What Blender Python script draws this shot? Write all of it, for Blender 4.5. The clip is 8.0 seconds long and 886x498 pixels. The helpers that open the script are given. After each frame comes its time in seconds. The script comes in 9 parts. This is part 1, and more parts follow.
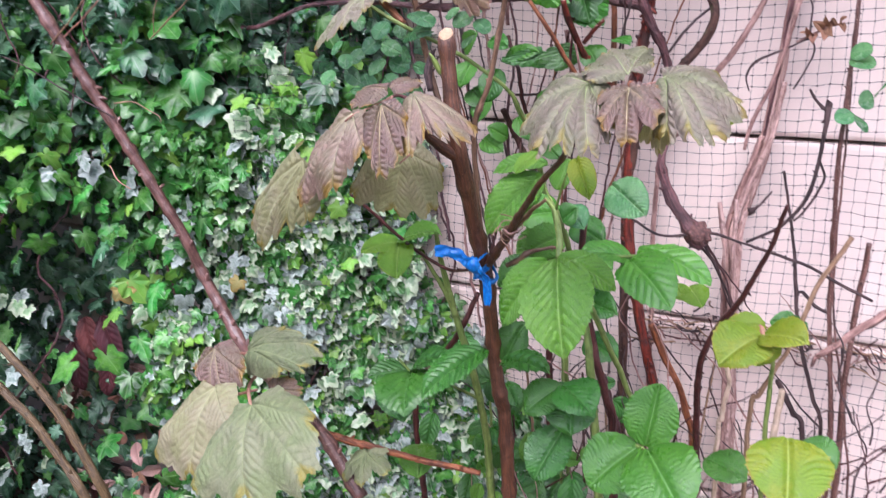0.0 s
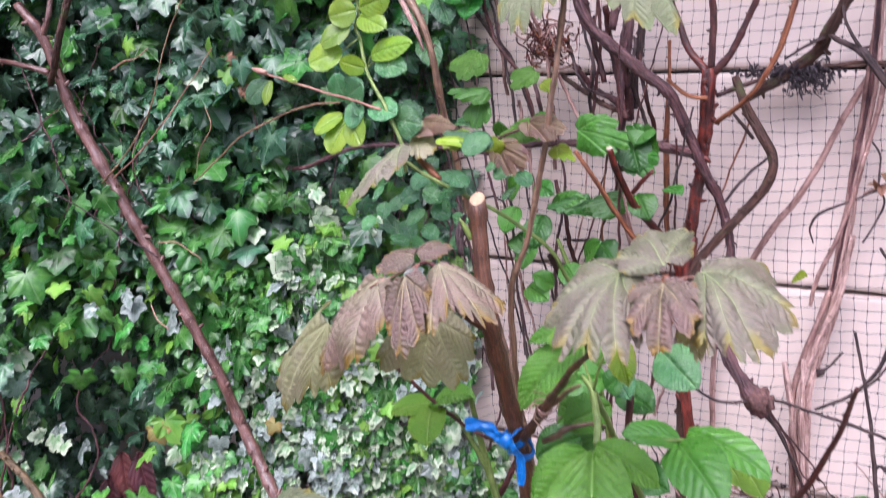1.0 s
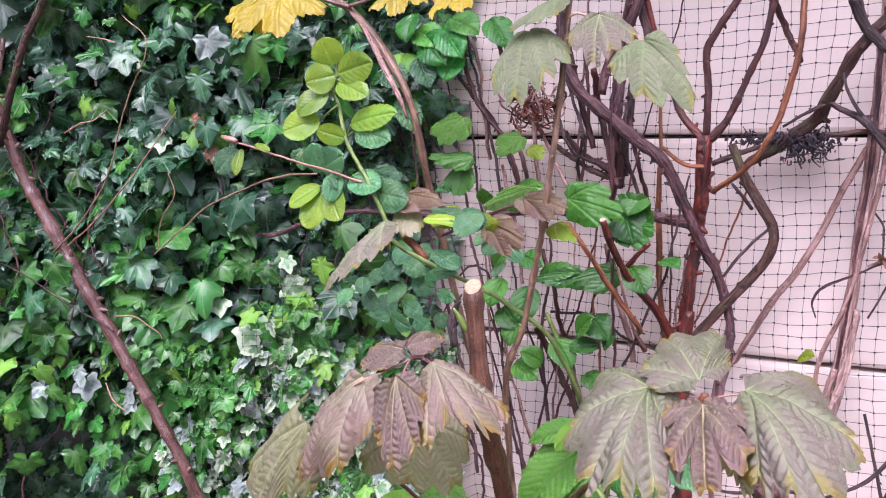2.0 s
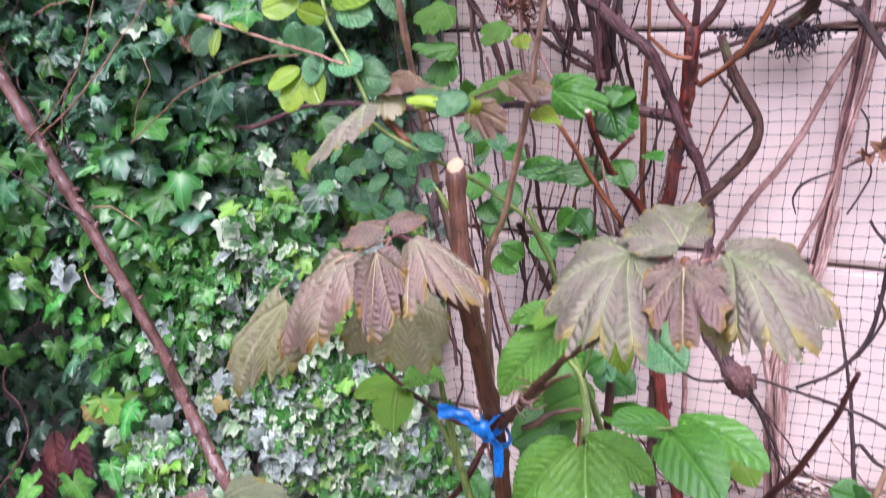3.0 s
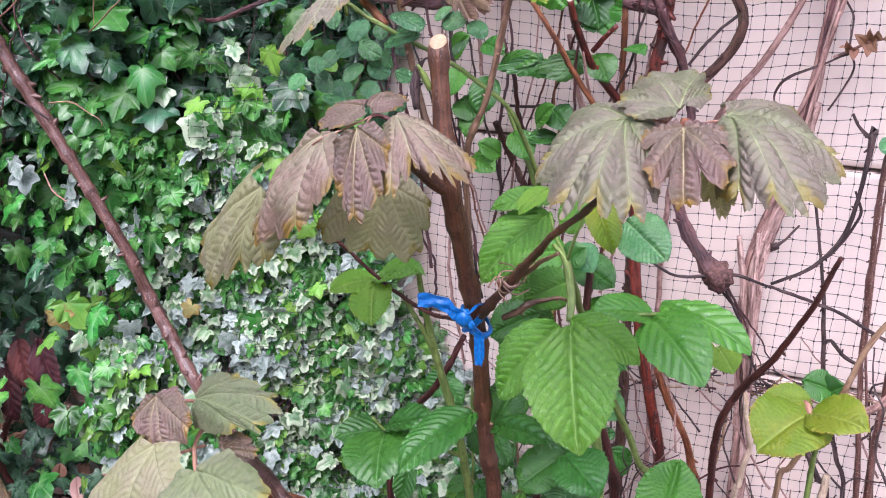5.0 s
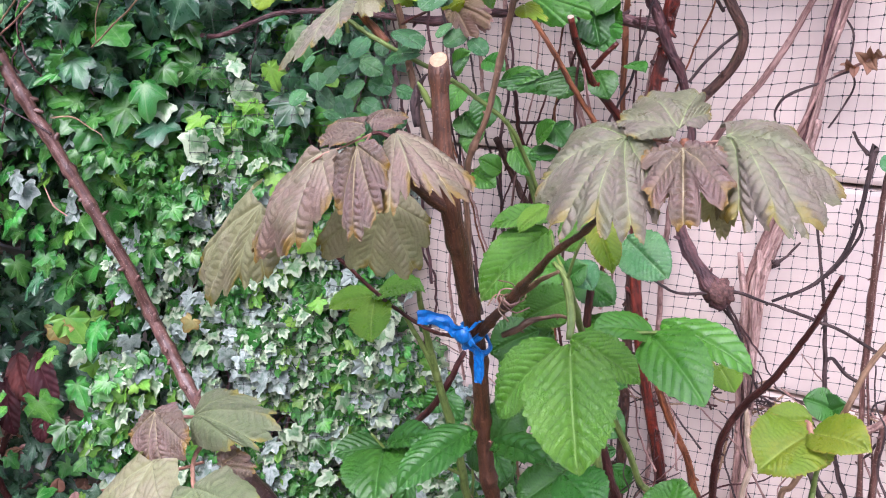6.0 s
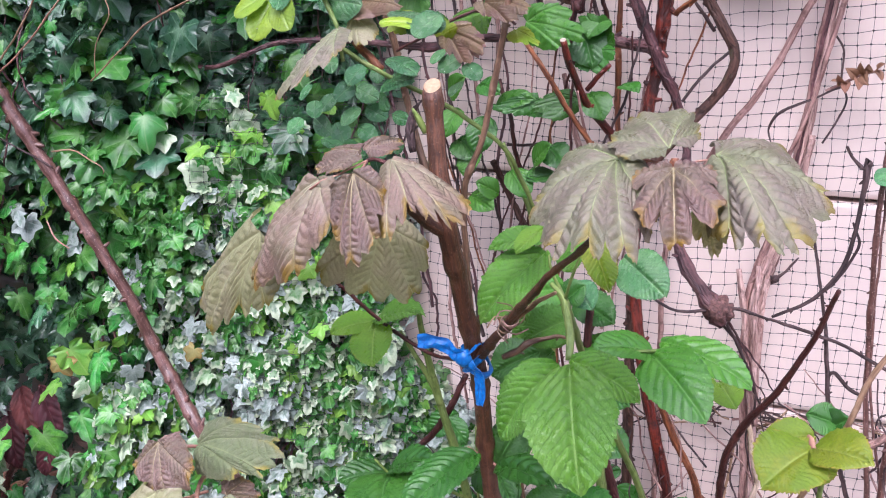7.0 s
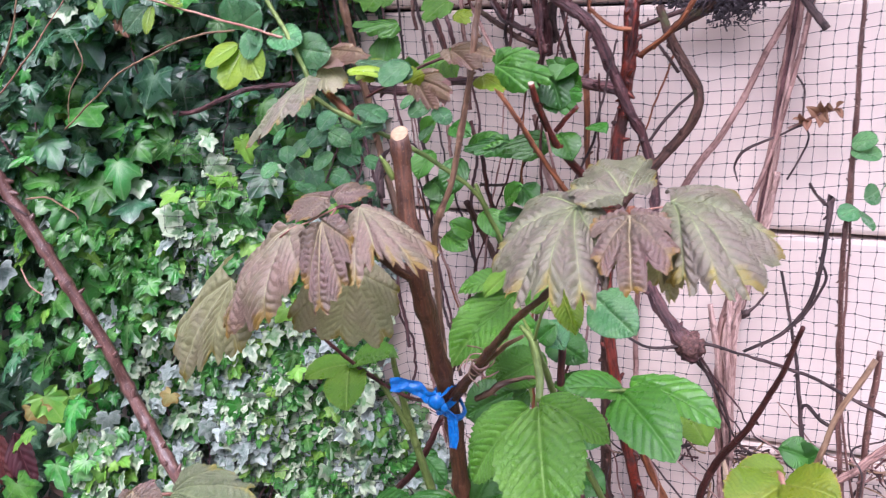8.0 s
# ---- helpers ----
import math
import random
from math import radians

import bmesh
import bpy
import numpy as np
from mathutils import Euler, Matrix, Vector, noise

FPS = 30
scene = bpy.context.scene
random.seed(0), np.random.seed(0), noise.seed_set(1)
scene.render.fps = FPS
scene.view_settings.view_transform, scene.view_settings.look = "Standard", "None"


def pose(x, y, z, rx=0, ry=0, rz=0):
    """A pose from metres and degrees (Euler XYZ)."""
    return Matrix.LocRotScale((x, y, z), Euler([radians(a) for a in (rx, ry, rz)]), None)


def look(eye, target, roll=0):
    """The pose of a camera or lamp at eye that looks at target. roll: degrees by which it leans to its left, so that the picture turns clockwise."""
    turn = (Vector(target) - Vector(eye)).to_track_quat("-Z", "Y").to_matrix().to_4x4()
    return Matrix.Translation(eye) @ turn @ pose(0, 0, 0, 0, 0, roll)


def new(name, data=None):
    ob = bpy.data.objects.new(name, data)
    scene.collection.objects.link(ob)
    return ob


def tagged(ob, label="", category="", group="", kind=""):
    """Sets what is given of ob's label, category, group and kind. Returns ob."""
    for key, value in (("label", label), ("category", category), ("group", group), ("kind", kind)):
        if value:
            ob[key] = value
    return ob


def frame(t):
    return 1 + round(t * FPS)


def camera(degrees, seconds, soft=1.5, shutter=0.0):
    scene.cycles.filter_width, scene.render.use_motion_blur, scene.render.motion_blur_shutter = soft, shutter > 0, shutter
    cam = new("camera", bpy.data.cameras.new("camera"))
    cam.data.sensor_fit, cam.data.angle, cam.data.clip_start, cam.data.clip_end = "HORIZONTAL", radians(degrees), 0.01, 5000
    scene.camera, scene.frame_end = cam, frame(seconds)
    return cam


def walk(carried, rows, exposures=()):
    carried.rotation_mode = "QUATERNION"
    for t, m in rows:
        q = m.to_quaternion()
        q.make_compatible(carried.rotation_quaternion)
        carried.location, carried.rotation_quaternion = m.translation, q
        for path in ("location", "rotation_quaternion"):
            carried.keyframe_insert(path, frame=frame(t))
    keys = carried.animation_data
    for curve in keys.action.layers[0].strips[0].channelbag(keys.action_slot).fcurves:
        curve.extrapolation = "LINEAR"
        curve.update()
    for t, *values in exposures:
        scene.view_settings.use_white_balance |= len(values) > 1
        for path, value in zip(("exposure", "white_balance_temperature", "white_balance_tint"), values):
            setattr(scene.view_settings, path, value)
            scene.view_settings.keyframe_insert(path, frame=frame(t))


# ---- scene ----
cam = camera(55.7, 8.0, soft=1.0, shutter=0.35)
PATH = [
    (0, (0.451, -1.346, 1.088), (-0.367, 0.399, 0.551), 0.5),
    (0.5, (0.481, -1.302, 1.111), (-0.479, 0.395, 0.668), 0.1),
    (1, (0.454, -1.264, 1.145), (-0.533, 0.448, 0.843), 0.5),
    (1.2, (0.43, -1.251, 1.156), (-0.506, 0.5, 0.912), 0.8),
    (2.3, (0.388, -1.203, 1.18), (-0.519, 0.568, 0.979), 0.6),
    (2.5, (0.391, -1.204, 1.177), (-0.503, 0.574, 0.973), 0.9),
    (3, (0.388, -1.206, 1.142), (-0.469, 0.558, 0.75), 1.5),
    (3.5, (0.38, -1.211, 1.114), (-0.415, 0.551, 0.6), 2.2),
    (4, (0.374, -1.207, 1.1), (-0.358, 0.572, 0.555), 2.8),
    (4.5, (0.372, -1.201, 1.099), (-0.37, 0.574, 0.55), 2.6),
    (4.7, (0.37, -1.201, 1.098), (-0.382, 0.566, 0.539), 2.3),
    (6, (0.37, -1.198, 1.102), (-0.395, 0.573, 0.575), 2.4),
    (6.5, (0.372, -1.196, 1.102), (-0.376, 0.589, 0.6), 1.8),
    (7, (0.376, -1.201, 1.104), (-0.402, 0.579, 0.63), 1.0),
    (7.5, (0.377, -1.204, 1.108), (-0.404, 0.583, 0.664), 1.2),
    (8, (0.39, -1.202, 1.116), (-0.36, 0.609, 0.719), 0.2),
]
walk(cam, [(t, look(eye, target, roll)) for t, eye, target, roll in PATH], exposures=((0, 1.14, 5600, 22), (0.5, 1.17, 5600, 22), (1.2, 1.18, 5600, 25), (2.5, 1.20, 5600, 29), (3, 1.24, 5600, 28), (4, 1.15, 5620, 23), (6.5, 1.15, 5600, 22), (8, 1.14, 5560, 25)))

# ---- world, sun, exposure ----
world = bpy.data.worlds.new("overcast_sky")
scene.world = world
world.use_nodes = True
wn = world.node_tree
sky = wn.nodes.new("ShaderNodeTexSky")
sky.sky_type = "NISHITA"
sky.sun_disc = False
sky.sun_elevation = radians(55)
sky.sun_rotation = radians(172)
sky.dust_density = 6.0
sky.ozone_density = 1.0
wn.links.new(sky.outputs[0], wn.nodes["Background"].inputs[0])
wn.nodes["Background"].inputs[1].default_value = 0.13

sun_data = bpy.data.lights.new("sun", "SUN")
sun_data.energy = 1.5
sun_data.angle = radians(50)
sun_data.color = (1.0, 0.985, 0.97)
sun = new("sun", sun_data)
sun.matrix_world = look((0.5, -3.6, 5.2), (0, 0, 0))


# ---- materials ----
def shader(name):
    """A material with its nodes: returns the material, a maker of nodes and a linker."""
    mat = bpy.data.materials.new(name)
    mat.use_nodes = True
    tree = mat.node_tree

    def node(kind, **values):
        n = tree.nodes.new("ShaderNode" + kind)
        for key, value in values.items():
            n.inputs[key].default_value = value
        return n

    return mat, tree, node, tree.nodes["Principled BSDF"]


def mixed(tree, node, fac, a, b, blend="MIX"):
    """A colour mix; fac, a, b are sockets or values."""
    m = node("Mix")
    m.data_type, m.blend_type = "RGBA", blend
    for socket, value in ((m.inputs[0], fac), (m.inputs[6], a), (m.inputs[7], b)):
        if isinstance(value, bpy.types.NodeSocket):
            tree.links.new(value, socket)
        elif isinstance(value, (int, float)):
            socket.default_value = value
        else:
            socket.default_value = (*value, 1)
    return m.outputs[2]


def ramped(tree, node, value, low, high):
    """value mapped from low..high to 0..1, clamped."""
    r = node("MapRange")
    r.interpolation_type = "SMOOTHSTEP"
    tree.links.new(value, r.inputs[0])
    r.inputs[1].default_value, r.inputs[2].default_value = low, high
    return r.outputs[0]


def noisy(tree, node, scale, detail=4.0, vector=None, rough=0.6):
    n = node("TexNoise", Scale=scale, Detail=detail, Roughness=rough)
    if vector is not None:
        tree.links.new(vector, n.inputs["Vector"])
    return n.outputs["Fac"]


def attribute(tree, node, name):
    a = node("Attribute")
    a.attribute_name = name
    return a


def bumped(tree, node, bsdf, height, strength, distance):
    b = node("Bump", Strength=strength, Distance=distance)
    tree.links.new(height, b.inputs["Height"])
    tree.links.new(b.outputs[0], bsdf.inputs["Normal"])
    return b


def multiplied(tree, node, a, b):
    m = node("Math")
    m.operation = "MULTIPLY"
    for socket, value in zip(m.inputs, (a, b)):
        if isinstance(value, bpy.types.NodeSocket):
            tree.links.new(value, socket)
        else:
            socket.default_value = value
    return m.outputs[0]


def leaf_material(name, base, alt, vein, rim, rough=0.4, rim_from=0.75, rim_to=1.0, lucent=0.3, veins=0.8, spots=None, spread=0.5, bump=0.25, gloss=0.5, wrinkle=0.0, rib=None, mottle=26.0):
    """A leaf: two greens, veins and a rim from the blade's own attributes, light passing through."""
    mat, tree, node, bsdf = shader(name)
    place = node("TexCoord").outputs["Object"]
    info, geo = node("ObjectInfo"), node("NewGeometry")
    add = node("Math")
    add.operation = "ADD"
    tree.links.new(info.outputs["Random"], add.inputs[0])
    tree.links.new(geo.outputs["Random Per Island"], add.inputs[1])
    frac = node("Math")
    frac.operation = "FRACT"
    tree.links.new(add.outputs[0], frac.inputs[0])
    chance = frac.outputs[0]
    blotch = noisy(tree, node, mottle, 3.0, place)
    fine = noisy(tree, node, 420.0, 4.0, place)
    colour = mixed(tree, node, ramped(tree, node, blotch, 0.38, 0.62), base, alt)
    hsv = node("HueSaturation")
    tree.links.new(colour, hsv.inputs["Color"])
    shift = node("MapRange")
    tree.links.new(chance, shift.inputs[0])
    shift.inputs[3].default_value, shift.inputs[4].default_value = 1 - spread, 1 + spread
    tree.links.new(shift.outputs[0], hsv.inputs["Value"])
    tint = node("MapRange")
    tree.links.new(multiplied(tree, node, chance, 7.31), frac2 := node("Math").inputs[0])
    frac2.node.operation = "FRACT"
    tree.links.new(frac2.node.outputs[0], tint.inputs[0])
    tint.inputs[3].default_value, tint.inputs[4].default_value = 0.5 - 0.03 * spread, 0.5 + 0.035 * spread
    tree.links.new(tint.outputs[0], hsv.inputs["Hue"])
    colour = hsv.outputs[0]
    edge = attribute(tree, node, "rim").outputs["Fac"]
    ragged = node("Math")
    ragged.operation = "MULTIPLY_ADD"
    tree.links.new(noisy(tree, node, 90.0, 3.0, place), ragged.inputs[0])
    ragged.inputs[1].default_value = 0.8
    tree.links.new(edge, ragged.inputs[2])
    colour = mixed(tree, node, ramped(tree, node, ragged.outputs[0], rim_from + 0.32, rim_to + 0.38), colour, rim)
    if spots:
        colour = mixed(tree, node, ramped(tree, node, noisy(tree, node, 60.0, 5.0, place), 0.6, 0.75), colour, spots)
    # Side-vein pigment, darkened further to paint the shade in the grooves.
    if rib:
        groove_shade = attribute(tree, node, "rib").outputs["Fac"]
        colour = mixed(tree, node, multiplied(tree, node, groove_shade, 0.75), colour, rib)
    if wrinkle:
        lane = node("CombineXYZ")
        tree.links.new(multiplied(tree, node, attribute(tree, node, "net_u").outputs["Fac"], 2.4), lane.inputs[0])
        tree.links.new(attribute(tree, node, "net_v").outputs["Fac"], lane.inputs[1])
        cells = node("TexVoronoi", Scale=1.0)
        cells.feature = "DISTANCE_TO_EDGE"
        tree.links.new(lane.outputs[0], cells.inputs["Vector"])
        net = ramped(tree, node, cells.outputs["Distance"], 0.0, 0.45)
        seam_shade = node("Math")
        seam_shade.operation = "SUBTRACT"
        seam_shade.inputs[0].default_value = 1.0
        tree.links.new(net, seam_shade.inputs[1])
        # Seams between the cells are tinted too, as painted crease shade.
        colour = mixed(tree, node, multiplied(tree, node, seam_shade.outputs[0], 0.20), colour, rib or alt)
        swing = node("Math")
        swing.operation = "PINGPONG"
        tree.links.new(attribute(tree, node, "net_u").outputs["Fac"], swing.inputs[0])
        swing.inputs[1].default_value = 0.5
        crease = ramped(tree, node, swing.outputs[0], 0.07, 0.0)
        # Crease lines get the same colour, shading painted over the bump.
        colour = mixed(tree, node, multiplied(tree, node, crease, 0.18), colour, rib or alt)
        relief = node("Math")
        relief.operation = "MULTIPLY_ADD"
        tree.links.new(crease, relief.inputs[0])
        relief.inputs[1].default_value = -0.8
        tree.links.new(net, relief.inputs[2])
    line = attribute(tree, node, "vein").outputs["Fac"]
    colour = mixed(tree, node, multiplied(tree, node, line, veins), colour, vein)
    speckle = mixed(tree, node, 0.25, colour, (0.5, 0.5, 0.5), "OVERLAY")
    tree.links.new(fine, speckle.node.inputs[7])
    colour = speckle
    tree.links.new(colour, bsdf.inputs["Base Color"])
    bsdf.inputs["Roughness"].default_value = rough
    wet = ramped(tree, node, noisy(tree, node, 70.0, 3.0, place), 0.3, 0.75)
    sheen = node("MapRange")
    tree.links.new(wet, sheen.inputs[0])
    sheen.inputs[3].default_value, sheen.inputs[4].default_value = rough + 0.15, max(0.12, rough - 0.12)
    tree.links.new(sheen.outputs[0], bsdf.inputs["Roughness"])
    bsdf.inputs["Specular IOR Level"].default_value = gloss
    first = bumped(tree, node, bsdf, fine, bump, 0.0006)
    if wrinkle:
        second = node("Bump", Strength=wrinkle, Distance=0.0010)
        tree.links.new(relief.outputs[0], second.inputs["Height"])
        tree.links.new(first.outputs[0], second.inputs["Normal"])
        tree.links.new(second.outputs[0], bsdf.inputs["Normal"])
    glow = node("BsdfTranslucent")
    tree.links.new(mixed(tree, node, 0.5, colour, (0.9, 1.0, 0.25), "MULTIPLY"), glow.inputs[0])
    both = node("MixShader", Fac=lucent)
    tree.links.new(bsdf.outputs[0], both.inputs[1])
    tree.links.new(glow.outputs[0], both.inputs[2])
    tree.links.new(both.outputs[0], tree.nodes["Material Output"].inputs[0])
    return mat


def bark_material(name, dark, light, moss=None, rough=0.65, grain=1.0, bump=0.6, flecks=None, moss_from=0.55):
    """Bark with a grain that runs along the stem, from the stem's own flow coordinates."""
    mat, tree, node, bsdf = shader(name)
    flow = attribute(tree, node, "flow").outputs["Vector"]
    stretch = node("Mapping")
    tree.links.new(flow, stretch.inputs["Vector"])
    stretch.inputs["Scale"].default_value = (260 * grain, 260 * grain, 26 * grain)
    grainy = noisy(tree, node, 1.0, 5.0, stretch.outputs[0], 0.65)
    broad = noisy(tree, node, 34.0, 3.0, flow)
    crack = node("TexVoronoi", Scale=1.0)
    crack.feature = "DISTANCE_TO_EDGE"
    long = node("Mapping")
    tree.links.new(flow, long.inputs["Vector"])
    long.inputs["Scale"].default_value = (340 * grain, 340 * grain, 60 * grain)
    tree.links.new(long.outputs[0], crack.inputs["Vector"])
    fissure = ramped(tree, node, crack.outputs["Distance"], 0.0, 0.16)
    colour = mixed(tree, node, ramped(tree, node, grainy, 0.36, 0.64), dark, light)
    pale = [min(0.9, c * 1.35 + 0.03) for c in light]
    colour = mixed(tree, node, multiplied(tree, node, ramped(tree, node, broad, 0.5, 0.68), 0.45), colour, pale)
    colour = mixed(tree, node, multiplied(tree, node, ramped(tree, node, noisy(tree, node, 90.0, 4.0, flow), 0.54, 0.66), 0.6), colour, [c * 0.6 for c in dark])
    if flecks:
        spots = node("TexVoronoi", Scale=330.0)
        tree.links.new(flow, spots.inputs["Vector"])
        colour = mixed(tree, node, ramped(tree, node, spots.outputs["Distance"], 0.24, 0.12), colour, flecks)
    if moss:
        colour = mixed(tree, node, ramped(tree, node, noisy(tree, node, 28.0, 5.0, flow), moss_from, moss_from + 0.12), colour, moss)
    tree.links.new(colour, bsdf.inputs["Base Color"])
    bsdf.inputs["Roughness"].default_value = rough
    bumped(tree, node, bsdf, grainy, min(1.0, bump * 1.5), 0.003)
    deep = node("Bump", Strength=min(1.0, bump), Distance=0.0016)
    tree.links.new(fissure, deep.inputs["Height"])
    tree.links.new(bsdf.inputs["Normal"].links[0].from_socket, deep.inputs["Normal"])
    tree.links.new(deep.outputs[0], bsdf.inputs["Normal"])
    return mat


def plain_material(name, base, alt, scale=30.0, rough=0.6, bump=0.3, depth=0.002, detail=5.0):
    mat, tree, node, bsdf = shader(name)
    place = node("TexCoord").outputs["Object"]
    n = noisy(tree, node, scale, detail, place)
    tree.links.new(mixed(tree, node, ramped(tree, node, n, 0.3, 0.7), base, alt), bsdf.inputs["Base Color"])
    bsdf.inputs["Roughness"].default_value = rough
    bumped(tree, node, bsdf, n, bump, depth)
    return mat


def painted_concrete():
    """Cream masonry paint over cast concrete: faint mottling, grime, green algae and chips."""
    mat, tree, node, bsdf = shader("cream_painted_concrete")
    place = node("NewGeometry").outputs["Position"]
    info = node("ObjectInfo").outputs["Random"]
    broad = noisy(tree, node, 5.0, 5.0, place)
    colour = mixed(tree, node, ramped(tree, node, broad, 0.3, 0.7), PAINT, PAINT_WORN)
    each = node("MapRange")
    tree.links.new(info, each.inputs[0])
    each.inputs[3].default_value, each.inputs[4].default_value = 0.0, 0.12
    colour = mixed(tree, node, each.outputs[0], colour, (0.62, 0.55, 0.48))
    grime = node("Mapping")
    tree.links.new(place, grime.inputs["Vector"])
    grime.inputs["Scale"].default_value = (22, 22, 5)
    streak = noisy(tree, node, 1.0, 6.0, grime.outputs[0], 0.7)
    colour = mixed(tree, node, multiplied(tree, node, ramped(tree, node, streak, 0.55, 0.8), 0.3), colour, (0.42, 0.37, 0.31))
    chips = noisy(tree, node, 75.0, 4.0, place, 0.75)
    colour = mixed(tree, node, multiplied(tree, node, ramped(tree, node, chips, 0.68, 0.76), 0.65), colour, (0.3, 0.27, 0.23))
    algae = noisy(tree, node, 9.0, 6.0, place, 0.75)
    colour = mixed(tree, node, multiplied(tree, node, ramped(tree, node, algae, 0.6, 0.8), 0.3), colour, (0.42, 0.45, 0.3))
    tree.links.new(colour, bsdf.inputs["Base Color"])
    bsdf.inputs["Roughness"].default_value = 0.75
    bumped(tree, node, bsdf, noisy(tree, node, 160.0, 6.0, place, 0.7), 0.25, 0.0012)
    return mat


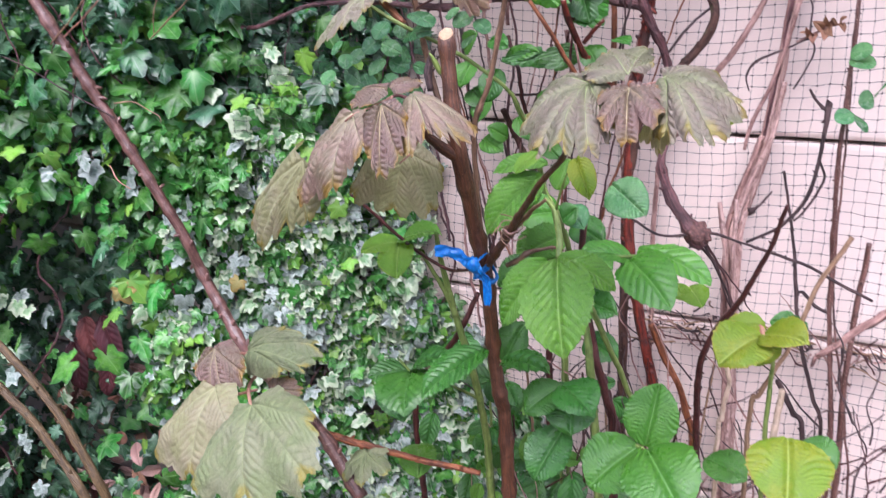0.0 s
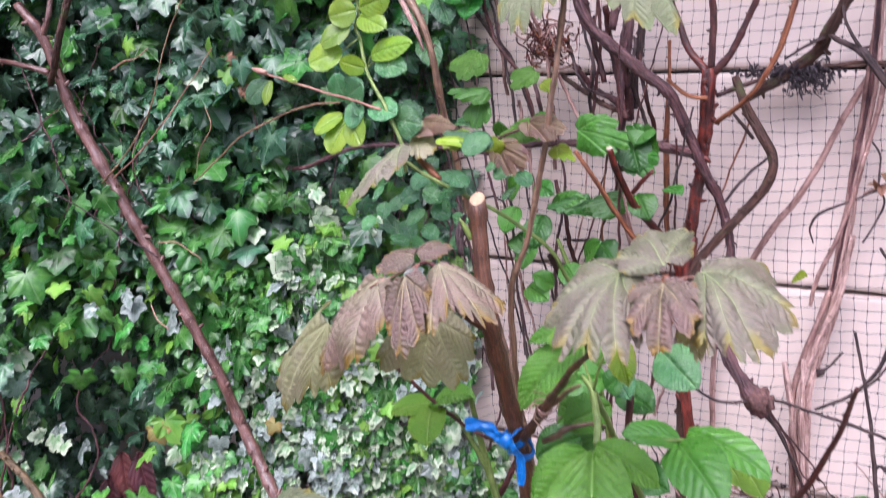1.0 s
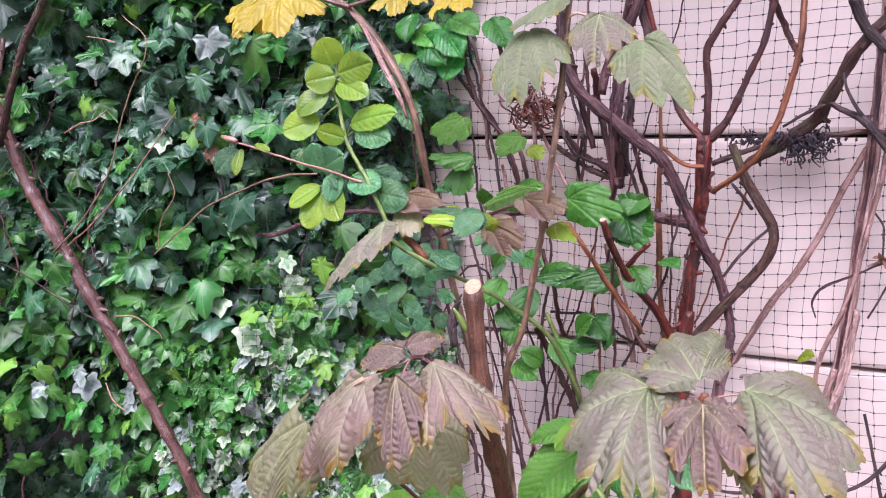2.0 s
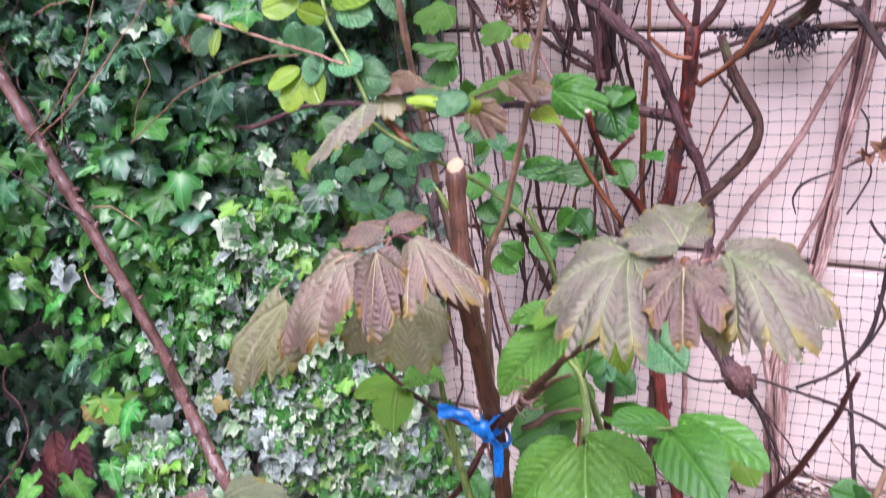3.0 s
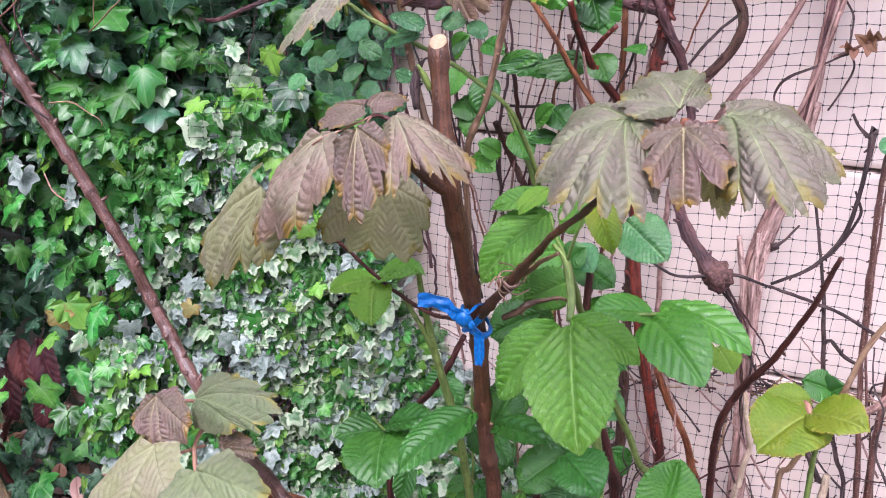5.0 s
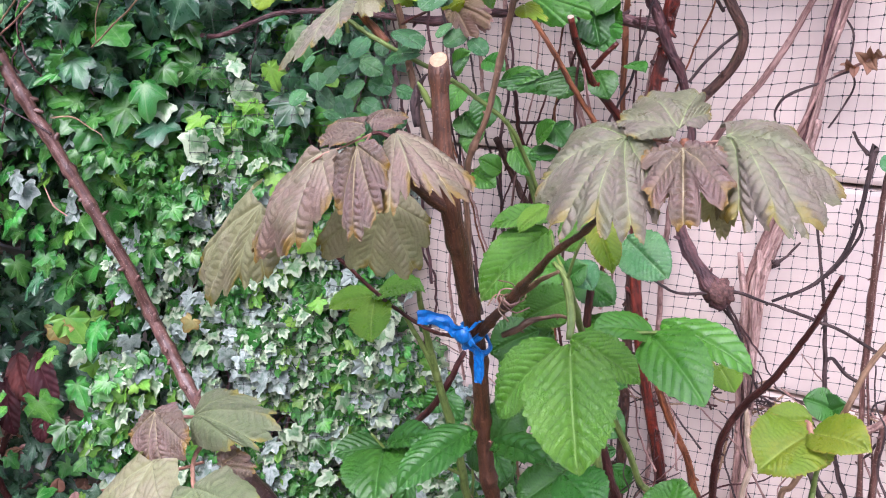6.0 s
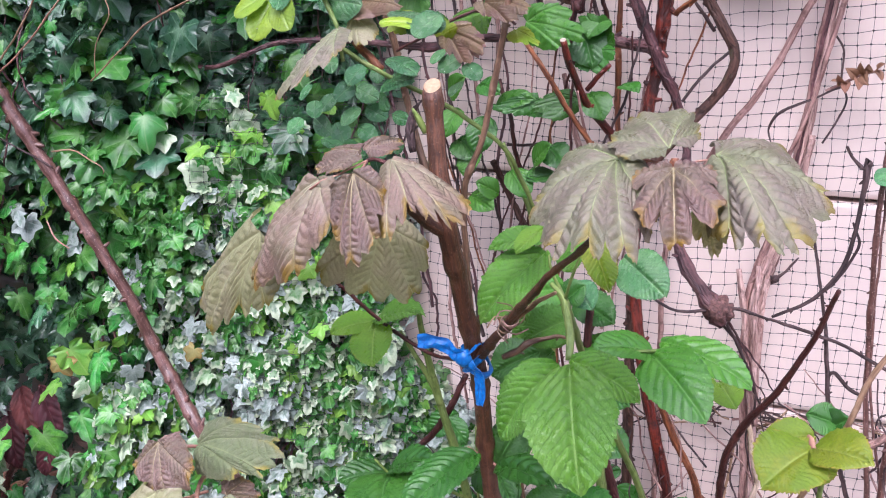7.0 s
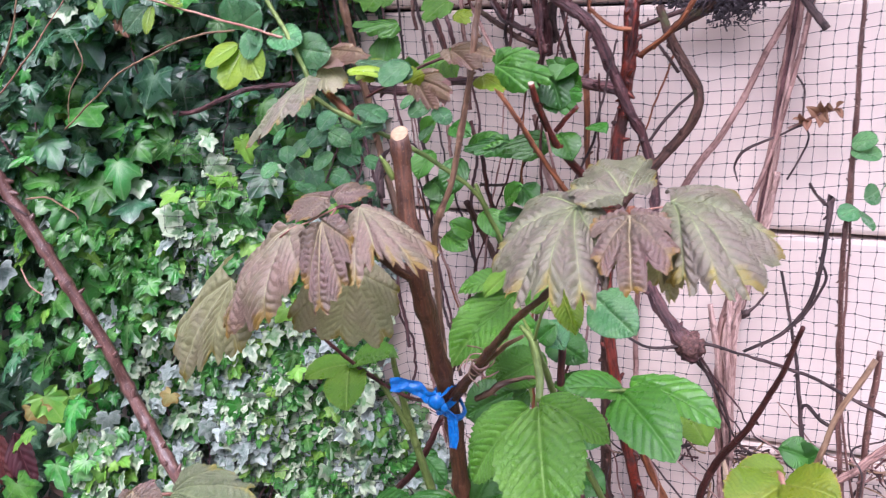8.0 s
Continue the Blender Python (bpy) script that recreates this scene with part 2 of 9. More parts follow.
PAINT, PAINT_WORN = (0.80, 0.665, 0.608), (0.71, 0.588, 0.532)
M = {
    "paint": painted_concrete(),
    "mortar": plain_material("grimy_joint", (0.05, 0.045, 0.04), (0.02, 0.018, 0.016), 60, 0.95),
    "net": plain_material("black_netting", (0.02, 0.02, 0.022), (0.045, 0.04, 0.04), 40, 0.5),
    "soil": plain_material("damp_soil", (0.05, 0.035, 0.025), (0.11, 0.08, 0.055), 22, 0.95, 1.0, 0.02),
    "litter": leaf_material("dead_leaves", (0.30, 0.19, 0.12), (0.20, 0.11, 0.07), (0.36, 0.25, 0.17), (0.16, 0.09, 0.06), 0.75, lucent=0.1, spread=0.5),
    "ivy": leaf_material("ivy_green", (0.040, 0.170, 0.025), (0.075, 0.255, 0.040), (0.24, 0.42, 0.17), (0.05, 0.18, 0.035), 0.24, lucent=0.28, veins=0.6, spread=0.62, gloss=0.5, mottle=60.0),
    # Dark glossy ivy; the same dark colour also stands in for shade deep inside.
    "ivy_dark": leaf_material("ivy_dark_and_shaded", (0.022, 0.082, 0.034), (0.042, 0.130, 0.052), (0.15, 0.25, 0.16), (0.03, 0.08, 0.045), 0.24, lucent=0.10, veins=0.85, spread=0.6, gloss=0.55, mottle=50.0),
    "ivy_lime": leaf_material("ivy_young_lime", (0.14, 0.37, 0.045), (0.22, 0.43, 0.06), (0.32, 0.48, 0.16), (0.18, 0.36, 0.05), 0.34, lucent=0.32, veins=0.45, spread=0.35, gloss=0.4),
    "ivy_pale": leaf_material("ivy_variegated", (0.085, 0.215, 0.070), (0.19, 0.30, 0.17), (0.29, 0.41, 0.23), (0.42, 0.50, 0.34), 0.36, rim_from=0.50, rim_to=0.78, lucent=0.22, veins=0.4, spread=0.45, mottle=85.0),
    "ivy_grey": leaf_material("ivy_grey_green", (0.115, 0.18, 0.135), (0.31, 0.36, 0.33), (0.40, 0.45, 0.41), (0.33, 0.39, 0.35), 0.34, rim_from=0.6, lucent=0.15, veins=0.4, spread=0.34, mottle=95.0),
    "ivy_yellow": leaf_material("ivy_yellowed", (0.36, 0.29, 0.10), (0.30, 0.27, 0.10), (0.4, 0.36, 0.18), (0.3, 0.2, 0.06), 0.4, lucent=0.25, veins=0.5, spread=0.15),
    "dead": leaf_material("dead_leaf", (0.32, 0.17, 0.11), (0.24, 0.12, 0.075), (0.38, 0.22, 0.15), (0.2, 0.1, 0.06), 0.7, lucent=0.15, spread=0.3),
    "copper": leaf_material("copper_red_leaf", (0.070, 0.016, 0.018), (0.035, 0.009, 0.010), (0.12, 0.03, 0.03), (0.06, 0.014, 0.015), 0.6, lucent=0.15, veins=0.3, gloss=0.25),
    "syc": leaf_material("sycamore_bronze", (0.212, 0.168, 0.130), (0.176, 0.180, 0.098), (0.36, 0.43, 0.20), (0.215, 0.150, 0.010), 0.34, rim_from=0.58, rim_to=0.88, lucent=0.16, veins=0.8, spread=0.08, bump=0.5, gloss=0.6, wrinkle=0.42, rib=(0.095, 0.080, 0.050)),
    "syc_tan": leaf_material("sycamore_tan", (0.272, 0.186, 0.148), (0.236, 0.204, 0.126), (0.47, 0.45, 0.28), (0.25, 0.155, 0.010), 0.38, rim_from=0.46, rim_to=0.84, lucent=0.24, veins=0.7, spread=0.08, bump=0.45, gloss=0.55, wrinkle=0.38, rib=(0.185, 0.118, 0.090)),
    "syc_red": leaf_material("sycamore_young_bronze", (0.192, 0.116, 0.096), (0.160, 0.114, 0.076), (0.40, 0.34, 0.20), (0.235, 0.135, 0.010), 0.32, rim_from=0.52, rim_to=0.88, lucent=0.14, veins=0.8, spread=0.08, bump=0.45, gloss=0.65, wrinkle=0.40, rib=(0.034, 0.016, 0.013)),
    "syc_olive": leaf_material("sycamore_olive", (0.41, 0.37, 0.25), (0.35, 0.355, 0.19), (0.44, 0.44, 0.25), (0.25, 0.19, 0.012), 0.42, rim_from=0.6, rim_to=0.92, lucent=0.42, veins=0.85, spread=0.08, bump=0.5, gloss=0.5, wrinkle=0.25, rib=(0.20, 0.185, 0.085)),
    "syc_pale": leaf_material("sycamore_pale_green", (0.235, 0.25, 0.15), (0.19, 0.235, 0.11), (0.31, 0.36, 0.18), (0.30, 0.25, 0.04), 0.38, rim_from=0.62, rim_to=0.92, lucent=0.22, veins=0.6, spread=0.15, bump=0.5, wrinkle=0.6, rib=(0.145, 0.165, 0.075)),
    "syc_yellow": leaf_material("sycamore_yellow", (0.46, 0.34, 0.02), (0.40, 0.32, 0.03), (0.5, 0.42, 0.08), (0.42, 0.22, 0.02), 0.4, lucent=0.35, veins=0.7, spread=0.12, rib=(0.34, 0.24, 0.02)),
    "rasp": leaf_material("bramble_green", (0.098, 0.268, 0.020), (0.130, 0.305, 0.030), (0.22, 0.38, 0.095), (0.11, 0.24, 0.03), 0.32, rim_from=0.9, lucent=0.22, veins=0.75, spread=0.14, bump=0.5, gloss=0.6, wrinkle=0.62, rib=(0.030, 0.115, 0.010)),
    "rasp_mid": leaf_material("bramble_mid_green", (0.066, 0.220, 0.015), (0.088, 0.255, 0.022), (0.15, 0.32, 0.09), (0.07, 0.2, 0.03), 0.33, rim_from=0.9, lucent=0.2, veins=0.6, spread=0.16, gloss=0.6, wrinkle=0.28, rib=(0.022, 0.105, 0.013)),
    "dead_pink": leaf_material("dead_pinkish_leaf", (0.44, 0.27, 0.235), (0.33, 0.19, 0.165), (0.5, 0.34, 0.29), (0.25, 0.14, 0.11), 0.7, lucent=0.15, spread=0.35),
    # Deep green leaves, and the darker copy used where bramble stands in shade.
    "rasp_dark": leaf_material("bramble_deep_green_shaded", (0.036, 0.138, 0.015), (0.054, 0.185, 0.022), (0.11, 0.25, 0.075), (0.05, 0.15, 0.03), 0.30, rim_from=0.9, lucent=0.16, veins=0.55, spread=0.28, gloss=0.55, wrinkle=0.25, rib=(0.013, 0.070, 0.010)),
    "rasp_young": leaf_material("bramble_young_green", (0.135, 0.300, 0.018), (0.175, 0.325, 0.026), (0.30, 0.43, 0.11), (0.20, 0.28, 0.03), 0.34, rim_from=0.85, lucent=0.3, veins=0.75, spread=0.14, wrinkle=0.5, rib=(0.055, 0.145, 0.010)),
    "rasp_lime": leaf_material("bramble_lime", (0.180, 0.295, 0.011), (0.262, 0.315, 0.020), (0.34, 0.43, 0.10), (0.33, 0.26, 0.035), 0.34, rim_from=0.8, lucent=0.3, veins=0.7, spread=0.14, wrinkle=0.35, rib=(0.085, 0.175, 0.006)),
    "rose": leaf_material("rose_green", (0.054, 0.200, 0.060), (0.110, 0.290, 0.100), (0.25, 0.40, 0.21), (0.06, 0.17, 0.06), 0.18, lucent=0.2, veins=0.5, spread=0.55, gloss=0.8, wrinkle=0.5, rib=(0.025, 0.10, 0.04), mottle=45.0),
    "rose_lime": leaf_material("rose_young_green", (0.235, 0.355, 0.025), (0.18, 0.31, 0.03), (0.30, 0.43, 0.1), (0.22, 0.33, 0.04), 0.30, lucent=0.35, veins=0.4, spread=0.25),
    "purple": leaf_material("young_purple_leaf", (0.15, 0.085, 0.06), (0.18, 0.13, 0.07), (0.28, 0.2, 0.13), (0.2, 0.12, 0.06), 0.4, lucent=0.25, veins=0.8, spread=0.2),
    "syc_bark": bark_material("sycamore_bark", (0.050, 0.019, 0.010), (0.122, 0.045, 0.020), None, 0.5, 1.2, 0.30, (0.17, 0.085, 0.045)),
    "shoot_bark": bark_material("shoot_bark", (0.062, 0.027, 0.022), (0.165, 0.082, 0.068), None, 0.30, 0.7, 0.2, (0.36, 0.27, 0.22)),
    "vine_bark": bark_material("vine_bark", (0.032, 0.011, 0.014), (0.140, 0.058, 0.060), None, 0.5, 0.8, 0.7),
    "red_bark": bark_material("red_bark", (0.028, 0.008, 0.008), (0.185, 0.026, 0.013), (0.04, 0.018, 0.017), 0.38, 0.6, 0.5, None, 0.56),
    "wine_bark": bark_material("wine_bark", (0.030, 0.007, 0.007), (0.092, 0.023, 0.019), None, 0.5, 0.8, 0.5),
    "orange_bark": bark_material("orange_bark", (0.10, 0.028, 0.011), (0.29, 0.098, 0.036), None, 0.5, 0.8, 0.5),
    "moss_bark": bark_material("mossy_bark", (0.036, 0.015, 0.011), (0.115, 0.050, 0.034), (0.078, 0.080, 0.028), 0.7, 0.8, 0.8, None, 0.57),
    "dry_bark": bark_material("dry_stem", (0.19, 0.095, 0.082), (0.47, 0.285, 0.245), None, 0.75, 0.6, 0.9),
    "strip": bark_material("peeling_strips", (0.29, 0.165, 0.142), (0.62, 0.425, 0.375), None, 0.75, 0.6, 0.9),
    "straw": bark_material("straw_stem", (0.40, 0.29, 0.20), (0.62, 0.49, 0.37), None, 0.75, 0.7, 0.5),
    "grey_bark": bark_material("grey_twig", (0.023, 0.013, 0.014), (0.095, 0.056, 0.054), None, 0.7, 0.9, 0.7),
    "tan_bark": bark_material("tan_twig", (0.17, 0.095, 0.052), (0.33, 0.21, 0.125), None, 0.6, 0.8, 0.5),
    "green_bark": bark_material("green_cane", (0.10, 0.155, 0.03), (0.20, 0.27, 0.065), None, 0.5, 0.7, 0.3),
    "pink_bark": bark_material("pink_stalk", (0.30, 0.13, 0.10), (0.42, 0.24, 0.17), None, 0.5, 0.8, 0.3),
    "olive_bark": bark_material("olive_brown_cane", (0.052, 0.030, 0.011), (0.125, 0.078, 0.030), None, 0.55, 0.8, 0.5),
    "cane_bark": bark_material("rose_cane", (0.075, 0.040, 0.024), (0.215, 0.125, 0.078), None, 0.35, 0.7, 0.3),
    "gall": plain_material("gall_bark", (0.045, 0.018, 0.017), (0.18, 0.088, 0.074), 210, 0.75, 1.0, 0.003),
    "rootlet": plain_material("black_rootlets", (0.018, 0.013, 0.017), (0.085, 0.065, 0.075), 160, 0.8),
    "cut": plain_material("cut_wood", (0.34, 0.22, 0.13), (0.46, 0.32, 0.20), 260, 0.8, 0.4, 0.0008),
    "cut_grey": plain_material("old_cut_wood", (0.36, 0.28, 0.21), (0.5, 0.41, 0.33), 260, 0.85, 0.4, 0.0008),
    "ribbon": plain_material("blue_ribbon", (0.003, 0.095, 0.36), (0.008, 0.175, 0.54), 260, 0.3, 0.35, 0.0005),
}


# ---- builders ----
def thing(name, place, label, category, group="", kind=""):
    ob = new(name)
    ob.location = place
    ob.empty_display_size = 0.05
    return tagged(ob, label, category, group, kind)


def world_place(ob):
    p = Vector(ob.location)
    return p + world_place(ob.parent) if ob.parent else p


def part(name, verts, faces, material, parent, label="", smooth=True, attributes=(), home=None):
    """One mesh object from world-space vertices, under parent, with float or vector point attributes."""
    verts = np.asarray(verts, float)
    home = verts[0] if home is None else home
    home = Vector([float(c) for c in home])
    mesh = bpy.data.meshes.new(name)
    mesh.from_pydata((verts - np.array(home)).tolist(), [], faces if isinstance(faces, list) else faces.tolist())
    for key, values in attributes:
        values = np.asarray(values, np.float32)
        if values.ndim == 1:
            mesh.attributes.new(key, "FLOAT", "POINT").data.foreach_set("value", values)
        else:
            mesh.attributes.new(key, "FLOAT_VECTOR", "POINT").data.foreach_set("vector", values.ravel())
    if smooth:
        mesh.polygons.foreach_set("use_smooth", [True] * len(mesh.polygons))
    mesh.materials.append(material)
    mesh.update()
    ob = new(name, mesh)
    if parent is not None:
        ob.parent = parent
        ob.location = home - world_place(parent)
    else:
        ob.location = home
    if label:
        ob["label"] = label
    return ob


def spline(points, step):
    """A smooth line through points (x, y, z, r), sampled about every step metres."""
    p = np.array(points, float)
    p = np.vstack([2 * p[0] - p[1], p, 2 * p[-1] - p[-2]])
    out = []
    for i in range(1, len(p) - 2):
        n = max(2, int(np.linalg.norm(p[i + 1, :3] - p[i, :3]) / step))
        for k in range(n):
            t = k / n
            a, b, c, d = p[i - 1], p[i], p[i + 1], p[i + 2]
            out.append(0.5 * (2 * b + (c - a) * t + (2 * a - 5 * b + 4 * c - d) * t * t + (3 * b - a - 3 * c + d) * t ** 3))
    out.append(p[-2])
    out = np.array(out)
    out[:, 3] = np.maximum(out[:, 3], 0.0004)
    return out


def tube(points, segs=10, step=0.01, rough=0.07, nodes=0.0, seed=0, wander=0.0, spurs=0.0):
    """Vertices, faces and flow coordinates of a stem along points, uneven, with swollen nodes every so many metres."""
    line = spline(points, step)
    n = len(line)
    rng = np.random.default_rng(seed + 11)
    centre = line[:, :3].copy()
    run = np.concatenate([[0], np.cumsum(np.linalg.norm(np.diff(centre, axis=0), axis=1))])
    if wander:
        for k in range(n):
            w = np.array(noise.noise_vector(Vector((run[k] * 22 + seed * 7.3, seed * 1.7, 0.3)))) + 0.4 * np.array(noise.noise_vector(Vector((run[k] * 70 + seed * 3.3, seed * 2.7, 0.9))))
            centre[k] += w * wander * min(1, run[k] / 0.03, (run[-1] - run[k]) / 0.03 + 0.2)
    tangent = np.gradient(centre, axis=0)
    tangent /= np.linalg.norm(tangent, axis=1)[:, None] + 1e-9
    side = np.cross(tangent[0], (0.31, 0.92, 0.23))
    verts, flow = [], []
    phase = rng.random() * 0.05
    for k in range(n):
        side = side - tangent[k] * (side @ tangent[k])
        side /= np.linalg.norm(side) + 1e-9
        other = np.cross(tangent[k], side)
        r = line[k, 3]
        if nodes:
            u = ((run[k] + phase) % nodes) / nodes
            r *= 1 + 0.28 * math.exp(-((u - 0.5) / 0.09) ** 2)
        for j in range(segs):
            a = 2 * math.pi * j / segs
            q = run[k] / max(0.003, line[k, 3])
            wob = 1 + rough * noise.noise(Vector((math.cos(a) * 1.3 + seed * 3.1, math.sin(a) * 1.3, q * 0.45)))
            wob += 0.7 * rough * noise.noise(Vector((math.cos(a) * 3.1 + seed, math.sin(a) * 3.1, q * 0.9)))
            verts.append(centre[k] + (side * math.cos(a) + other * math.sin(a)) * r * wob)
            flow.append((math.cos(a) * line[k, 3] + seed * 0.37, math.sin(a) * line[k, 3], run[k]))
    faces = []
    for k in range(n - 1):
        for j in range(segs):
            j2 = (j + 1) % segs
            faces.append([k * segs + j, k * segs + j2, (k + 1) * segs + j2, (k + 1) * segs + j])
    faces.append(list(range(segs))[::-1])
    faces.append([(n - 1) * segs + j for j in range(segs)])
    if spurs:
        walked = rng.uniform(0.2, 1.0) * spurs
        while walked < run[-1] - spurs * 0.3:
            k = int(np.searchsorted(run, walked))
            k = min(max(k, 1), n - 2)
            r = line[k, 3]
            out = rng.normal(0, 1, 3)
            out -= tangent[k] * (out @ tangent[k])
            out /= np.linalg.norm(out) + 1e-9
            lean = out + tangent[k] * rng.choice((-1, 1)) * rng.uniform(0.2, 0.9)
            lean /= np.linalg.norm(lean)
            wide = np.cross(lean, tangent[k])
            wide /= np.linalg.norm(wide) + 1e-9
            deep = np.cross(lean, wide)
            long = r * rng.uniform(0.5, 1.3) + 0.0012
            thick = r * rng.uniform(0.25, 0.45) + 0.0005
            first = len(verts)
            foot = centre[k] + out * r * 0.7
            for h, w in ((0, 1.3), (0.5, 0.9), (1.0, 0.55)):
                for j in range(5):
                    a = 2 * math.pi * j / 5
                    verts.append(foot + lean * long * h + (wide * math.cos(a) + deep * math.sin(a)) * thick * w)
                    flow.append((math.cos(a) * r + seed * 0.37, math.sin(a) * r, run[k] + h * long))
            for q in range(2):
                for j in range(5):
                    faces.append([first + q * 5 + j, first + q * 5 + (j + 1) % 5, first + q * 5 + 5 + (j + 1) % 5, first + q * 5 + 5 + j])
            faces.append([first + 10 + j for j in range(5)])
            walked += spurs * rng.uniform(0.5, 1.6)
    return verts, faces, flow


COUNT = [0]
SLIM = 0.86


def stem(name, parent, material, points, label="", segs=0, rough=0.15, nodes=0.0, wander=0.0016, cut=None, wood="cut", spurs=None):
    COUNT[0] += 1
    thick = max(p[3] for p in points)
    segs = segs or (12 if thick > 0.007 else 8 if thick > 0.003 else 6)
    if spurs is None:
        spurs = 0.030 if "bark" in material and not material.startswith(("green", "pink", "syc")) and thick > 0.0022 else 0.0
    points = [(x, y, z, r * SLIM) for x, y, z, r in points]
    verts, faces, flow = tube(points, segs, max(0.0035, min(0.008, thick * 0.9)), rough, nodes, COUNT[0], wander, spurs)
    if cut:
        ring = np.array(verts[:segs])
        centre = ring.mean(0)
        axis = ring.mean(0) - np.array(verts[segs:2 * segs]).mean(0)
        axis /= np.linalg.norm(axis)
        face = np.array(cut, float)
        face /= np.linalg.norm(face)
        for j in range(segs):
            verts[j] = ring[j] - axis * ((ring[j] - centre) @ face) / (axis @ face)
        ring = np.array(verts[:segs])
    ob = part(name, verts, faces, M[material], parent, label, attributes=(("flow", flow),))
    if cut:
        disc = [centre + face * 0.0008] + [centre + (p - centre) * 0.5 + face * 0.0009 for p in ring] + [centre + (p - centre) * 0.94 + face * 0.0006 for p in ring] + list(ring + axis * -0.0004)
        df = []
        for j in range(segs):
            k = (j + 1) % segs
            df.append([0, 1 + j, 1 + k])
            df.append([1 + j, 1 + segs + j, 1 + segs + k, 1 + k])
            df.append([1 + segs + j, 1 + 2 * segs + j, 1 + 2 * segs + k, 1 + segs + k])
        part("cut_face", disc, df, M[wood], ob, "pale sawn wood" if wood == "cut" else "")
    return ob


def strands(parent, materials, points, count, spread, radius, seed):
    """A peeling cane: a loose sheaf of thin strips that run together and part again."""
    draw = np.random.default_rng(seed)
    for k in range(count):
        a, wide = 2 * math.pi * k / count + draw.uniform(-0.4, 0.4), spread * draw.uniform(0.35, 1.0)
        first, last = draw.choice((0, 0, 1)), len(points) - draw.choice((0, 0, 1))
        pts = []
        for q, (x, y, z) in enumerate(points):
            swing = a + 0.5 * math.sin(q * 1.3 + k)
            pts.append((x + wide * math.cos(swing), min(-0.012, y + 0.7 * wide * math.sin(swing)), z + draw.uniform(-0.012, 0.012), radius * draw.uniform(0.85, 1.1)))
        stem("strip", parent, materials[k % len(materials)], pts[first:last], rough=0.22, wander=0.0016, spurs=0.0)


def oriented(base, tip, hint):
    """Rows right, along, out for a blade from base to tip that faces hint."""
    along = np.array(tip, float) - np.array(base, float)
    size = np.linalg.norm(along)
    along /= size
    out = np.array(hint, float)
    out = out - along * (out @ along)
    out /= np.linalg.norm(out)
    return np.array([np.cross(along, out), along, out]), size


def settle(flat, tip_index, base, tip, hint):
    """Turns and sizes a blade made round its base, so that its tip comes to lie at tip."""
    chord = flat[tip_index].copy()
    rows, size = oriented(base, tip, hint)
    length = np.linalg.norm(chord[1:])
    c, s = chord[1] / length, chord[2] / length
    turned = flat.copy()
    turned[:, 1] = flat[:, 1] * c + flat[:, 2] * s
    turned[:, 2] = -flat[:, 1] * s + flat[:, 2] * c
    return turned * (size / length) @ rows + np.array(base, float)


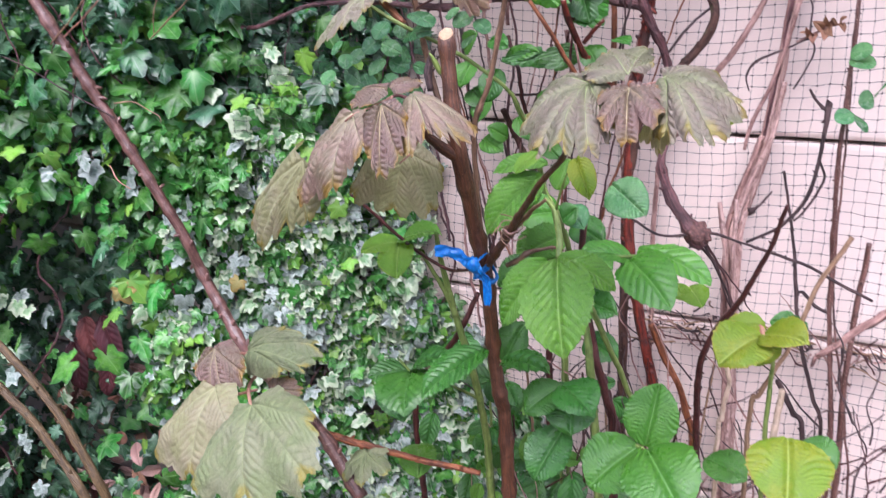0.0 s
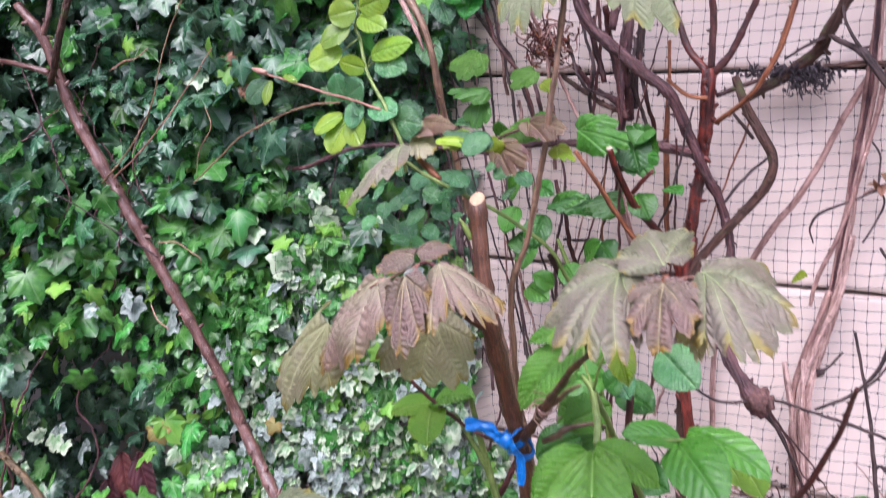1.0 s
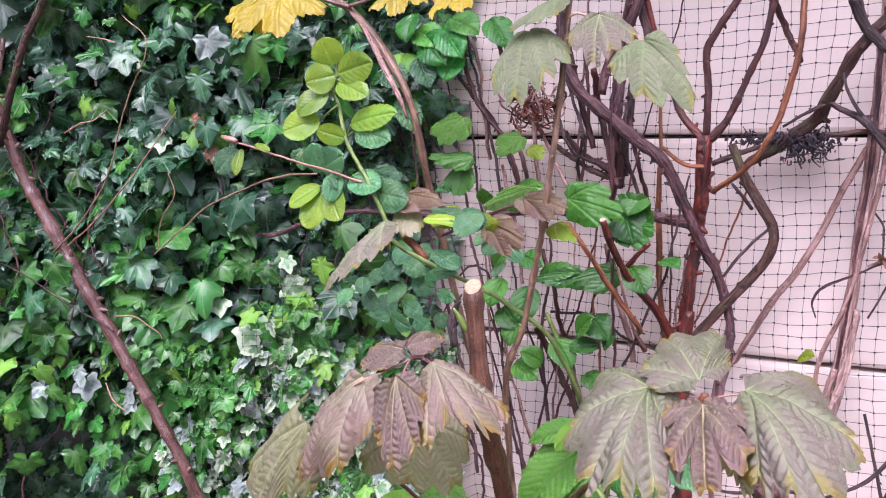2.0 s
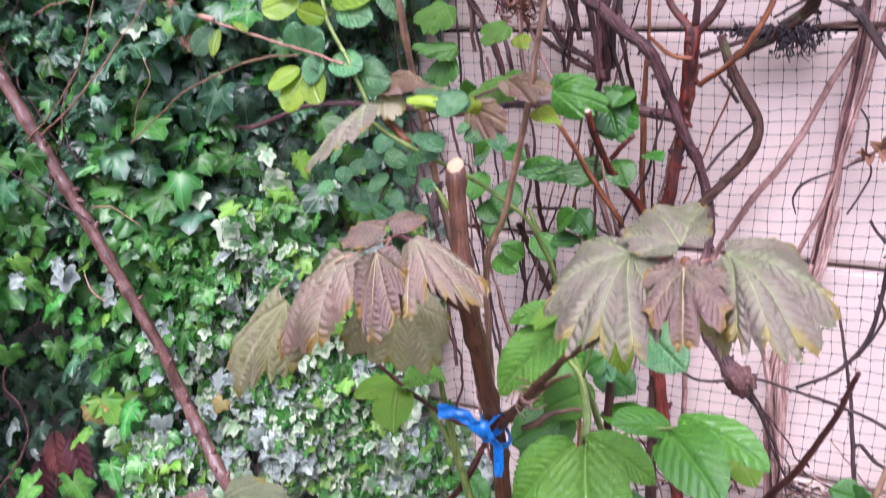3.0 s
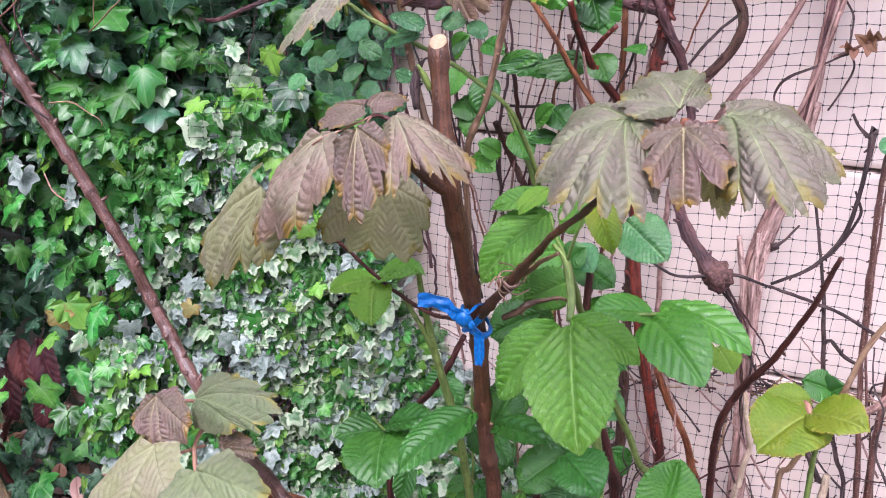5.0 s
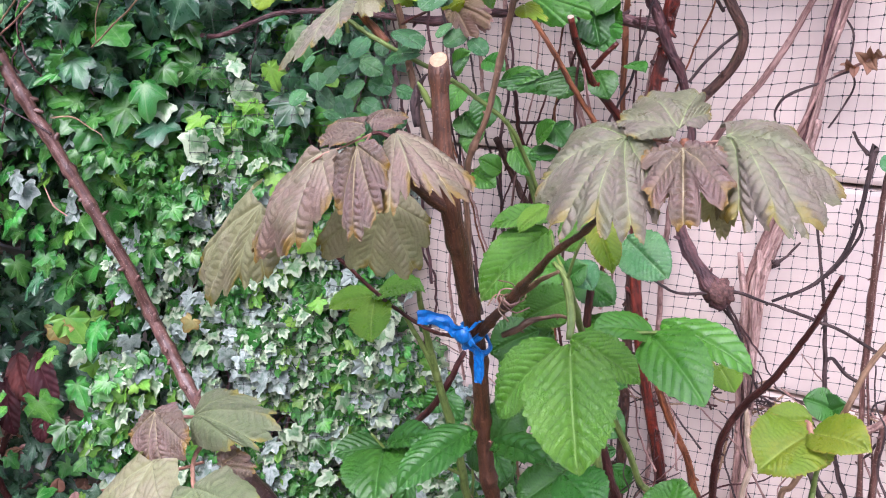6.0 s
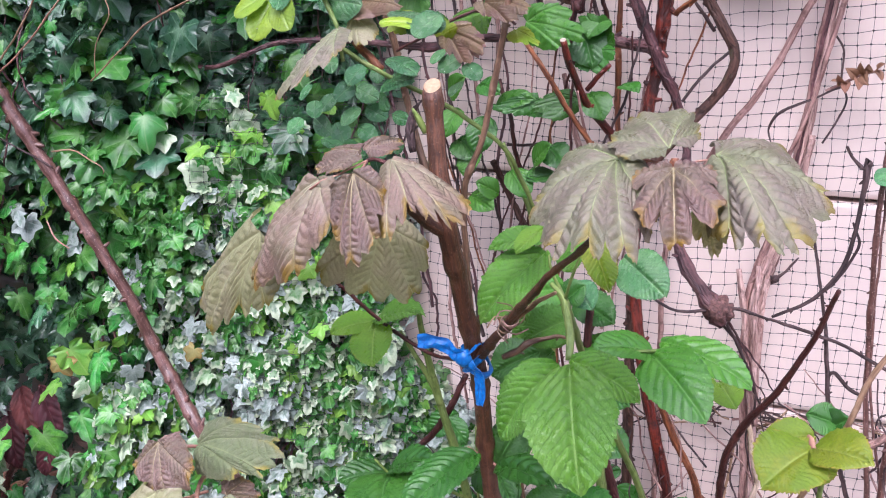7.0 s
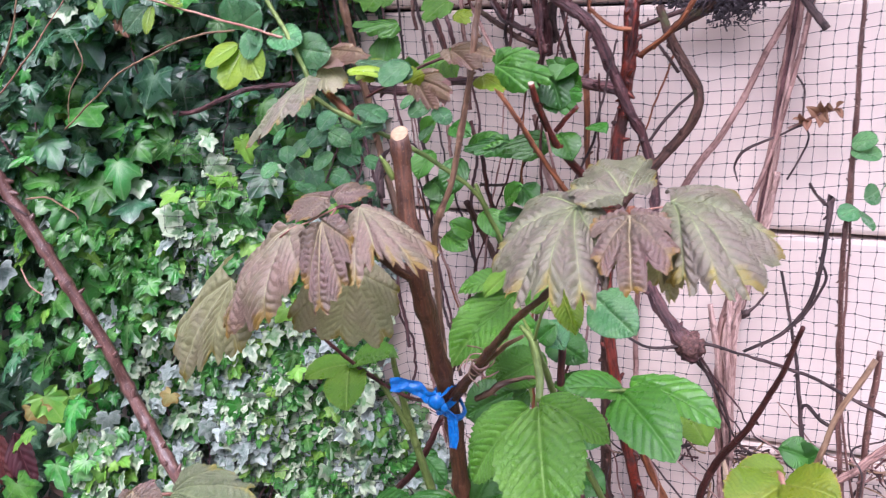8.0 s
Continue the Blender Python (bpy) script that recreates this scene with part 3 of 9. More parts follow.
def pinnate(base, tip, width, hint, droop=0.5, fold=0.25, teeth=28, veins=11, quilt=0.040, seed=0, fine=1.0, blunt=0.55, twist=0.0):
    """A toothed oval leaflet with a midrib and side veins; width is the whole breadth in metres."""
    length = np.linalg.norm(np.array(tip) - np.array(base))
    half = 0.5 * width / length
    ns, nt = max(int(teeth * 2.6 * fine), int(veins * 7 * fine)), 13
    s = np.linspace(0, 1, ns + 1)
    u = np.linspace(-1, 1, 2 * nt + 1)
    t = np.sign(u) * np.abs(u) ** 1.3
    S, T = np.meshgrid(s, t, indexing="ij")
    shape = np.sin(np.pi * S ** (0.98 + 0.1 * (blunt - 0.55))) ** (0.50 - 0.12 * (blunt - 0.55)) * (1 - (0.55 - 1.2 * (blunt - 0.55)) * S ** 16) * (1 - 0.05 * S)
    saw = (S * teeth + 0.35 * np.sin(S * 31 + seed)) % 1.0
    edge = np.abs(T) ** 6
    shape = shape * (1 + edge * ((0.05 + 0.06 * ((np.floor(S * teeth) % 3) == 1)) * saw - 0.03)) + 0.006
    X = T * half * shape
    Y = S + edge * 0.016 * saw
    climb = np.abs(X) * 0.95 + 1.2 * X ** 2
    phase = (S - climb + 0.008 * np.sin(S * 23 + seed + np.sign(T))) * veins + 0.25 * np.sign(T)
    d = np.abs(phase - np.round(phase))
    near = np.clip(1 - np.abs(T) ** 4 * 0.4, 0, 1)
    mid = np.exp(-(T * shape / 0.034) ** 2)
    side = np.exp(-(d / 0.06) ** 2) * near * (S > 0.05)
    Z = quilt * 0.85 * np.sin(np.pi * np.clip(d * 2, 0, 1) / 2) ** 0.8 * np.minimum(1, np.abs(T) * 5) - quilt * 0.7 * np.exp(-(T * shape / 0.07) ** 2)
    Z += fold * np.abs(X) - 0.5 * fold * (np.abs(T) ** 2.2) * half
    wave = np.array([[noise.noise(Vector((a * 2.3 + seed, b * 1.2, seed * 0.7))) for b in t] for a in s])
    Z += 0.05 * wave * (0.3 + np.abs(T))
    YB = np.where(abs(droop) < 1e-3, Y, np.sin(droop * Y) / (droop if abs(droop) > 1e-3 else 1))
    ZB = -(1 - np.cos(droop * Y)) / (droop if abs(droop) > 1e-3 else 1) if abs(droop) > 1e-3 else 0 * Y
    flat = np.stack([X + twist * Y * Y, YB, ZB + Z], -1).reshape(-1, 3)
    cols = 2 * nt + 1
    i, j = np.meshgrid(np.arange(ns), np.arange(cols - 1), indexing="ij")
    a = (i * cols + j).ravel()
    faces = np.stack([a, a + 1, a + cols + 1, a + cols], 1)
    verts = settle(flat, ns * cols + nt, base, tip, hint)
    net_u, net_v = phase.ravel(), ((S + np.abs(X) * 1.3) * veins * 6.5).ravel()
    vein = np.maximum(mid * 0.85, 0.30 * side * np.clip(1.2 - np.abs(T), 0, 1)).ravel()
    rim = (np.abs(T) ** 3 * 0.8 + 0.2 * S).ravel()
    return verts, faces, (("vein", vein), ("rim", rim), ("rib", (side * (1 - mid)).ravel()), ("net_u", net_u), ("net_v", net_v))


def palmate(base, tip, hint, stretch=1.0, droop=1.0, lobes=None, depth=0.36, teeth=1.0, rings=60, quilt=0.046, veins=9, seed=0, tuck=0.24, lift=0.0, sector=156):
    """A five-lobed leaf round the end of its stalk, toothed, quilted between the veins, drooping all round."""
    rng = np.random.default_rng(seed + 3)
    lobes = lobes or ((0, 1.0), (47, 0.92), (-47, 0.92), (102, 0.6), (-102, 0.6))
    angles = np.radians(np.linspace(-sector, sector, 209))
    tips = [(math.radians(a + (rng.uniform(-4, 4) if a else 0)), l * (1 + (rng.uniform(-0.06, 0.06) if a else 0))) for a, l in lobes]
    order = sorted(tips)
    reach = np.zeros(len(angles))
    jag = np.zeros(len(angles))
    which = np.zeros(len(angles), int)
    for n_, th in enumerate(angles):
        best = 0
        for k, (a, l) in enumerate(order):
            left = a - order[k - 1][0] if k else math.radians(70)
            right = order[k + 1][0] - a if k < len(order) - 1 else math.radians(70)
            gap = (right if th > a else left) * 0.5
            u = abs(th - a) / gap
            if u < 1.6:
                r = l * (1 - depth * (0.5 * min(u, 1) ** 1.15 + 0.5 * min(u, 1) ** 4) - 0.5 * max(0, u - 1))
                if r > best:
                    best, which[n_] = r, k
        a = order[which[n_]][0]
        tooth = abs(((abs(th - a) * 9.0) % 1.0) - 0.5) * 2
        finer = abs(((abs(th - a) * 19.0 + 0.3 * k) % 1.0) - 0.5) * 2
        reach[n_] = best
        jag[n_] = teeth * (0.075 * (tooth - 0.5) * min(1, abs(th - a) * 5) + 0.018 * (finer - 0.5))
    back = np.clip((math.radians(sector) - np.abs(angles)) / math.radians(38), 0, 1)
    reach *= 0.35 + 0.65 * back ** 0.7
    R = np.linspace(0, 1, rings + 1)[1:]
    rho = R[:, None] * reach[None, :] * (1 + jag[None, :] * R[:, None] ** 6)
    A = np.tile(angles, (rings, 1))
    axis = np.array([order[k][0] for k in which])[None, :]
    along = rho * np.cos(A - axis)
    off = rho * np.abs(np.sin(A - axis))
    phase = (along - off * 0.95 + 0.012 * np.sin(along * 19 + seed)) * veins + 0.2 * np.sign(A - axis)
    d = np.abs(phase - np.round(phase))
    main = 0.8 * np.exp(-(off / (0.009 * (1.25 - 0.8 * R[:, None]))) ** 2)
    side = np.exp(-(d / 0.06) ** 2) * (off > 0.008) * np.clip(1.1 - R[:, None] ** 3, 0, 1)
    Z = quilt * 0.42 * np.sin(np.pi * np.clip(2 * d, 0, 1) / 2) ** 0.9 * np.clip(off * 16, 0, 1) - quilt * 0.9 * np.exp(-(off / 0.03) ** 2)
    Z -= tuck * np.clip(off - 0.02, 0, None) ** 1.3 * 1.4
    coarse = np.array([[noise.noise(Vector((math.cos(a) * r * 2.6 + seed, math.sin(a) * r * 2.6, seed * 0.37))) for a in angles] for r in np.linspace(0, 1, 13)])
    pick = R * 12
    low = np.minimum(pick.astype(int), 11)
    wave = coarse[low] * (1 - (pick - low))[:, None] + coarse[low + 1] * (pick - low)[:, None]
    Z += 0.13 * wave * R[:, None]
    Z += 0.035 * np.sin(A * 17 + seed) * R[:, None] ** 4
    if abs(droop) > 1e-3:
        radial = np.sin(droop * rho) / droop
        Z = Z - (1 - np.cos(droop * rho)) / droop
    else:
        radial = rho
    Z = Z + lift * np.abs(np.sin(A)) * rho
    X, Y = radial * np.sin(A) * stretch, radial * np.cos(A)
    flat = np.vstack([[0, 0, -0.01], np.stack([X, Y, Z], -1).reshape(-1, 3)])
    n = len(angles)
    tip_index = 1 + (rings - 1) * n + int(np.argmin(np.abs(angles)))
    faces = [[0, 1 + j, 2 + j] for j in range(n - 1)]
    i, j = np.meshgrid(np.arange(rings - 1), np.arange(n - 1), indexing="ij")
    a = (1 + i * n + j).ravel()
    faces += np.stack([a, a + n, a + n + 1, a + 1], 1).tolist()
    verts = settle(flat, tip_index, base, tip, hint)
    halo = 0.5 * np.exp(-(off / 0.055) ** 2)
    vein = np.concatenate([[1], np.maximum(np.maximum(main, halo), 0.42 * side * np.exp(-off / 0.25)).ravel()])
    groove_shade = np.concatenate([[0], (side * (1 - main)).ravel()])
    lobe_end = np.exp(-((angles - axis[0]) / 0.30) ** 2)
    rim = np.concatenate([[0], (np.repeat(R[:, None], n, 1) ** 3 * (0.40 + 0.55 * lobe_end * (reach / reach.max()))[None, :]).ravel()])
    return verts, faces, (("vein", vein), ("rim", rim), ("rib", groove_shade), ("net_u", np.concatenate([[0], phase.ravel()])), ("net_v", np.concatenate([[0], ((along + off * 1.1) * veins * 7.0).ravel()])))


def lobed(base, tips, hint, arch=0.2, depth=0.28, quilt=0.03, veins=14, teeth=1.0, seed=0, rings=84):
    """A lobed leaf spread between the midribs of its lobes, each arching from the stalk to its own tip."""
    base, tips = np.array(base, float), [np.array(p, float) for p in tips]
    out = np.array(hint, float)
    out /= np.linalg.norm(out)
    size = max(np.linalg.norm(p - base) for p in tips)

    def wing(tip, inner):
        d, e = tip - base, inner - base
        d1 = d / np.linalg.norm(d)
        v = d1 - e / np.linalg.norm(e)
        v -= d1 * (v @ d1)
        return base + 0.22 * d + 0.33 * np.linalg.norm(d) * v / np.linalg.norm(v)

    ends = [wing(tips[0], tips[1])] + tips + [wing(tips[-1], tips[-2])]
    last = len(ends) - 1

    def curve(k, rho):
        d = ends[k] - base
        up = out - d * (out @ d) / (d @ d)
        return base + rho[..., None] * d + (2 * arch * np.linalg.norm(d) * rho * (1 - rho))[..., None] * up

    steps = 34
    u = np.arange(steps) / steps
    mesh_w = u - 0.55 * np.sin(2 * np.pi * u) / (2 * np.pi)
    R = np.linspace(0, 1, rings + 1)[1:][:, None]
    grids, alongs, offs, sides, lobe_ends = [], [], [], [], []
    for g in range(last):
        w = mesh_w if g < last - 1 else np.append(mesh_w, 1.0)
        inner = w if g else 1 - w
        if 0 < g < last - 1:
            v = 2 * np.minimum(w, 1 - w)
            reach = 1 - 0.05 * np.exp(-(v / 0.18) ** 2) + 0.12 * np.sin(np.pi * np.minimum(1, 1.25 * v) / 2) - 0.62 * depth * v ** 4
        else:
            v = inner
            reach = 1 + 0.20 * np.sin(np.pi * v ** 0.95)
        run = w * np.linalg.norm(ends[g + 1] - ends[g]) / size * 13.0 + g * 0.37 + seed
        saw = np.abs((run % 1.0) - 0.5) * 2
        jag = teeth * (0.030 * (saw - 0.5) + 0.022 * np.sin(run * 2.1) + 0.006 * np.sin(run * 17)) * np.minimum(1, v * 5)
        rho = R * reach[None, :] * (1 + jag[None, :] * R ** 6)
        low, high = curve(g, rho), curve(g + 1, rho)
        grid = low * (1 - w)[None, :, None] + high * w[None, :, None]
        first = (w < 0.5) if 0 < g < last - 1 else np.full(len(w), g != 0)
        axis = np.where(first[None, :, None], low, high)
        long = np.where(first, np.linalg.norm(ends[g] - base), np.linalg.norm(ends[g + 1] - base)) / size
        grids.append(grid)
        alongs.append(rho * long[None, :])
        offs.append(np.linalg.norm(grid - axis, axis=-1) / size)
        sides.append(np.where(first, 0.2, -0.2)[None, :] * np.ones_like(rho))
        lobe_ends.append(np.exp(-(v / 0.55) ** 2))
    grid, along, off, hand = (np.concatenate(q, 1) for q in (grids, alongs, offs, sides))
    lobe_end = np.concatenate(lobe_ends)
    n = grid.shape[1]
    phase = (along - off * 0.95 + 0.012 * np.sin(along * 19 + seed) + 0.004 * np.sin(off * 40 + along * 11)) * veins + hand
    d = np.abs(phase - np.round(phase))
    main = 1.0 * np.exp(-(off / (0.010 * (1.25 - 0.8 * R))) ** 2)
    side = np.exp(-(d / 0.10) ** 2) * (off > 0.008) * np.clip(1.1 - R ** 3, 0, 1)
    Z = quilt * np.sin(np.pi * np.clip(2 * d, 0, 1) / 2) ** 0.9 * np.clip(off * 14, 0, 1) - 0.7 * quilt * np.exp(-(off / 0.03) ** 2)
    Z -= 0.22 * np.clip(off - 0.05, 0, None) ** 1.5
    flat = (grid - base) / size
    bump = np.array([[0.030 * noise.noise(Vector(p * 3.5 + seed)) + 0.008 * noise.noise(Vector(p * 16.0 + seed)) for p in row] for row in flat])
    Z += bump * np.minimum(1, 3 * R) + 0.008 * np.sin(np.arange(n)[None, :] * 0.42 + seed) * R ** 5
    along_r, along_w = np.gradient(grid, axis=0), np.gradient(grid, axis=1)
    normal = np.cross(along_r, along_w)
    normal /= np.linalg.norm(normal, axis=-1)[..., None] + 1e-12
    if (normal @ out).mean() < 0:
        normal = -normal
    grid = grid + normal * (Z * size)[..., None]
    verts = np.vstack([base[None, :], grid.reshape(-1, 3)])
    faces = [[0, 1 + j, 2 + j] for j in range(n - 1)]
    i, j = np.meshgrid(np.arange(rings - 1), np.arange(n - 1), indexing="ij")
    a = (1 + i * n + j).ravel()
    faces += np.stack([a, a + n, a + n + 1, a + 1], 1).tolist()
    halo = 0.26 * np.exp(-(off / 0.04) ** 2)
    vein = np.maximum(np.maximum(main, halo), 0.45 * side * np.exp(-off / 0.2))
    rim = R ** 3 * (0.40 + 0.55 * lobe_end)[None, :]
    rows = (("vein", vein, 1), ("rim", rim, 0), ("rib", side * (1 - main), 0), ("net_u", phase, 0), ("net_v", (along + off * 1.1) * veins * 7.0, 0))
    return verts, faces, tuple((key, np.concatenate([[zero], values.ravel()])) for key, values, zero in rows)


OUT = (0.15, -0.80, 0.58)
UP = (0.05, -0.45, 0.9)


def syc_leaf(parent, base, tip, hint, stretch, droop, material, label="", **more):
    COUNT[0] += 1
    verts, faces, attrs = palmate(base, tip, hint, stretch, droop, seed=COUNT[0], **more)
    return part("leaf", verts, faces, M[material], parent, label, attributes=attrs)


def lobed_leaf(parent, base, tips, hint, material, label="", **more):
    COUNT[0] += 1
    verts, faces, attrs = lobed(base, tips, hint, seed=COUNT[0], **more)
    return part("leaf", verts, faces, M[material], parent, label, attributes=attrs)


def leaflet(parent, base, tip, width, hint, droop, material, label="", **more):
    COUNT[0] += 1
    verts, faces, attrs = pinnate(base, tip, width, hint, droop, seed=COUNT[0], **more)
    return part("leaf", verts, faces, M[material], parent, label, attributes=attrs)


DROPS = []


def rose_leaf(parent, base, tip, width, hint, droop, material):
    hint = [h + random.gauss(0, 0.30) for h in hint]
    rows, size = oriented(base, tip, hint)
    if material == "rose_lime" or size > 0.03:
        for k in range(9 if material == "rose_lime" else 4):
            u, v = random.uniform(0.2, 0.85), random.uniform(-0.3, 0.3)
            DROPS.append(np.array(base) + rows[1] * size * u + rows[0] * width * v + rows[2] * size * 0.035)
    return leaflet(parent, base, tip, width, hint, droop, material, teeth=20, veins=7, quilt=0.012, fold=0.10, blunt=0.95)


# ---- ground ----
ticks = np.concatenate([-np.geomspace(60, 1.6, 12), np.linspace(-1.5, 1.5, 61), np.geomspace(1.6, 60, 12)])
gx, gy = np.meshgrid(ticks - 0.2, ticks - 0.6, indexing="ij")
gz = np.array([[0.018 * noise.noise(Vector((x * 7, y * 7, 0))) + 0.012 * noise.noise(Vector((x * 26, y * 26, 3))) for y in gy[0]] for x in gx[:, 0]])
gz = gz - 0.01
n_ = len(ticks)
i_, j_ = np.meshgrid(np.arange(n_ - 1), np.arange(n_ - 1), indexing="ij")
a_ = (i_ * n_ + j_).ravel()
ground = part("ground", np.stack([gx, gy, gz], -1).reshape(-1, 3), np.stack([a_, a_ + n_, a_ + n_ + 1, a_ + 1], 1), M["soil"], None)
tagged(ground, "damp brown garden soil under the climbers", "soil", kind="structure")

# ---- fence wall of cast boards ----
wall = thing("wall_north", (0, 0.03, 0), "cream painted concrete board wall with dark joints", "wall", kind="structure")
BOARD, LEFT, RIGHT = 0.305, -2.6, 2.4


def board_mesh(width, height, thick, edge, seed):
    """A cast board with bevelled, slightly worn long edges and a faintly uneven face."""
    cols = 60
    xs = np.linspace(-width / 2, width / 2, cols)
    prof = [(thick / 2, 0.0), (-thick / 2 + edge, 0.0), (-thick / 2 + edge * 0.3, edge * 0.3), (-thick / 2, edge)]
    prof += [(-thick / 2, height * k / 5) for k in (1, 2, 3, 4)]
    prof += [(-thick / 2, height - edge), (-thick / 2 + edge * 0.3, height - edge * 0.3), (-thick / 2 + edge, height), (thick / 2, height)]
    verts = []
    for k, x in enumerate(xs):
        for m, (y, z) in enumerate(prof):
            worn = 0.0012 * noise.noise(Vector((x * 14, z * 9 + seed, seed)))
            chip = 0.003 * max(0, noise.noise(Vector((x * 40, seed * 3.3 + m, 1.0))) - 0.25) if m in (2, 3, 8, 9) else 0
            verts.append((x, y + worn + chip, z))
    n = len(prof)
    faces = [[k * n + m, k * n + (m + 1) % n, (k + 1) * n + (m + 1) % n, (k + 1) * n + m] for k in range(cols - 1) for m in range(n)]
    faces += [list(range(n)), [(cols - 1) * n + m for m in range(n)][::-1]]
    return verts, faces


for k in range(7):
    verts, faces = board_mesh(RIGHT - LEFT, BOARD - 0.006, 0.05, 0.007, k)
    middle = np.array(((LEFT + RIGHT) / 2, 0.025, BOARD * k + 0.003))
    part("board", np.array(verts) + middle, faces, M["paint"], wall, smooth=False, home=middle)
part("backing", [(LEFT, 0.045, 0), (RIGHT, 0.045, 0), (RIGHT, 0.045, 2.13), (LEFT, 0.045, 2.13), (LEFT, 0.06, 0), (RIGHT, 0.06, 0), (RIGHT, 0.06, 2.13), (LEFT, 0.06, 2.13)],
     [[0, 1, 2, 3], [7, 6, 5, 4], [0, 4, 5, 1], [3, 2, 6, 7], [0, 3, 7, 4], [1, 5, 6, 2]], M["mortar"], wall, smooth=False)


# ---- ivy ----
def ivy_front(x, z):
    """How far the ivy stands off the wall (its y) at x, z."""
    out = 0.02 + 0.56 * max(0.0, -0.14 - x)
    out = min(out, 0.40 + 0.1 * (-0.14 - x))
    lump = 0.06 * noise.noise(Vector((x * 5, z * 5, 4.2))) + 0.045 * noise.noise(Vector((x * 13, z * 13, 1.2)))
    return -out - lump * min(1.0, 0.3 + out / 0.2)


def ivy_blade(kind, seed, rings=(0.5, 0.82, 1.0)):
    """A small ivy leaf: stalk end at the origin, tip at +y, facing +z; verts, faces, vein, rim."""
    rng = np.random.default_rng(seed + 100)
    wide = rng.uniform(0.9, 1.15)
    lobes = {0: ((0, 1.0), (55, 0.74), (-55, 0.74), (116, 0.52), (-116, 0.52)),
             1: ((0, 1.0), (48, 0.66), (-48, 0.66), (108, 0.50), (-108, 0.50)),
             2: ((0, 1.0), (60, 0.82), (-60, 0.78), (120, 0.60), (-120, 0.62))}[kind]
    order = sorted((math.radians(a + rng.uniform(-6, 6)), l * rng.uniform(0.92, 1.08)) for a, l in lobes)
    ang, reach, on = [], [], []
    for k, (a, l) in enumerate(order):
        nxt = order[k + 1] if k < 4 else None
        for da, f, v in ((-0.34, 0.80, 0), (-0.05, 0.975, 0), (0, 1.0, 1), (0.05, 0.975, 0), (0.34, 0.80, 0)):
            ang.append(a + da)
            reach.append(l * f)
            on.append(v)
        if nxt:
            ang.append(0.5 * (a + nxt[0]))
            reach.append((0.74, 0.90, 0.68)[kind] * min(l, nxt[1]) + 0.07)
            on.append(0)
    ang = [-2.75] + ang + [2.75]
    reach = [0.22] + reach + [0.22]
    on = [0] + on + [0]
    ang, reach, on = np.array(ang), np.array(reach), np.array(on)
    cup = rng.uniform(-0.6, 0.9)
    bend = rng.uniform(-0.1, 1.1)
    verts, vein, rim = [(0, 0, 0)], [1.0], [0.0]
    for R in rings:
        for a, r, v in zip(ang, reach, on):
            rho = r * R
            x, y = rho * math.sin(a) * wide, rho * math.cos(a)
            z = -0.05 * v * R - cup * 0.25 * (1 - v) * R * R * 0.5 - bend * 0.35 * rho * rho + 0.10 * abs(x) * cup
            z += 0.05 * rng.uniform(-1, 1) * R
            verts.append((x, y, z))
            vein.append(float(v) * (1.0 - 0.3 * R))
            rim.append(R)
    n = len(ang)
    faces = [[0, 1 + j, 2 + j] for j in range(n - 1)]
    for q in range(len(rings) - 1):
        for j in range(n - 1):
            faces.append([1 + q * n + j, 1 + (q + 1) * n + j, 2 + (q + 1) * n + j, 2 + q * n + j])
    return np.array(verts), faces, np.array(vein), np.array(rim)


rng = np.random.default_rng(7)
BLADES = [ivy_blade(k % 3, k) for k in range(18)]
DEEP = [ivy_blade(k % 3, k, (1.0,)) for k in range(18)]


def ivy_edge(z):
    return -0.21 - 0.065 * math.exp(-((z - 1.10) / 0.14) ** 4) + 0.27 * min(1, max(0, (0.64 - z) / 0.35)) + 0.03 * noise.noise(Vector((z * 9, 2.2, 0)))


def ivy_kind(x, z, layer):
    u = rng.random()
    patch = noise.noise(Vector((x * 6 + 3, z * 6, 8.8)))
    if x < -0.98 and 0.40 < z < 0.90 and layer < 3:
        return "ivy_lime" if u < 0.42 else "ivy" if u < 0.86 else "ivy_pale"
    if (x > -0.30 or (layer > 1 and x > -0.52)) and z < 0.92:
        return "ivy_pale" if u < 0.36 else "ivy_grey" if u < 0.68 else "ivy" if u < 0.86 else "ivy_lime"
    # Inner layers: shade between the leaves put into a darker leaf colour.
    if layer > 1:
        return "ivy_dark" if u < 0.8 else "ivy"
    # Upper ivy is dark and glossy, its share raised for the shade there.
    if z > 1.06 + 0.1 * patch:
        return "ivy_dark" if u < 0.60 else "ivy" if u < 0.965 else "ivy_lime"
    if x > -0.55 + 0.12 * patch and z < 0.84 + 0.12 * patch - 1.2 * max(0.0, -0.42 - x):
        return "ivy_pale" if u < 0.32 else "ivy_grey" if u < 0.66 + 0.3 * patch else "ivy" if u < 0.90 else "ivy_lime"
    if x > -0.5 and z < 1.04:
        return "ivy_pale" if u < 0.17 else "ivy" if u < 0.70 else "ivy_lime" if u < 0.84 else "ivy_dark" if u < 0.92 else "ivy_lime"
    if z > 0.98 and x < -0.5:
        return "ivy" if u < 0.60 else "ivy_dark" if u < 0.93 else "ivy_lime" if u < 0.97 else "ivy_pale"
    return "ivy" if u < 0.68 else "ivy_dark" if u < 0.78 else "ivy_lime" if u < 0.9 else "ivy_pale" if u < 0.94 else "ivy_grey"


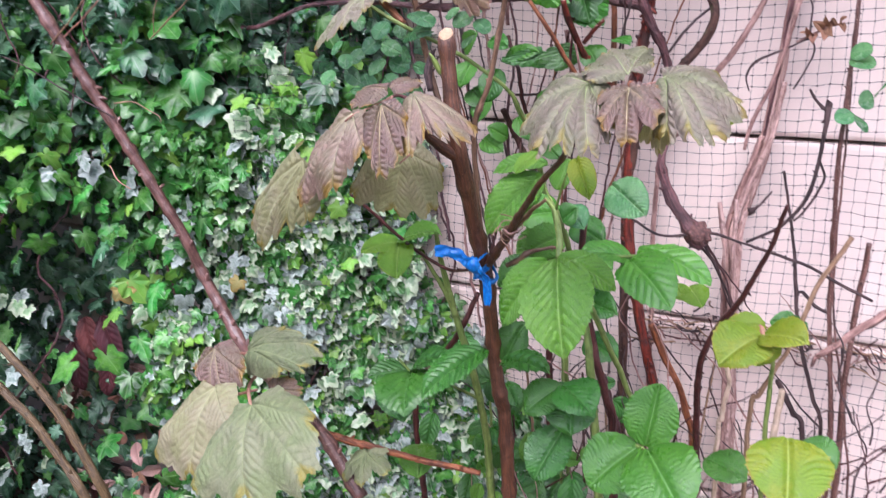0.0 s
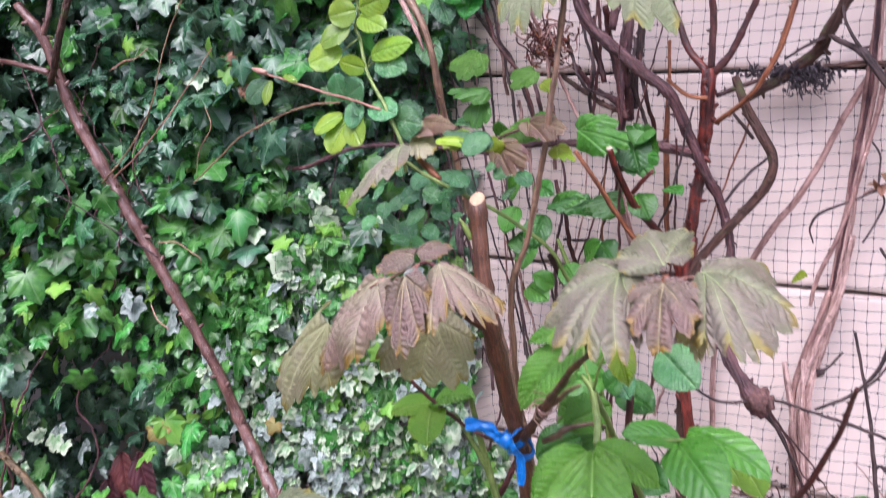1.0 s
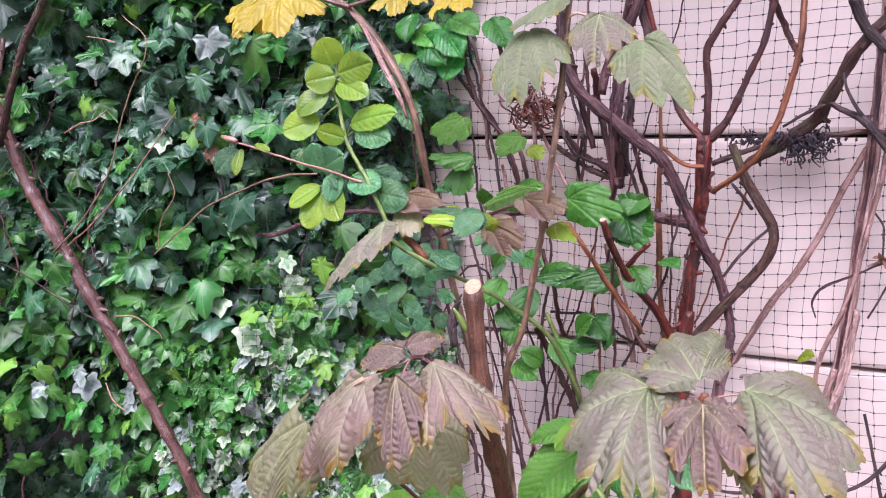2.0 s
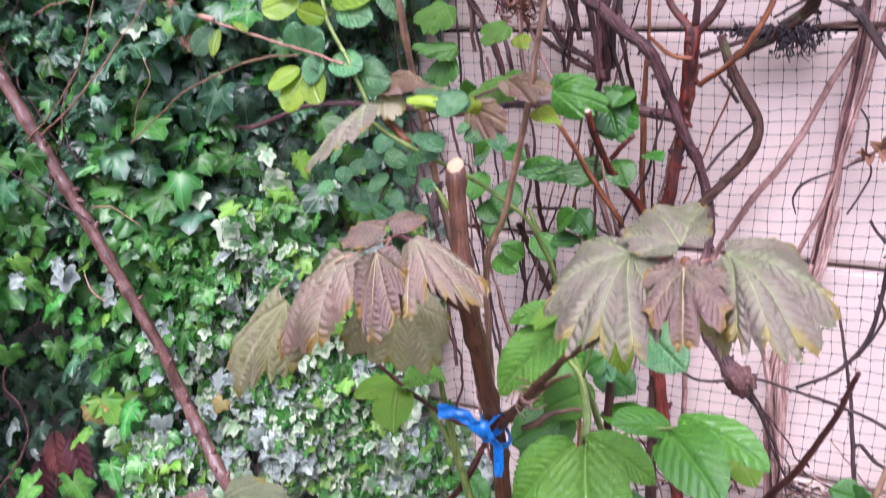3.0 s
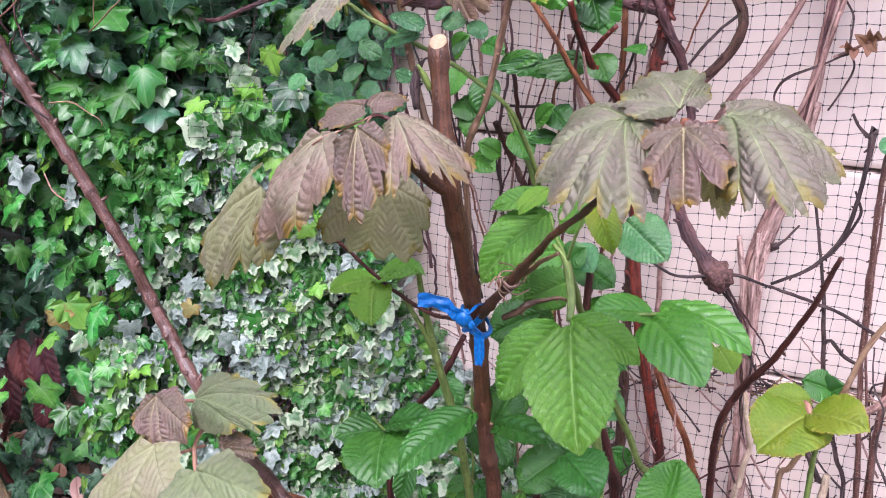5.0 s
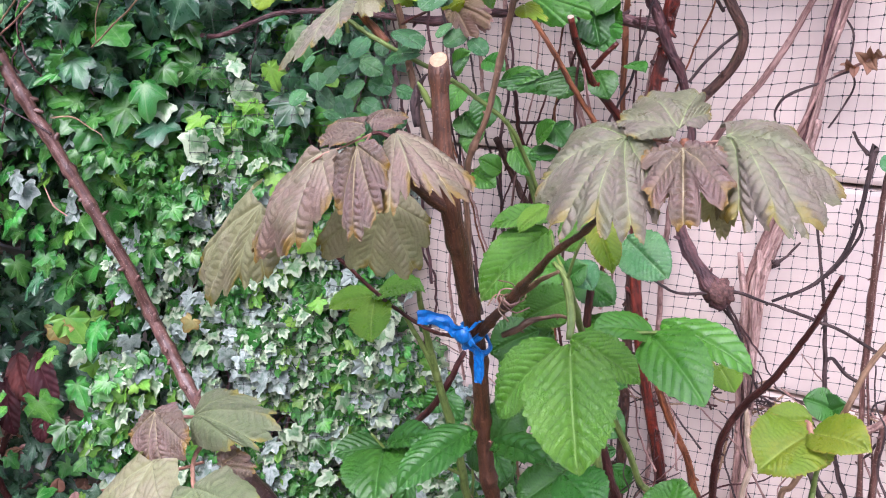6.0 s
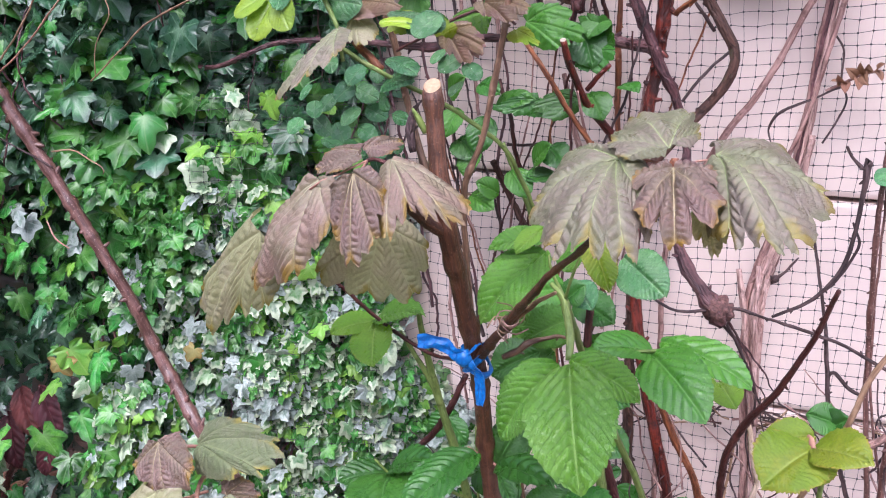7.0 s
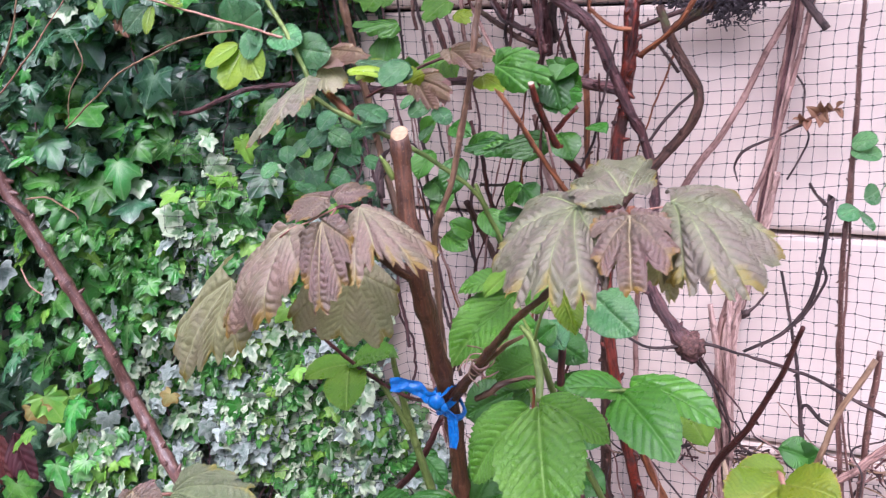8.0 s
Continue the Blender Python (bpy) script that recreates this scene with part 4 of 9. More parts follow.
def ivy_pose(x, y, z, size):
    """Rows of a leaf's frame, scaled: it faces outwards and up, its tip hanging."""
    out = np.array((rng.normal(0.22, 0.62), -0.80, rng.normal(0.50, 0.58)))
    out[1] -= 0.2 * rng.random()
    out /= np.linalg.norm(out)
    fall = np.array((rng.normal(0, 0.85), rng.normal(0, 0.2), -1.0))
    fall = fall - out * (fall @ out)
    fall /= np.linalg.norm(fall)
    return np.array([np.cross(fall, out) * rng.uniform(0.72, 1.15), fall, out]) * size


def bare(x, y, z):
    """A small gap in the ivy through which the wall shows."""
    return ((x + 0.335 + 0.6 * (y + 0.03)) / 0.030) ** 2 + ((z - 0.607 + 0.45 * (y + 0.03)) / 0.018) ** 2 < 1


SHOOT_LINE = ((-0.8412, -0.400, 1.3248), (-0.7701, -0.360, 1.1528), (-0.7198, -0.345, 1.0614), (-0.5392, -0.300, 0.7563), (-0.4961, -0.280, 0.6478))


def behind_shoot(x, y, z):
    """Keeps the ivy from growing over the long bare shoot."""
    for (x0, y0, z0), (x1, y1, z1) in zip(SHOOT_LINE, SHOOT_LINE[1:]):
        if z1 - 0.02 <= z <= z0 + 0.02:
            u = (z0 - z) / (z0 - z1)
            line_x, line_y = x0 + (x1 - x0) * u, y0 + (y1 - y0) * u
            if -0.10 < x - line_x < 0.16:
                y = max(y, line_y + 0.045 - 0.12 * max(0.0, abs(x - line_x) - 0.05))
    return y


leaves = []
for layer in range(5):
    for _ in range((3700, 3700, 3000, 2800, 5200)[layer]):
        z = rng.uniform(0.02, 1.62)
        x = rng.uniform(-1.75, 0.06)
        if x > ivy_edge(z) + rng.normal(0, 0.02):
            continue
        hollow = math.exp(-((x + 0.835) / 0.215) ** 8 - ((z - 0.15) / 0.50) ** 8)
        if rng.random() < hollow * (0.985 if layer < 4 else 0.12):
            continue
        cleft = math.exp(-((x + 0.785 + 0.25 * (z - 0.62)) / 0.100) ** 4 - ((z - 0.62) / 0.20) ** 4)
        if layer < 4 and rng.random() < cleft * 0.95:
            continue
        gap = noise.noise(Vector((x * 8, z * 8, 5.5)))
        if gap > 0.28 and layer < 3 and rng.random() < (0.75 if x < -0.5 else 0.35):
            continue
        if layer in (2, 3) and x > -0.30 and rng.random() < 0.35:
            continue
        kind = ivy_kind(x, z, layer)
        size = {"ivy_pale": rng.uniform(0.021, 0.036), "ivy_grey": rng.uniform(0.022, 0.036), "ivy_lime": rng.uniform(0.02, 0.038)}.get(kind, 0.019 + 0.034 * rng.random() ** 1.5)
        if x > -0.52 and z < 0.92:
            size *= 0.78
        y = ivy_front(x, z) + 0.030 * layer + rng.normal(0, 0.017)
        if layer == 4:
            y = ivy_front(x, z) * rng.uniform(0.15, 0.6)
        y = min(behind_shoot(x, y, z), -0.012)
        if bare(x, y, z):
            continue
        leaves.append((kind, layer, x, y, z, size))

for k in range(8400):
    z, x = rng.uniform(0.15, 0.90), rng.uniform(-0.60 if k % 2 else -0.40, 0.06)
    if x > ivy_edge(z) + rng.normal(0, 0.02) or noise.noise(Vector((x * 8, z * 8, 5.5))) > 0.42 or noise.noise(Vector((x * 4, z * 4, 9.9))) < -0.42:
        continue
    u = rng.random()
    wet = noise.noise(Vector((x * 7 + 1, z * 7, 3.3)))
    kind = "ivy_pale" if u < 0.28 else "ivy_grey" if u < 0.56 - 0.5 * wet - 0.3 * max(0, z - 0.8) else "ivy_lime" if u < 0.54 else "ivy"
    if x < -0.46 and z > 0.76 and kind in ("ivy_pale", "ivy_grey"):
        kind = "ivy"
    y = min(-0.012, ivy_front(x, z) - 0.004 + rng.normal(0, 0.010))
    if not bare(x, y, z):
        leaves.append((kind, 1, x, y, z, rng.uniform(0.012, 0.030)))

for k in range(64):
    z, x = rng.uniform(0.20, 0.63), rng.uniform(-1.06, -0.80)
    leaves.append(("ivy_pale" if k % 5 < 2 else "ivy_grey" if k % 5 < 4 else "ivy", 1, x, ivy_front(x, z) + rng.uniform(0.0, 0.12), z, rng.uniform(0.018, 0.034)))

# Backing leaves up high, coloured dark as the shade behind the ivy.
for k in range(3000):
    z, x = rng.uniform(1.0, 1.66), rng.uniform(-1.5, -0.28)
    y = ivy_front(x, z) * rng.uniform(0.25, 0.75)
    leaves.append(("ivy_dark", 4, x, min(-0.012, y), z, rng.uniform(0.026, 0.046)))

ivy = thing("ivy", (-0.6, -0.02, 0.0), "dense green and variegated ivy covering the wall", "ivy")
SHARED = {}
near, rest = 0, {}
for kind, layer, x, y, z, size in leaves:
    frame_rows = ivy_pose(x, y, z, size)
    blade = int(rng.integers(0, 18))
    if layer == 0 and -0.62 < x < -0.2 and 0.45 < z < 1.3 and near < 300:
        near += 1
        if (kind, blade) not in SHARED:
            verts, faces, vein, rim = BLADES[blade]
            ob = part("ivy_leaf", verts, faces, M[kind], ivy, attributes=(("vein", vein), ("rim", rim)), home=(0, 0, 0))
            SHARED[kind, blade] = ob.data
        else:
            ob = new("ivy_leaf", SHARED[kind, blade])
            ob.parent = ivy
        m = Matrix(frame_rows.T.tolist()).to_4x4()
        m.translation = Vector((x, y, z)) - ivy.location
        ob.matrix_basis = m
    else:
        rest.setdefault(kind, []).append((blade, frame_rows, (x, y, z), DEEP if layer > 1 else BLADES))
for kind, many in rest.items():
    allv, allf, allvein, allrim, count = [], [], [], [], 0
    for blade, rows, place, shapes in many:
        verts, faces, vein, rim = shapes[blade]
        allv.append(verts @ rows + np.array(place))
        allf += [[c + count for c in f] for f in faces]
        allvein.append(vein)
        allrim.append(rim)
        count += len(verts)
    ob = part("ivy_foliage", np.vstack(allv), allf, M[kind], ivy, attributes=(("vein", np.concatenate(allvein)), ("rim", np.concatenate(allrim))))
    tagged(ob, kind="stuff")

LARGE = [
    ("ivy", (-0.540, -0.265, 0.961), (-0.593, -0.294, 0.944)),
    ("ivy_pale", (-0.403, -0.187, 0.990), (-0.361, -0.164, 0.969)),
    ("ivy", (-0.445, -0.211, 0.920), (-0.461, -0.220, 0.854)),
    ("ivy", (-0.412, -0.192, 0.921), (-0.391, -0.181, 0.823)),
    ("ivy", (-0.421, -0.197, 0.942), (-0.378, -0.173, 0.929)),
    ("ivy_pale", (-0.494, -0.238, 0.969), (-0.530, -0.258, 0.942)),
    ("ivy", (-0.610, -0.304, 1.033), (-0.598, -0.297, 0.987)),
    ("ivy_lime", (-0.633, -0.318, 0.639), (-0.609, -0.304, 0.591)),
    ("ivy_yellow", (-0.648, -0.326, 0.620), (-0.634, -0.318, 0.587)),
    ("ivy_yellow", (-0.471, -0.226, 0.635), (-0.484, -0.233, 0.610)),
    ("ivy_pale", (-0.626, -0.313, 0.446), (-0.619, -0.309, 0.387)),
    ("ivy", (-0.677, -0.345, 0.499), (-0.659, -0.333, 0.447)),
    ("ivy_lime", (-0.574, -0.283, 0.545), (-0.566, -0.279, 0.496)),
    ("ivy_pale", (-0.387, -0.178, 0.813), (-0.399, -0.185, 0.759)),
    ("ivy", (-0.519, -0.253, 0.748), (-0.532, -0.260, 0.703)),
    ("ivy_pale", (-0.560, -0.276, 1.214), (-0.603, -0.300, 1.199)),
    ("ivy", (-0.448, -0.212, 1.357), (-0.436, -0.206, 1.277)),
    ("ivy", (-0.416, -0.195, 1.351), (-0.409, -0.190, 1.322)),
    ("ivy_grey", (-0.503, -0.244, 1.359), (-0.485, -0.233, 1.319)),
    ("ivy_dark", (-0.589, -0.292, 1.273), (-0.555, -0.272, 1.256)),
    ("ivy_lime", (-0.661, -0.336, 1.265), (-0.668, -0.339, 1.239)),
    ("ivy", (-0.704, -0.365, 1.022), (-0.691, -0.355, 0.980)),
    ("ivy", (-0.535, -0.261, 0.958), (-0.590, -0.292, 0.950)),
    ("ivy_dark", (-0.467, -0.223, 1.119), (-0.482, -0.232, 1.062)),
    ("dead", (-0.527, -0.257, 1.241), (-0.520, -0.253, 1.215)),
    ("dead", (-0.502, -0.243, 1.194), (-0.494, -0.238, 1.170)),
    ("ivy_dark", (-0.729, -0.386, 0.974), (-0.738, -0.393, 0.927)),
    ("ivy_dark", (-0.611, -0.305, 1.076), (-0.593, -0.295, 1.042)),
    ("ivy_dark", (-0.517, -0.251, 1.303), (-0.507, -0.246, 1.262)),
    ("ivy", (-0.540, -0.265, 1.186), (-0.568, -0.280, 1.161)),
]
for k, (kind, foot, tip) in enumerate(LARGE):
    rows, size = oriented(foot, tip, (0.25 + 0.3 * math.sin(k * 2.1), -0.85, 0.35 + 0.3 * math.cos(k * 1.7)))
    verts, faces, vein, rim = BLADES[k % 18]
    part("ivy_leaf", verts * (size * (0.7 if kind == "ivy_pale" else 0.9)) @ rows + np.array(foot), faces, M[kind], ivy, attributes=(("vein", vein), ("rim", rim)))

for k in range(26):
    x0 = rng.uniform(-1.1, -0.2)
    pts, x, z = [], x0, rng.uniform(0.05, 0.5)
    for q in range(6):
        pts.append((x, ivy_front(x, z) + 0.035 + rng.uniform(-0.02, 0.02), z, 0.0028 - 0.0003 * q))
        x += rng.normal(0, 0.07)
        x = min(x, ivy_edge(z) - 0.01)
        z += rng.uniform(0.12, 0.22)
    stem("ivy_runner", ivy, "vine_bark", pts, wander=0.006)


# ---- netting ----
def netting(x0, x1, z0, z1, mesh, gauge):
    """Square black netting with knots, a little slack, in front of the wall and over the edge of the ivy."""
    cols, rows_ = int((x1 - x0) / mesh), int((z1 - z0) / mesh)

    def at(i, j):
        x, z = x0 + i * mesh, z0 + j * mesh
        sag = noise.noise_vector(Vector((x * 5.5, z * 5.5, 0.7)))
        tiny = noise.noise_vector(Vector((x * 60, z * 60, 2.1)))
        over = min(-0.014, ivy_front(x, z) - 0.012 if x < -0.16 else -0.014)
        return np.array((x + 0.012 * sag[0] + 0.0030 * tiny[0], over - 0.008 - 0.009 * sag[1], z + 0.010 * sag[2] - 0.008 * math.sin(x * 9) + 0.0030 * tiny[2]))

    grid = [[at(i, j) for j in range(rows_ + 1)] for i in range(cols + 1)]
    net = thing("garden_netting", (0.3, -0.02, z0), "black square plastic garden netting stretched over the wall", "netting")

    def thread(line, side):
        verts, faces, gauge = [], [], (0.00026 if side == 0 else 0.00036)
        for p in line:
            for dx, dy in ((1, 0.7), (-1, 0.7), (0, -1.2)):
                q = p.copy()
                q[side] += dx * gauge
                q[1] += dy * gauge
                verts.append(q)
        for k in range(len(line) - 1):
            for c in range(3):
                a, b = k * 3 + c, k * 3 + (c + 1) % 3
                faces.append([a, b, b + 3, a + 3])
        part("thread", verts, faces, M["net"], net)

    for i in range(cols + 1):
        thread(grid[i], 0)
    for j in range(rows_ + 1):
        thread([grid[i][j] for i in range(cols + 1)], 2)
    k = gauge * 5.2
    verts, faces = [], []
    for i in range(cols + 1):
        for j in range(rows_ + 1):
            p, f = grid[i][j], len(verts)
            for d in ((k, 0, 0), (-k, 0, 0), (0, k, 0), (0, -k, 0), (0, 0, k), (0, 0, -k)):
                verts.append(p + np.array(d))
            faces.extend([[f, f + 2, f + 4], [f + 2, f + 1, f + 4], [f + 1, f + 3, f + 4], [f + 3, f, f + 4], [f + 2, f, f + 5], [f + 1, f + 2, f + 5], [f + 3, f + 1, f + 5], [f, f + 3, f + 5]])
    tagged(part("net_knot", verts, faces, M["net"], net), kind="stuff")


netting(-0.44, 1.05, 0.06, 1.66, 0.0167, 0.00035)

# ---- litter on the soil ----
pieces = []
for _ in range(420):
    x, y = rng.uniform(-1.2, 0.7), rng.uniform(-0.75, -0.03)
    tilt = np.array((rng.normal(0, 0.35), rng.normal(-0.1, 0.35), 1.0))
    tilt /= np.linalg.norm(tilt)
    turn = np.array((rng.normal(), rng.normal(), 0.0))
    turn -= tilt * (turn @ tilt)
    turn /= np.linalg.norm(turn)
    pieces.append((int(rng.integers(0, 12)), np.array([np.cross(turn, tilt), turn, tilt]) * rng.uniform(0.025, 0.06), (x, y, rng.uniform(0.004, 0.02))))
allv, allf, allvein, allrim, count = [], [], [], [], 0
for blade, rows, place in pieces:
    verts, faces, vein, rim = BLADES[blade]
    allv.append(verts @ rows + np.array(place))
    allf += [[c + count for c in f] for f in faces]
    allvein.append(vein)
    allrim.append(rim)
    count += len(verts)
litter = part("leaf_litter", np.vstack(allv), allf, M["litter"], None, attributes=(("vein", np.concatenate(allvein)), ("rim", np.concatenate(allrim))))
tagged(litter, "brown fallen leaves lying on the soil", "leaf litter", kind="stuff")

# ---- sycamore sapling ----

sapling = thing('sycamore_sapling', (0.1225, -0.4600, 0.0000), 'young sycamore with a sawn brown stem and drooping bronze leaves', 'sapling')
stem('trunk', sapling, 'syc_bark', [(0.0721, -0.5350, 1.0696, 0.0091), (0.0760, -0.5370, 1.0370, 0.0091), (0.0818, -0.5380, 0.9892, 0.0097), (0.0895, -0.5350, 0.9447, 0.0107), (0.0924, -0.5100, 0.8818, 0.0099), (0.0964, -0.4800, 0.8144, 0.0104), (0.0978, -0.4600, 0.7562, 0.0098), (0.0978, -0.4400, 0.6835, 0.0097), (0.1042, -0.4300, 0.6192, 0.0100), (0.1086, -0.4200, 0.5726, 0.0102), (0.1186, -0.3900, 0.2863, 0.0107), (0.1236, -0.3700, -0.02, 0.0113)], nodes=0.075, segs=16, wander=0.0008, rough=0.07, cut=(0.05, -0.55, 0.8))
stem('branch_stub', sapling, 'syc_bark', [(0.0907, -0.5350, 0.9423, 0.0081), (0.0764, -0.5500, 0.9532, 0.0071), (0.0685, -0.5650, 0.9656, 0.0057), (0.0657, -0.5750, 0.9740, 0.0037)], label='dark sawn side branch stub')
stem('branch', sapling, 'syc_bark', [(0.0993, -0.4800, 0.8049, 0.0062), (0.1197, -0.5000, 0.8309, 0.0056), (0.1647, -0.5600, 0.8869, 0.0043), (0.2084, -0.6200, 0.9384, 0.0032), (0.2381, -0.6600, 0.9681, 0.0029), (0.2601, -0.6880, 0.9901, 0.0024)], nodes=0.05)
stem('branch', sapling, 'tan_bark', [(0.1042, -0.4800, 0.8129, 0.0037), (0.1337, -0.5100, 0.8460, 0.0035), (0.1743, -0.5600, 0.8924, 0.0029), (0.2083, -0.6000, 0.9203, 0.0016)], spurs=0.0)
stem('bud', sapling, 'grey_bark', [(0.0474, -0.5200, 1.0089, 0.0035), (0.0434, -0.5200, 1.0286, 0.0051), (0.0462, -0.5200, 1.0436, 0.0039), (0.0577, -0.5300, 1.0535, 0.0011)], label='shrivelled brown bud')
stem('bud', sapling, 'green_bark', [(0.0687, -0.5400, 1.0294, 0.0029), (0.0642, -0.5450, 1.0413, 0.0034), (0.0604, -0.5500, 1.0507, 0.0010)], label='green bud')
stem('stalk', sapling, 'pink_bark', [(0.2605, -0.6900, 0.9905, 0.0011), (0.2783, -0.6900, 1.0066, 0.0010), (0.2977, -0.6800, 1.0316, 0.0010)])
stem('bud', sapling, 'orange_bark', [(0.2987, -0.6900, 1.0311, 0.0034), (0.3020, -0.6900, 1.0365, 0.0040), (0.3022, -0.6900, 1.0405, 0.0027)], label='orange bud scale')
lobed_leaf(sapling, (0.3210, -0.6850, 1.0160), ((0.3110, -0.6900, 0.9970), (0.3220, -0.7000, 0.9960), (0.3320, -0.7100, 0.9880), (0.3380, -0.7000, 1.0040)), (0.1, -0.9, 0.3), 'syc_olive', arch=0.05, depth=0.22, quilt=0.011)
lobed_leaf(sapling, (0.2960, -0.6750, 1.0450), ((0.2710, -0.6900, 1.0390), (0.2570, -0.6650, 1.0450), (0.2620, -0.6200, 1.0590), (0.2990, -0.6100, 1.0630), (0.3100, -0.6500, 1.0530)), (0.0, -0.55, 0.8), 'syc', arch=0.16, depth=0.25, quilt=0.023)
lobed_leaf(sapling, (0.2650, -0.6750, 1.0370), ((0.2240, -0.6400, 1.0330), (0.2150, -0.6900, 1.0050), (0.2430, -0.7350, 0.9890), (0.2650, -0.7450, 0.9990), (0.2870, -0.7450, 0.9930), (0.2960, -0.7200, 1.0080)), (-0.05, -0.7, 0.7), 'syc', arch=0.30, depth=0.25, quilt=0.023)
lobed_leaf(sapling, (0.3240, -0.6800, 1.0440), ((0.3400, -0.7350, 1.0070), (0.3590, -0.7500, 1.0120), (0.3760, -0.7450, 1.0080), (0.3880, -0.7000, 1.0270), (0.3550, -0.6400, 1.0480)), (0.2, -0.7, 0.7), 'syc', arch=0.30, depth=0.25, quilt=0.023)
lobed_leaf(sapling, (0.3030, -0.7000, 1.0370), ((0.2810, -0.7000, 1.0310), (0.2910, -0.7350, 1.0120), (0.3140, -0.7450, 0.9990), (0.3350, -0.7350, 1.0190), (0.3280, -0.7000, 1.0360)), (0.05, -0.85, 0.5), 'syc_red', arch=0.16, depth=0.62, quilt=0.036, veins=13)
lobed_leaf(sapling, (0.0280, -0.5450, 0.9470), ((-0.0380, -0.5500, 0.8920), (0.0130, -0.5450, 0.8770), (0.0550, -0.5300, 0.8770), (0.0630, -0.5200, 0.9210)), (0.1, -0.95, 0.2), 'syc_olive', arch=0.08, depth=0.22, quilt=0.011)
lobed_leaf(sapling, (-0.0830, -0.5750, 0.9330), ((-0.1930, -0.5300, 0.8470), (-0.1680, -0.5500, 0.8160), (-0.1150, -0.5700, 0.8520), (-0.0830, -0.5700, 0.8600)), (-0.2, -0.8, 0.5), 'syc_olive', arch=0.12, depth=0.22, quilt=0.011)
lobed_leaf(sapling, (0.0250, -0.5750, 1.0150), ((0.0110, -0.5950, 0.9980), (-0.0180, -0.5800, 0.9940), (-0.0160, -0.5600, 1.0110)), (0.0, -0.5, 0.85), 'syc_red', arch=0.12, depth=0.22, quilt=0.030, veins=13)
lobed_leaf(sapling, (0.0240, -0.5700, 1.0150), ((0.0210, -0.5350, 1.0240), (0.0470, -0.5400, 1.0210), (0.0470, -0.5600, 1.0130)), (0.0, -0.5, 0.85), 'syc_red', arch=0.10, depth=0.18, quilt=0.030, veins=13)
lobed_leaf(sapling, (-0.0090, -0.5900, 0.9900), ((-0.0690, -0.5850, 0.9290), (-0.0760, -0.6000, 0.8930), (-0.0170, -0.6200, 0.9110), (0.0210, -0.6200, 0.9590)), (-0.15, -0.75, 0.6), 'syc_tan', arch=0.22, depth=0.26, quilt=0.017)
lobed_leaf(sapling, (0.0660, -0.6000, 1.0140), ((0.0910, -0.6550, 0.9630), (0.1010, -0.6400, 0.9860), (0.1210, -0.6500, 0.9840), (0.1380, -0.6450, 0.9780), (0.1390, -0.6100, 0.9850)), (0.2, -0.7, 0.65), 'syc_tan', arch=0.24, depth=0.26, quilt=0.017)
lobed_leaf(sapling, (0.0450, -0.6250, 1.0040), ((0.0490, -0.6550, 0.9550), (0.0630, -0.6600, 0.9400), (0.0800, -0.6550, 0.9590), (0.0810, -0.6400, 0.9920)), (0.05, -0.85, 0.45), 'syc_red', arch=0.14, depth=0.24, quilt=0.030, veins=13)
stem('stalk', sapling, 'pink_bark', [(0.3014, -0.6850, 1.0352, 0.0008), (0.2861, -0.6750, 1.0361, 0.0008), (0.2663, -0.6700, 1.0352, 0.0009)])
stem('stalk', sapling, 'pink_bark', [(0.3020, -0.6850, 1.0353, 0.0008), (0.3135, -0.6800, 1.0382, 0.0008), (0.3243, -0.6800, 1.0402, 0.0008)])
stem('stalk', sapling, 'wine_bark', [(0.0657, -0.5750, 0.9731, 0.0028), (0.0550, -0.5700, 0.9976, 0.0024), (0.0387, -0.5700, 1.0070, 0.0024), (0.0334, -0.5800, 1.0075, 0.0019)])
stem('stalk', sapling, 'pink_bark', [(0.0334, -0.5800, 1.0075, 0.0011), (0.0121, -0.5900, 0.9957, 0.0011), (-0.0048, -0.6000, 0.9871, 0.0011), (-0.0454, -0.5800, 0.9614, 0.0009), (-0.0777, -0.5600, 0.9336, 0.0009)])
stem('stalk', sapling, 'pink_bark', [(0.0657, -0.5750, 0.9731, 0.0011), (0.0459, -0.5600, 0.9487, 0.0012), (0.0252, -0.5500, 0.9331, 0.0012)])
stem('stalk', sapling, 'pink_bark', [(0.0334, -0.5800, 1.0075, 0.0011), (0.0422, -0.6100, 1.0008, 0.0011), (0.0438, -0.6200, 0.9945, 0.0011)])

RIBBON = dict(knot=(0.0985, -0.5100, 0.8182), bend=(0.0828, -0.5150, 0.8271), tail=(0.0538, -0.5200, 0.8302), low=(0.1120, -0.5050, 0.7997), end=(0.1125, -0.5050, 0.7695), high=(0.1083, -0.5000, 0.8288))
RIBBON_AXIS = ((0.0964, -0.4800, 0.8144), (0.0969, -0.4680, 0.7835))

# ---- long bare shoot with a low leaf cluster ----

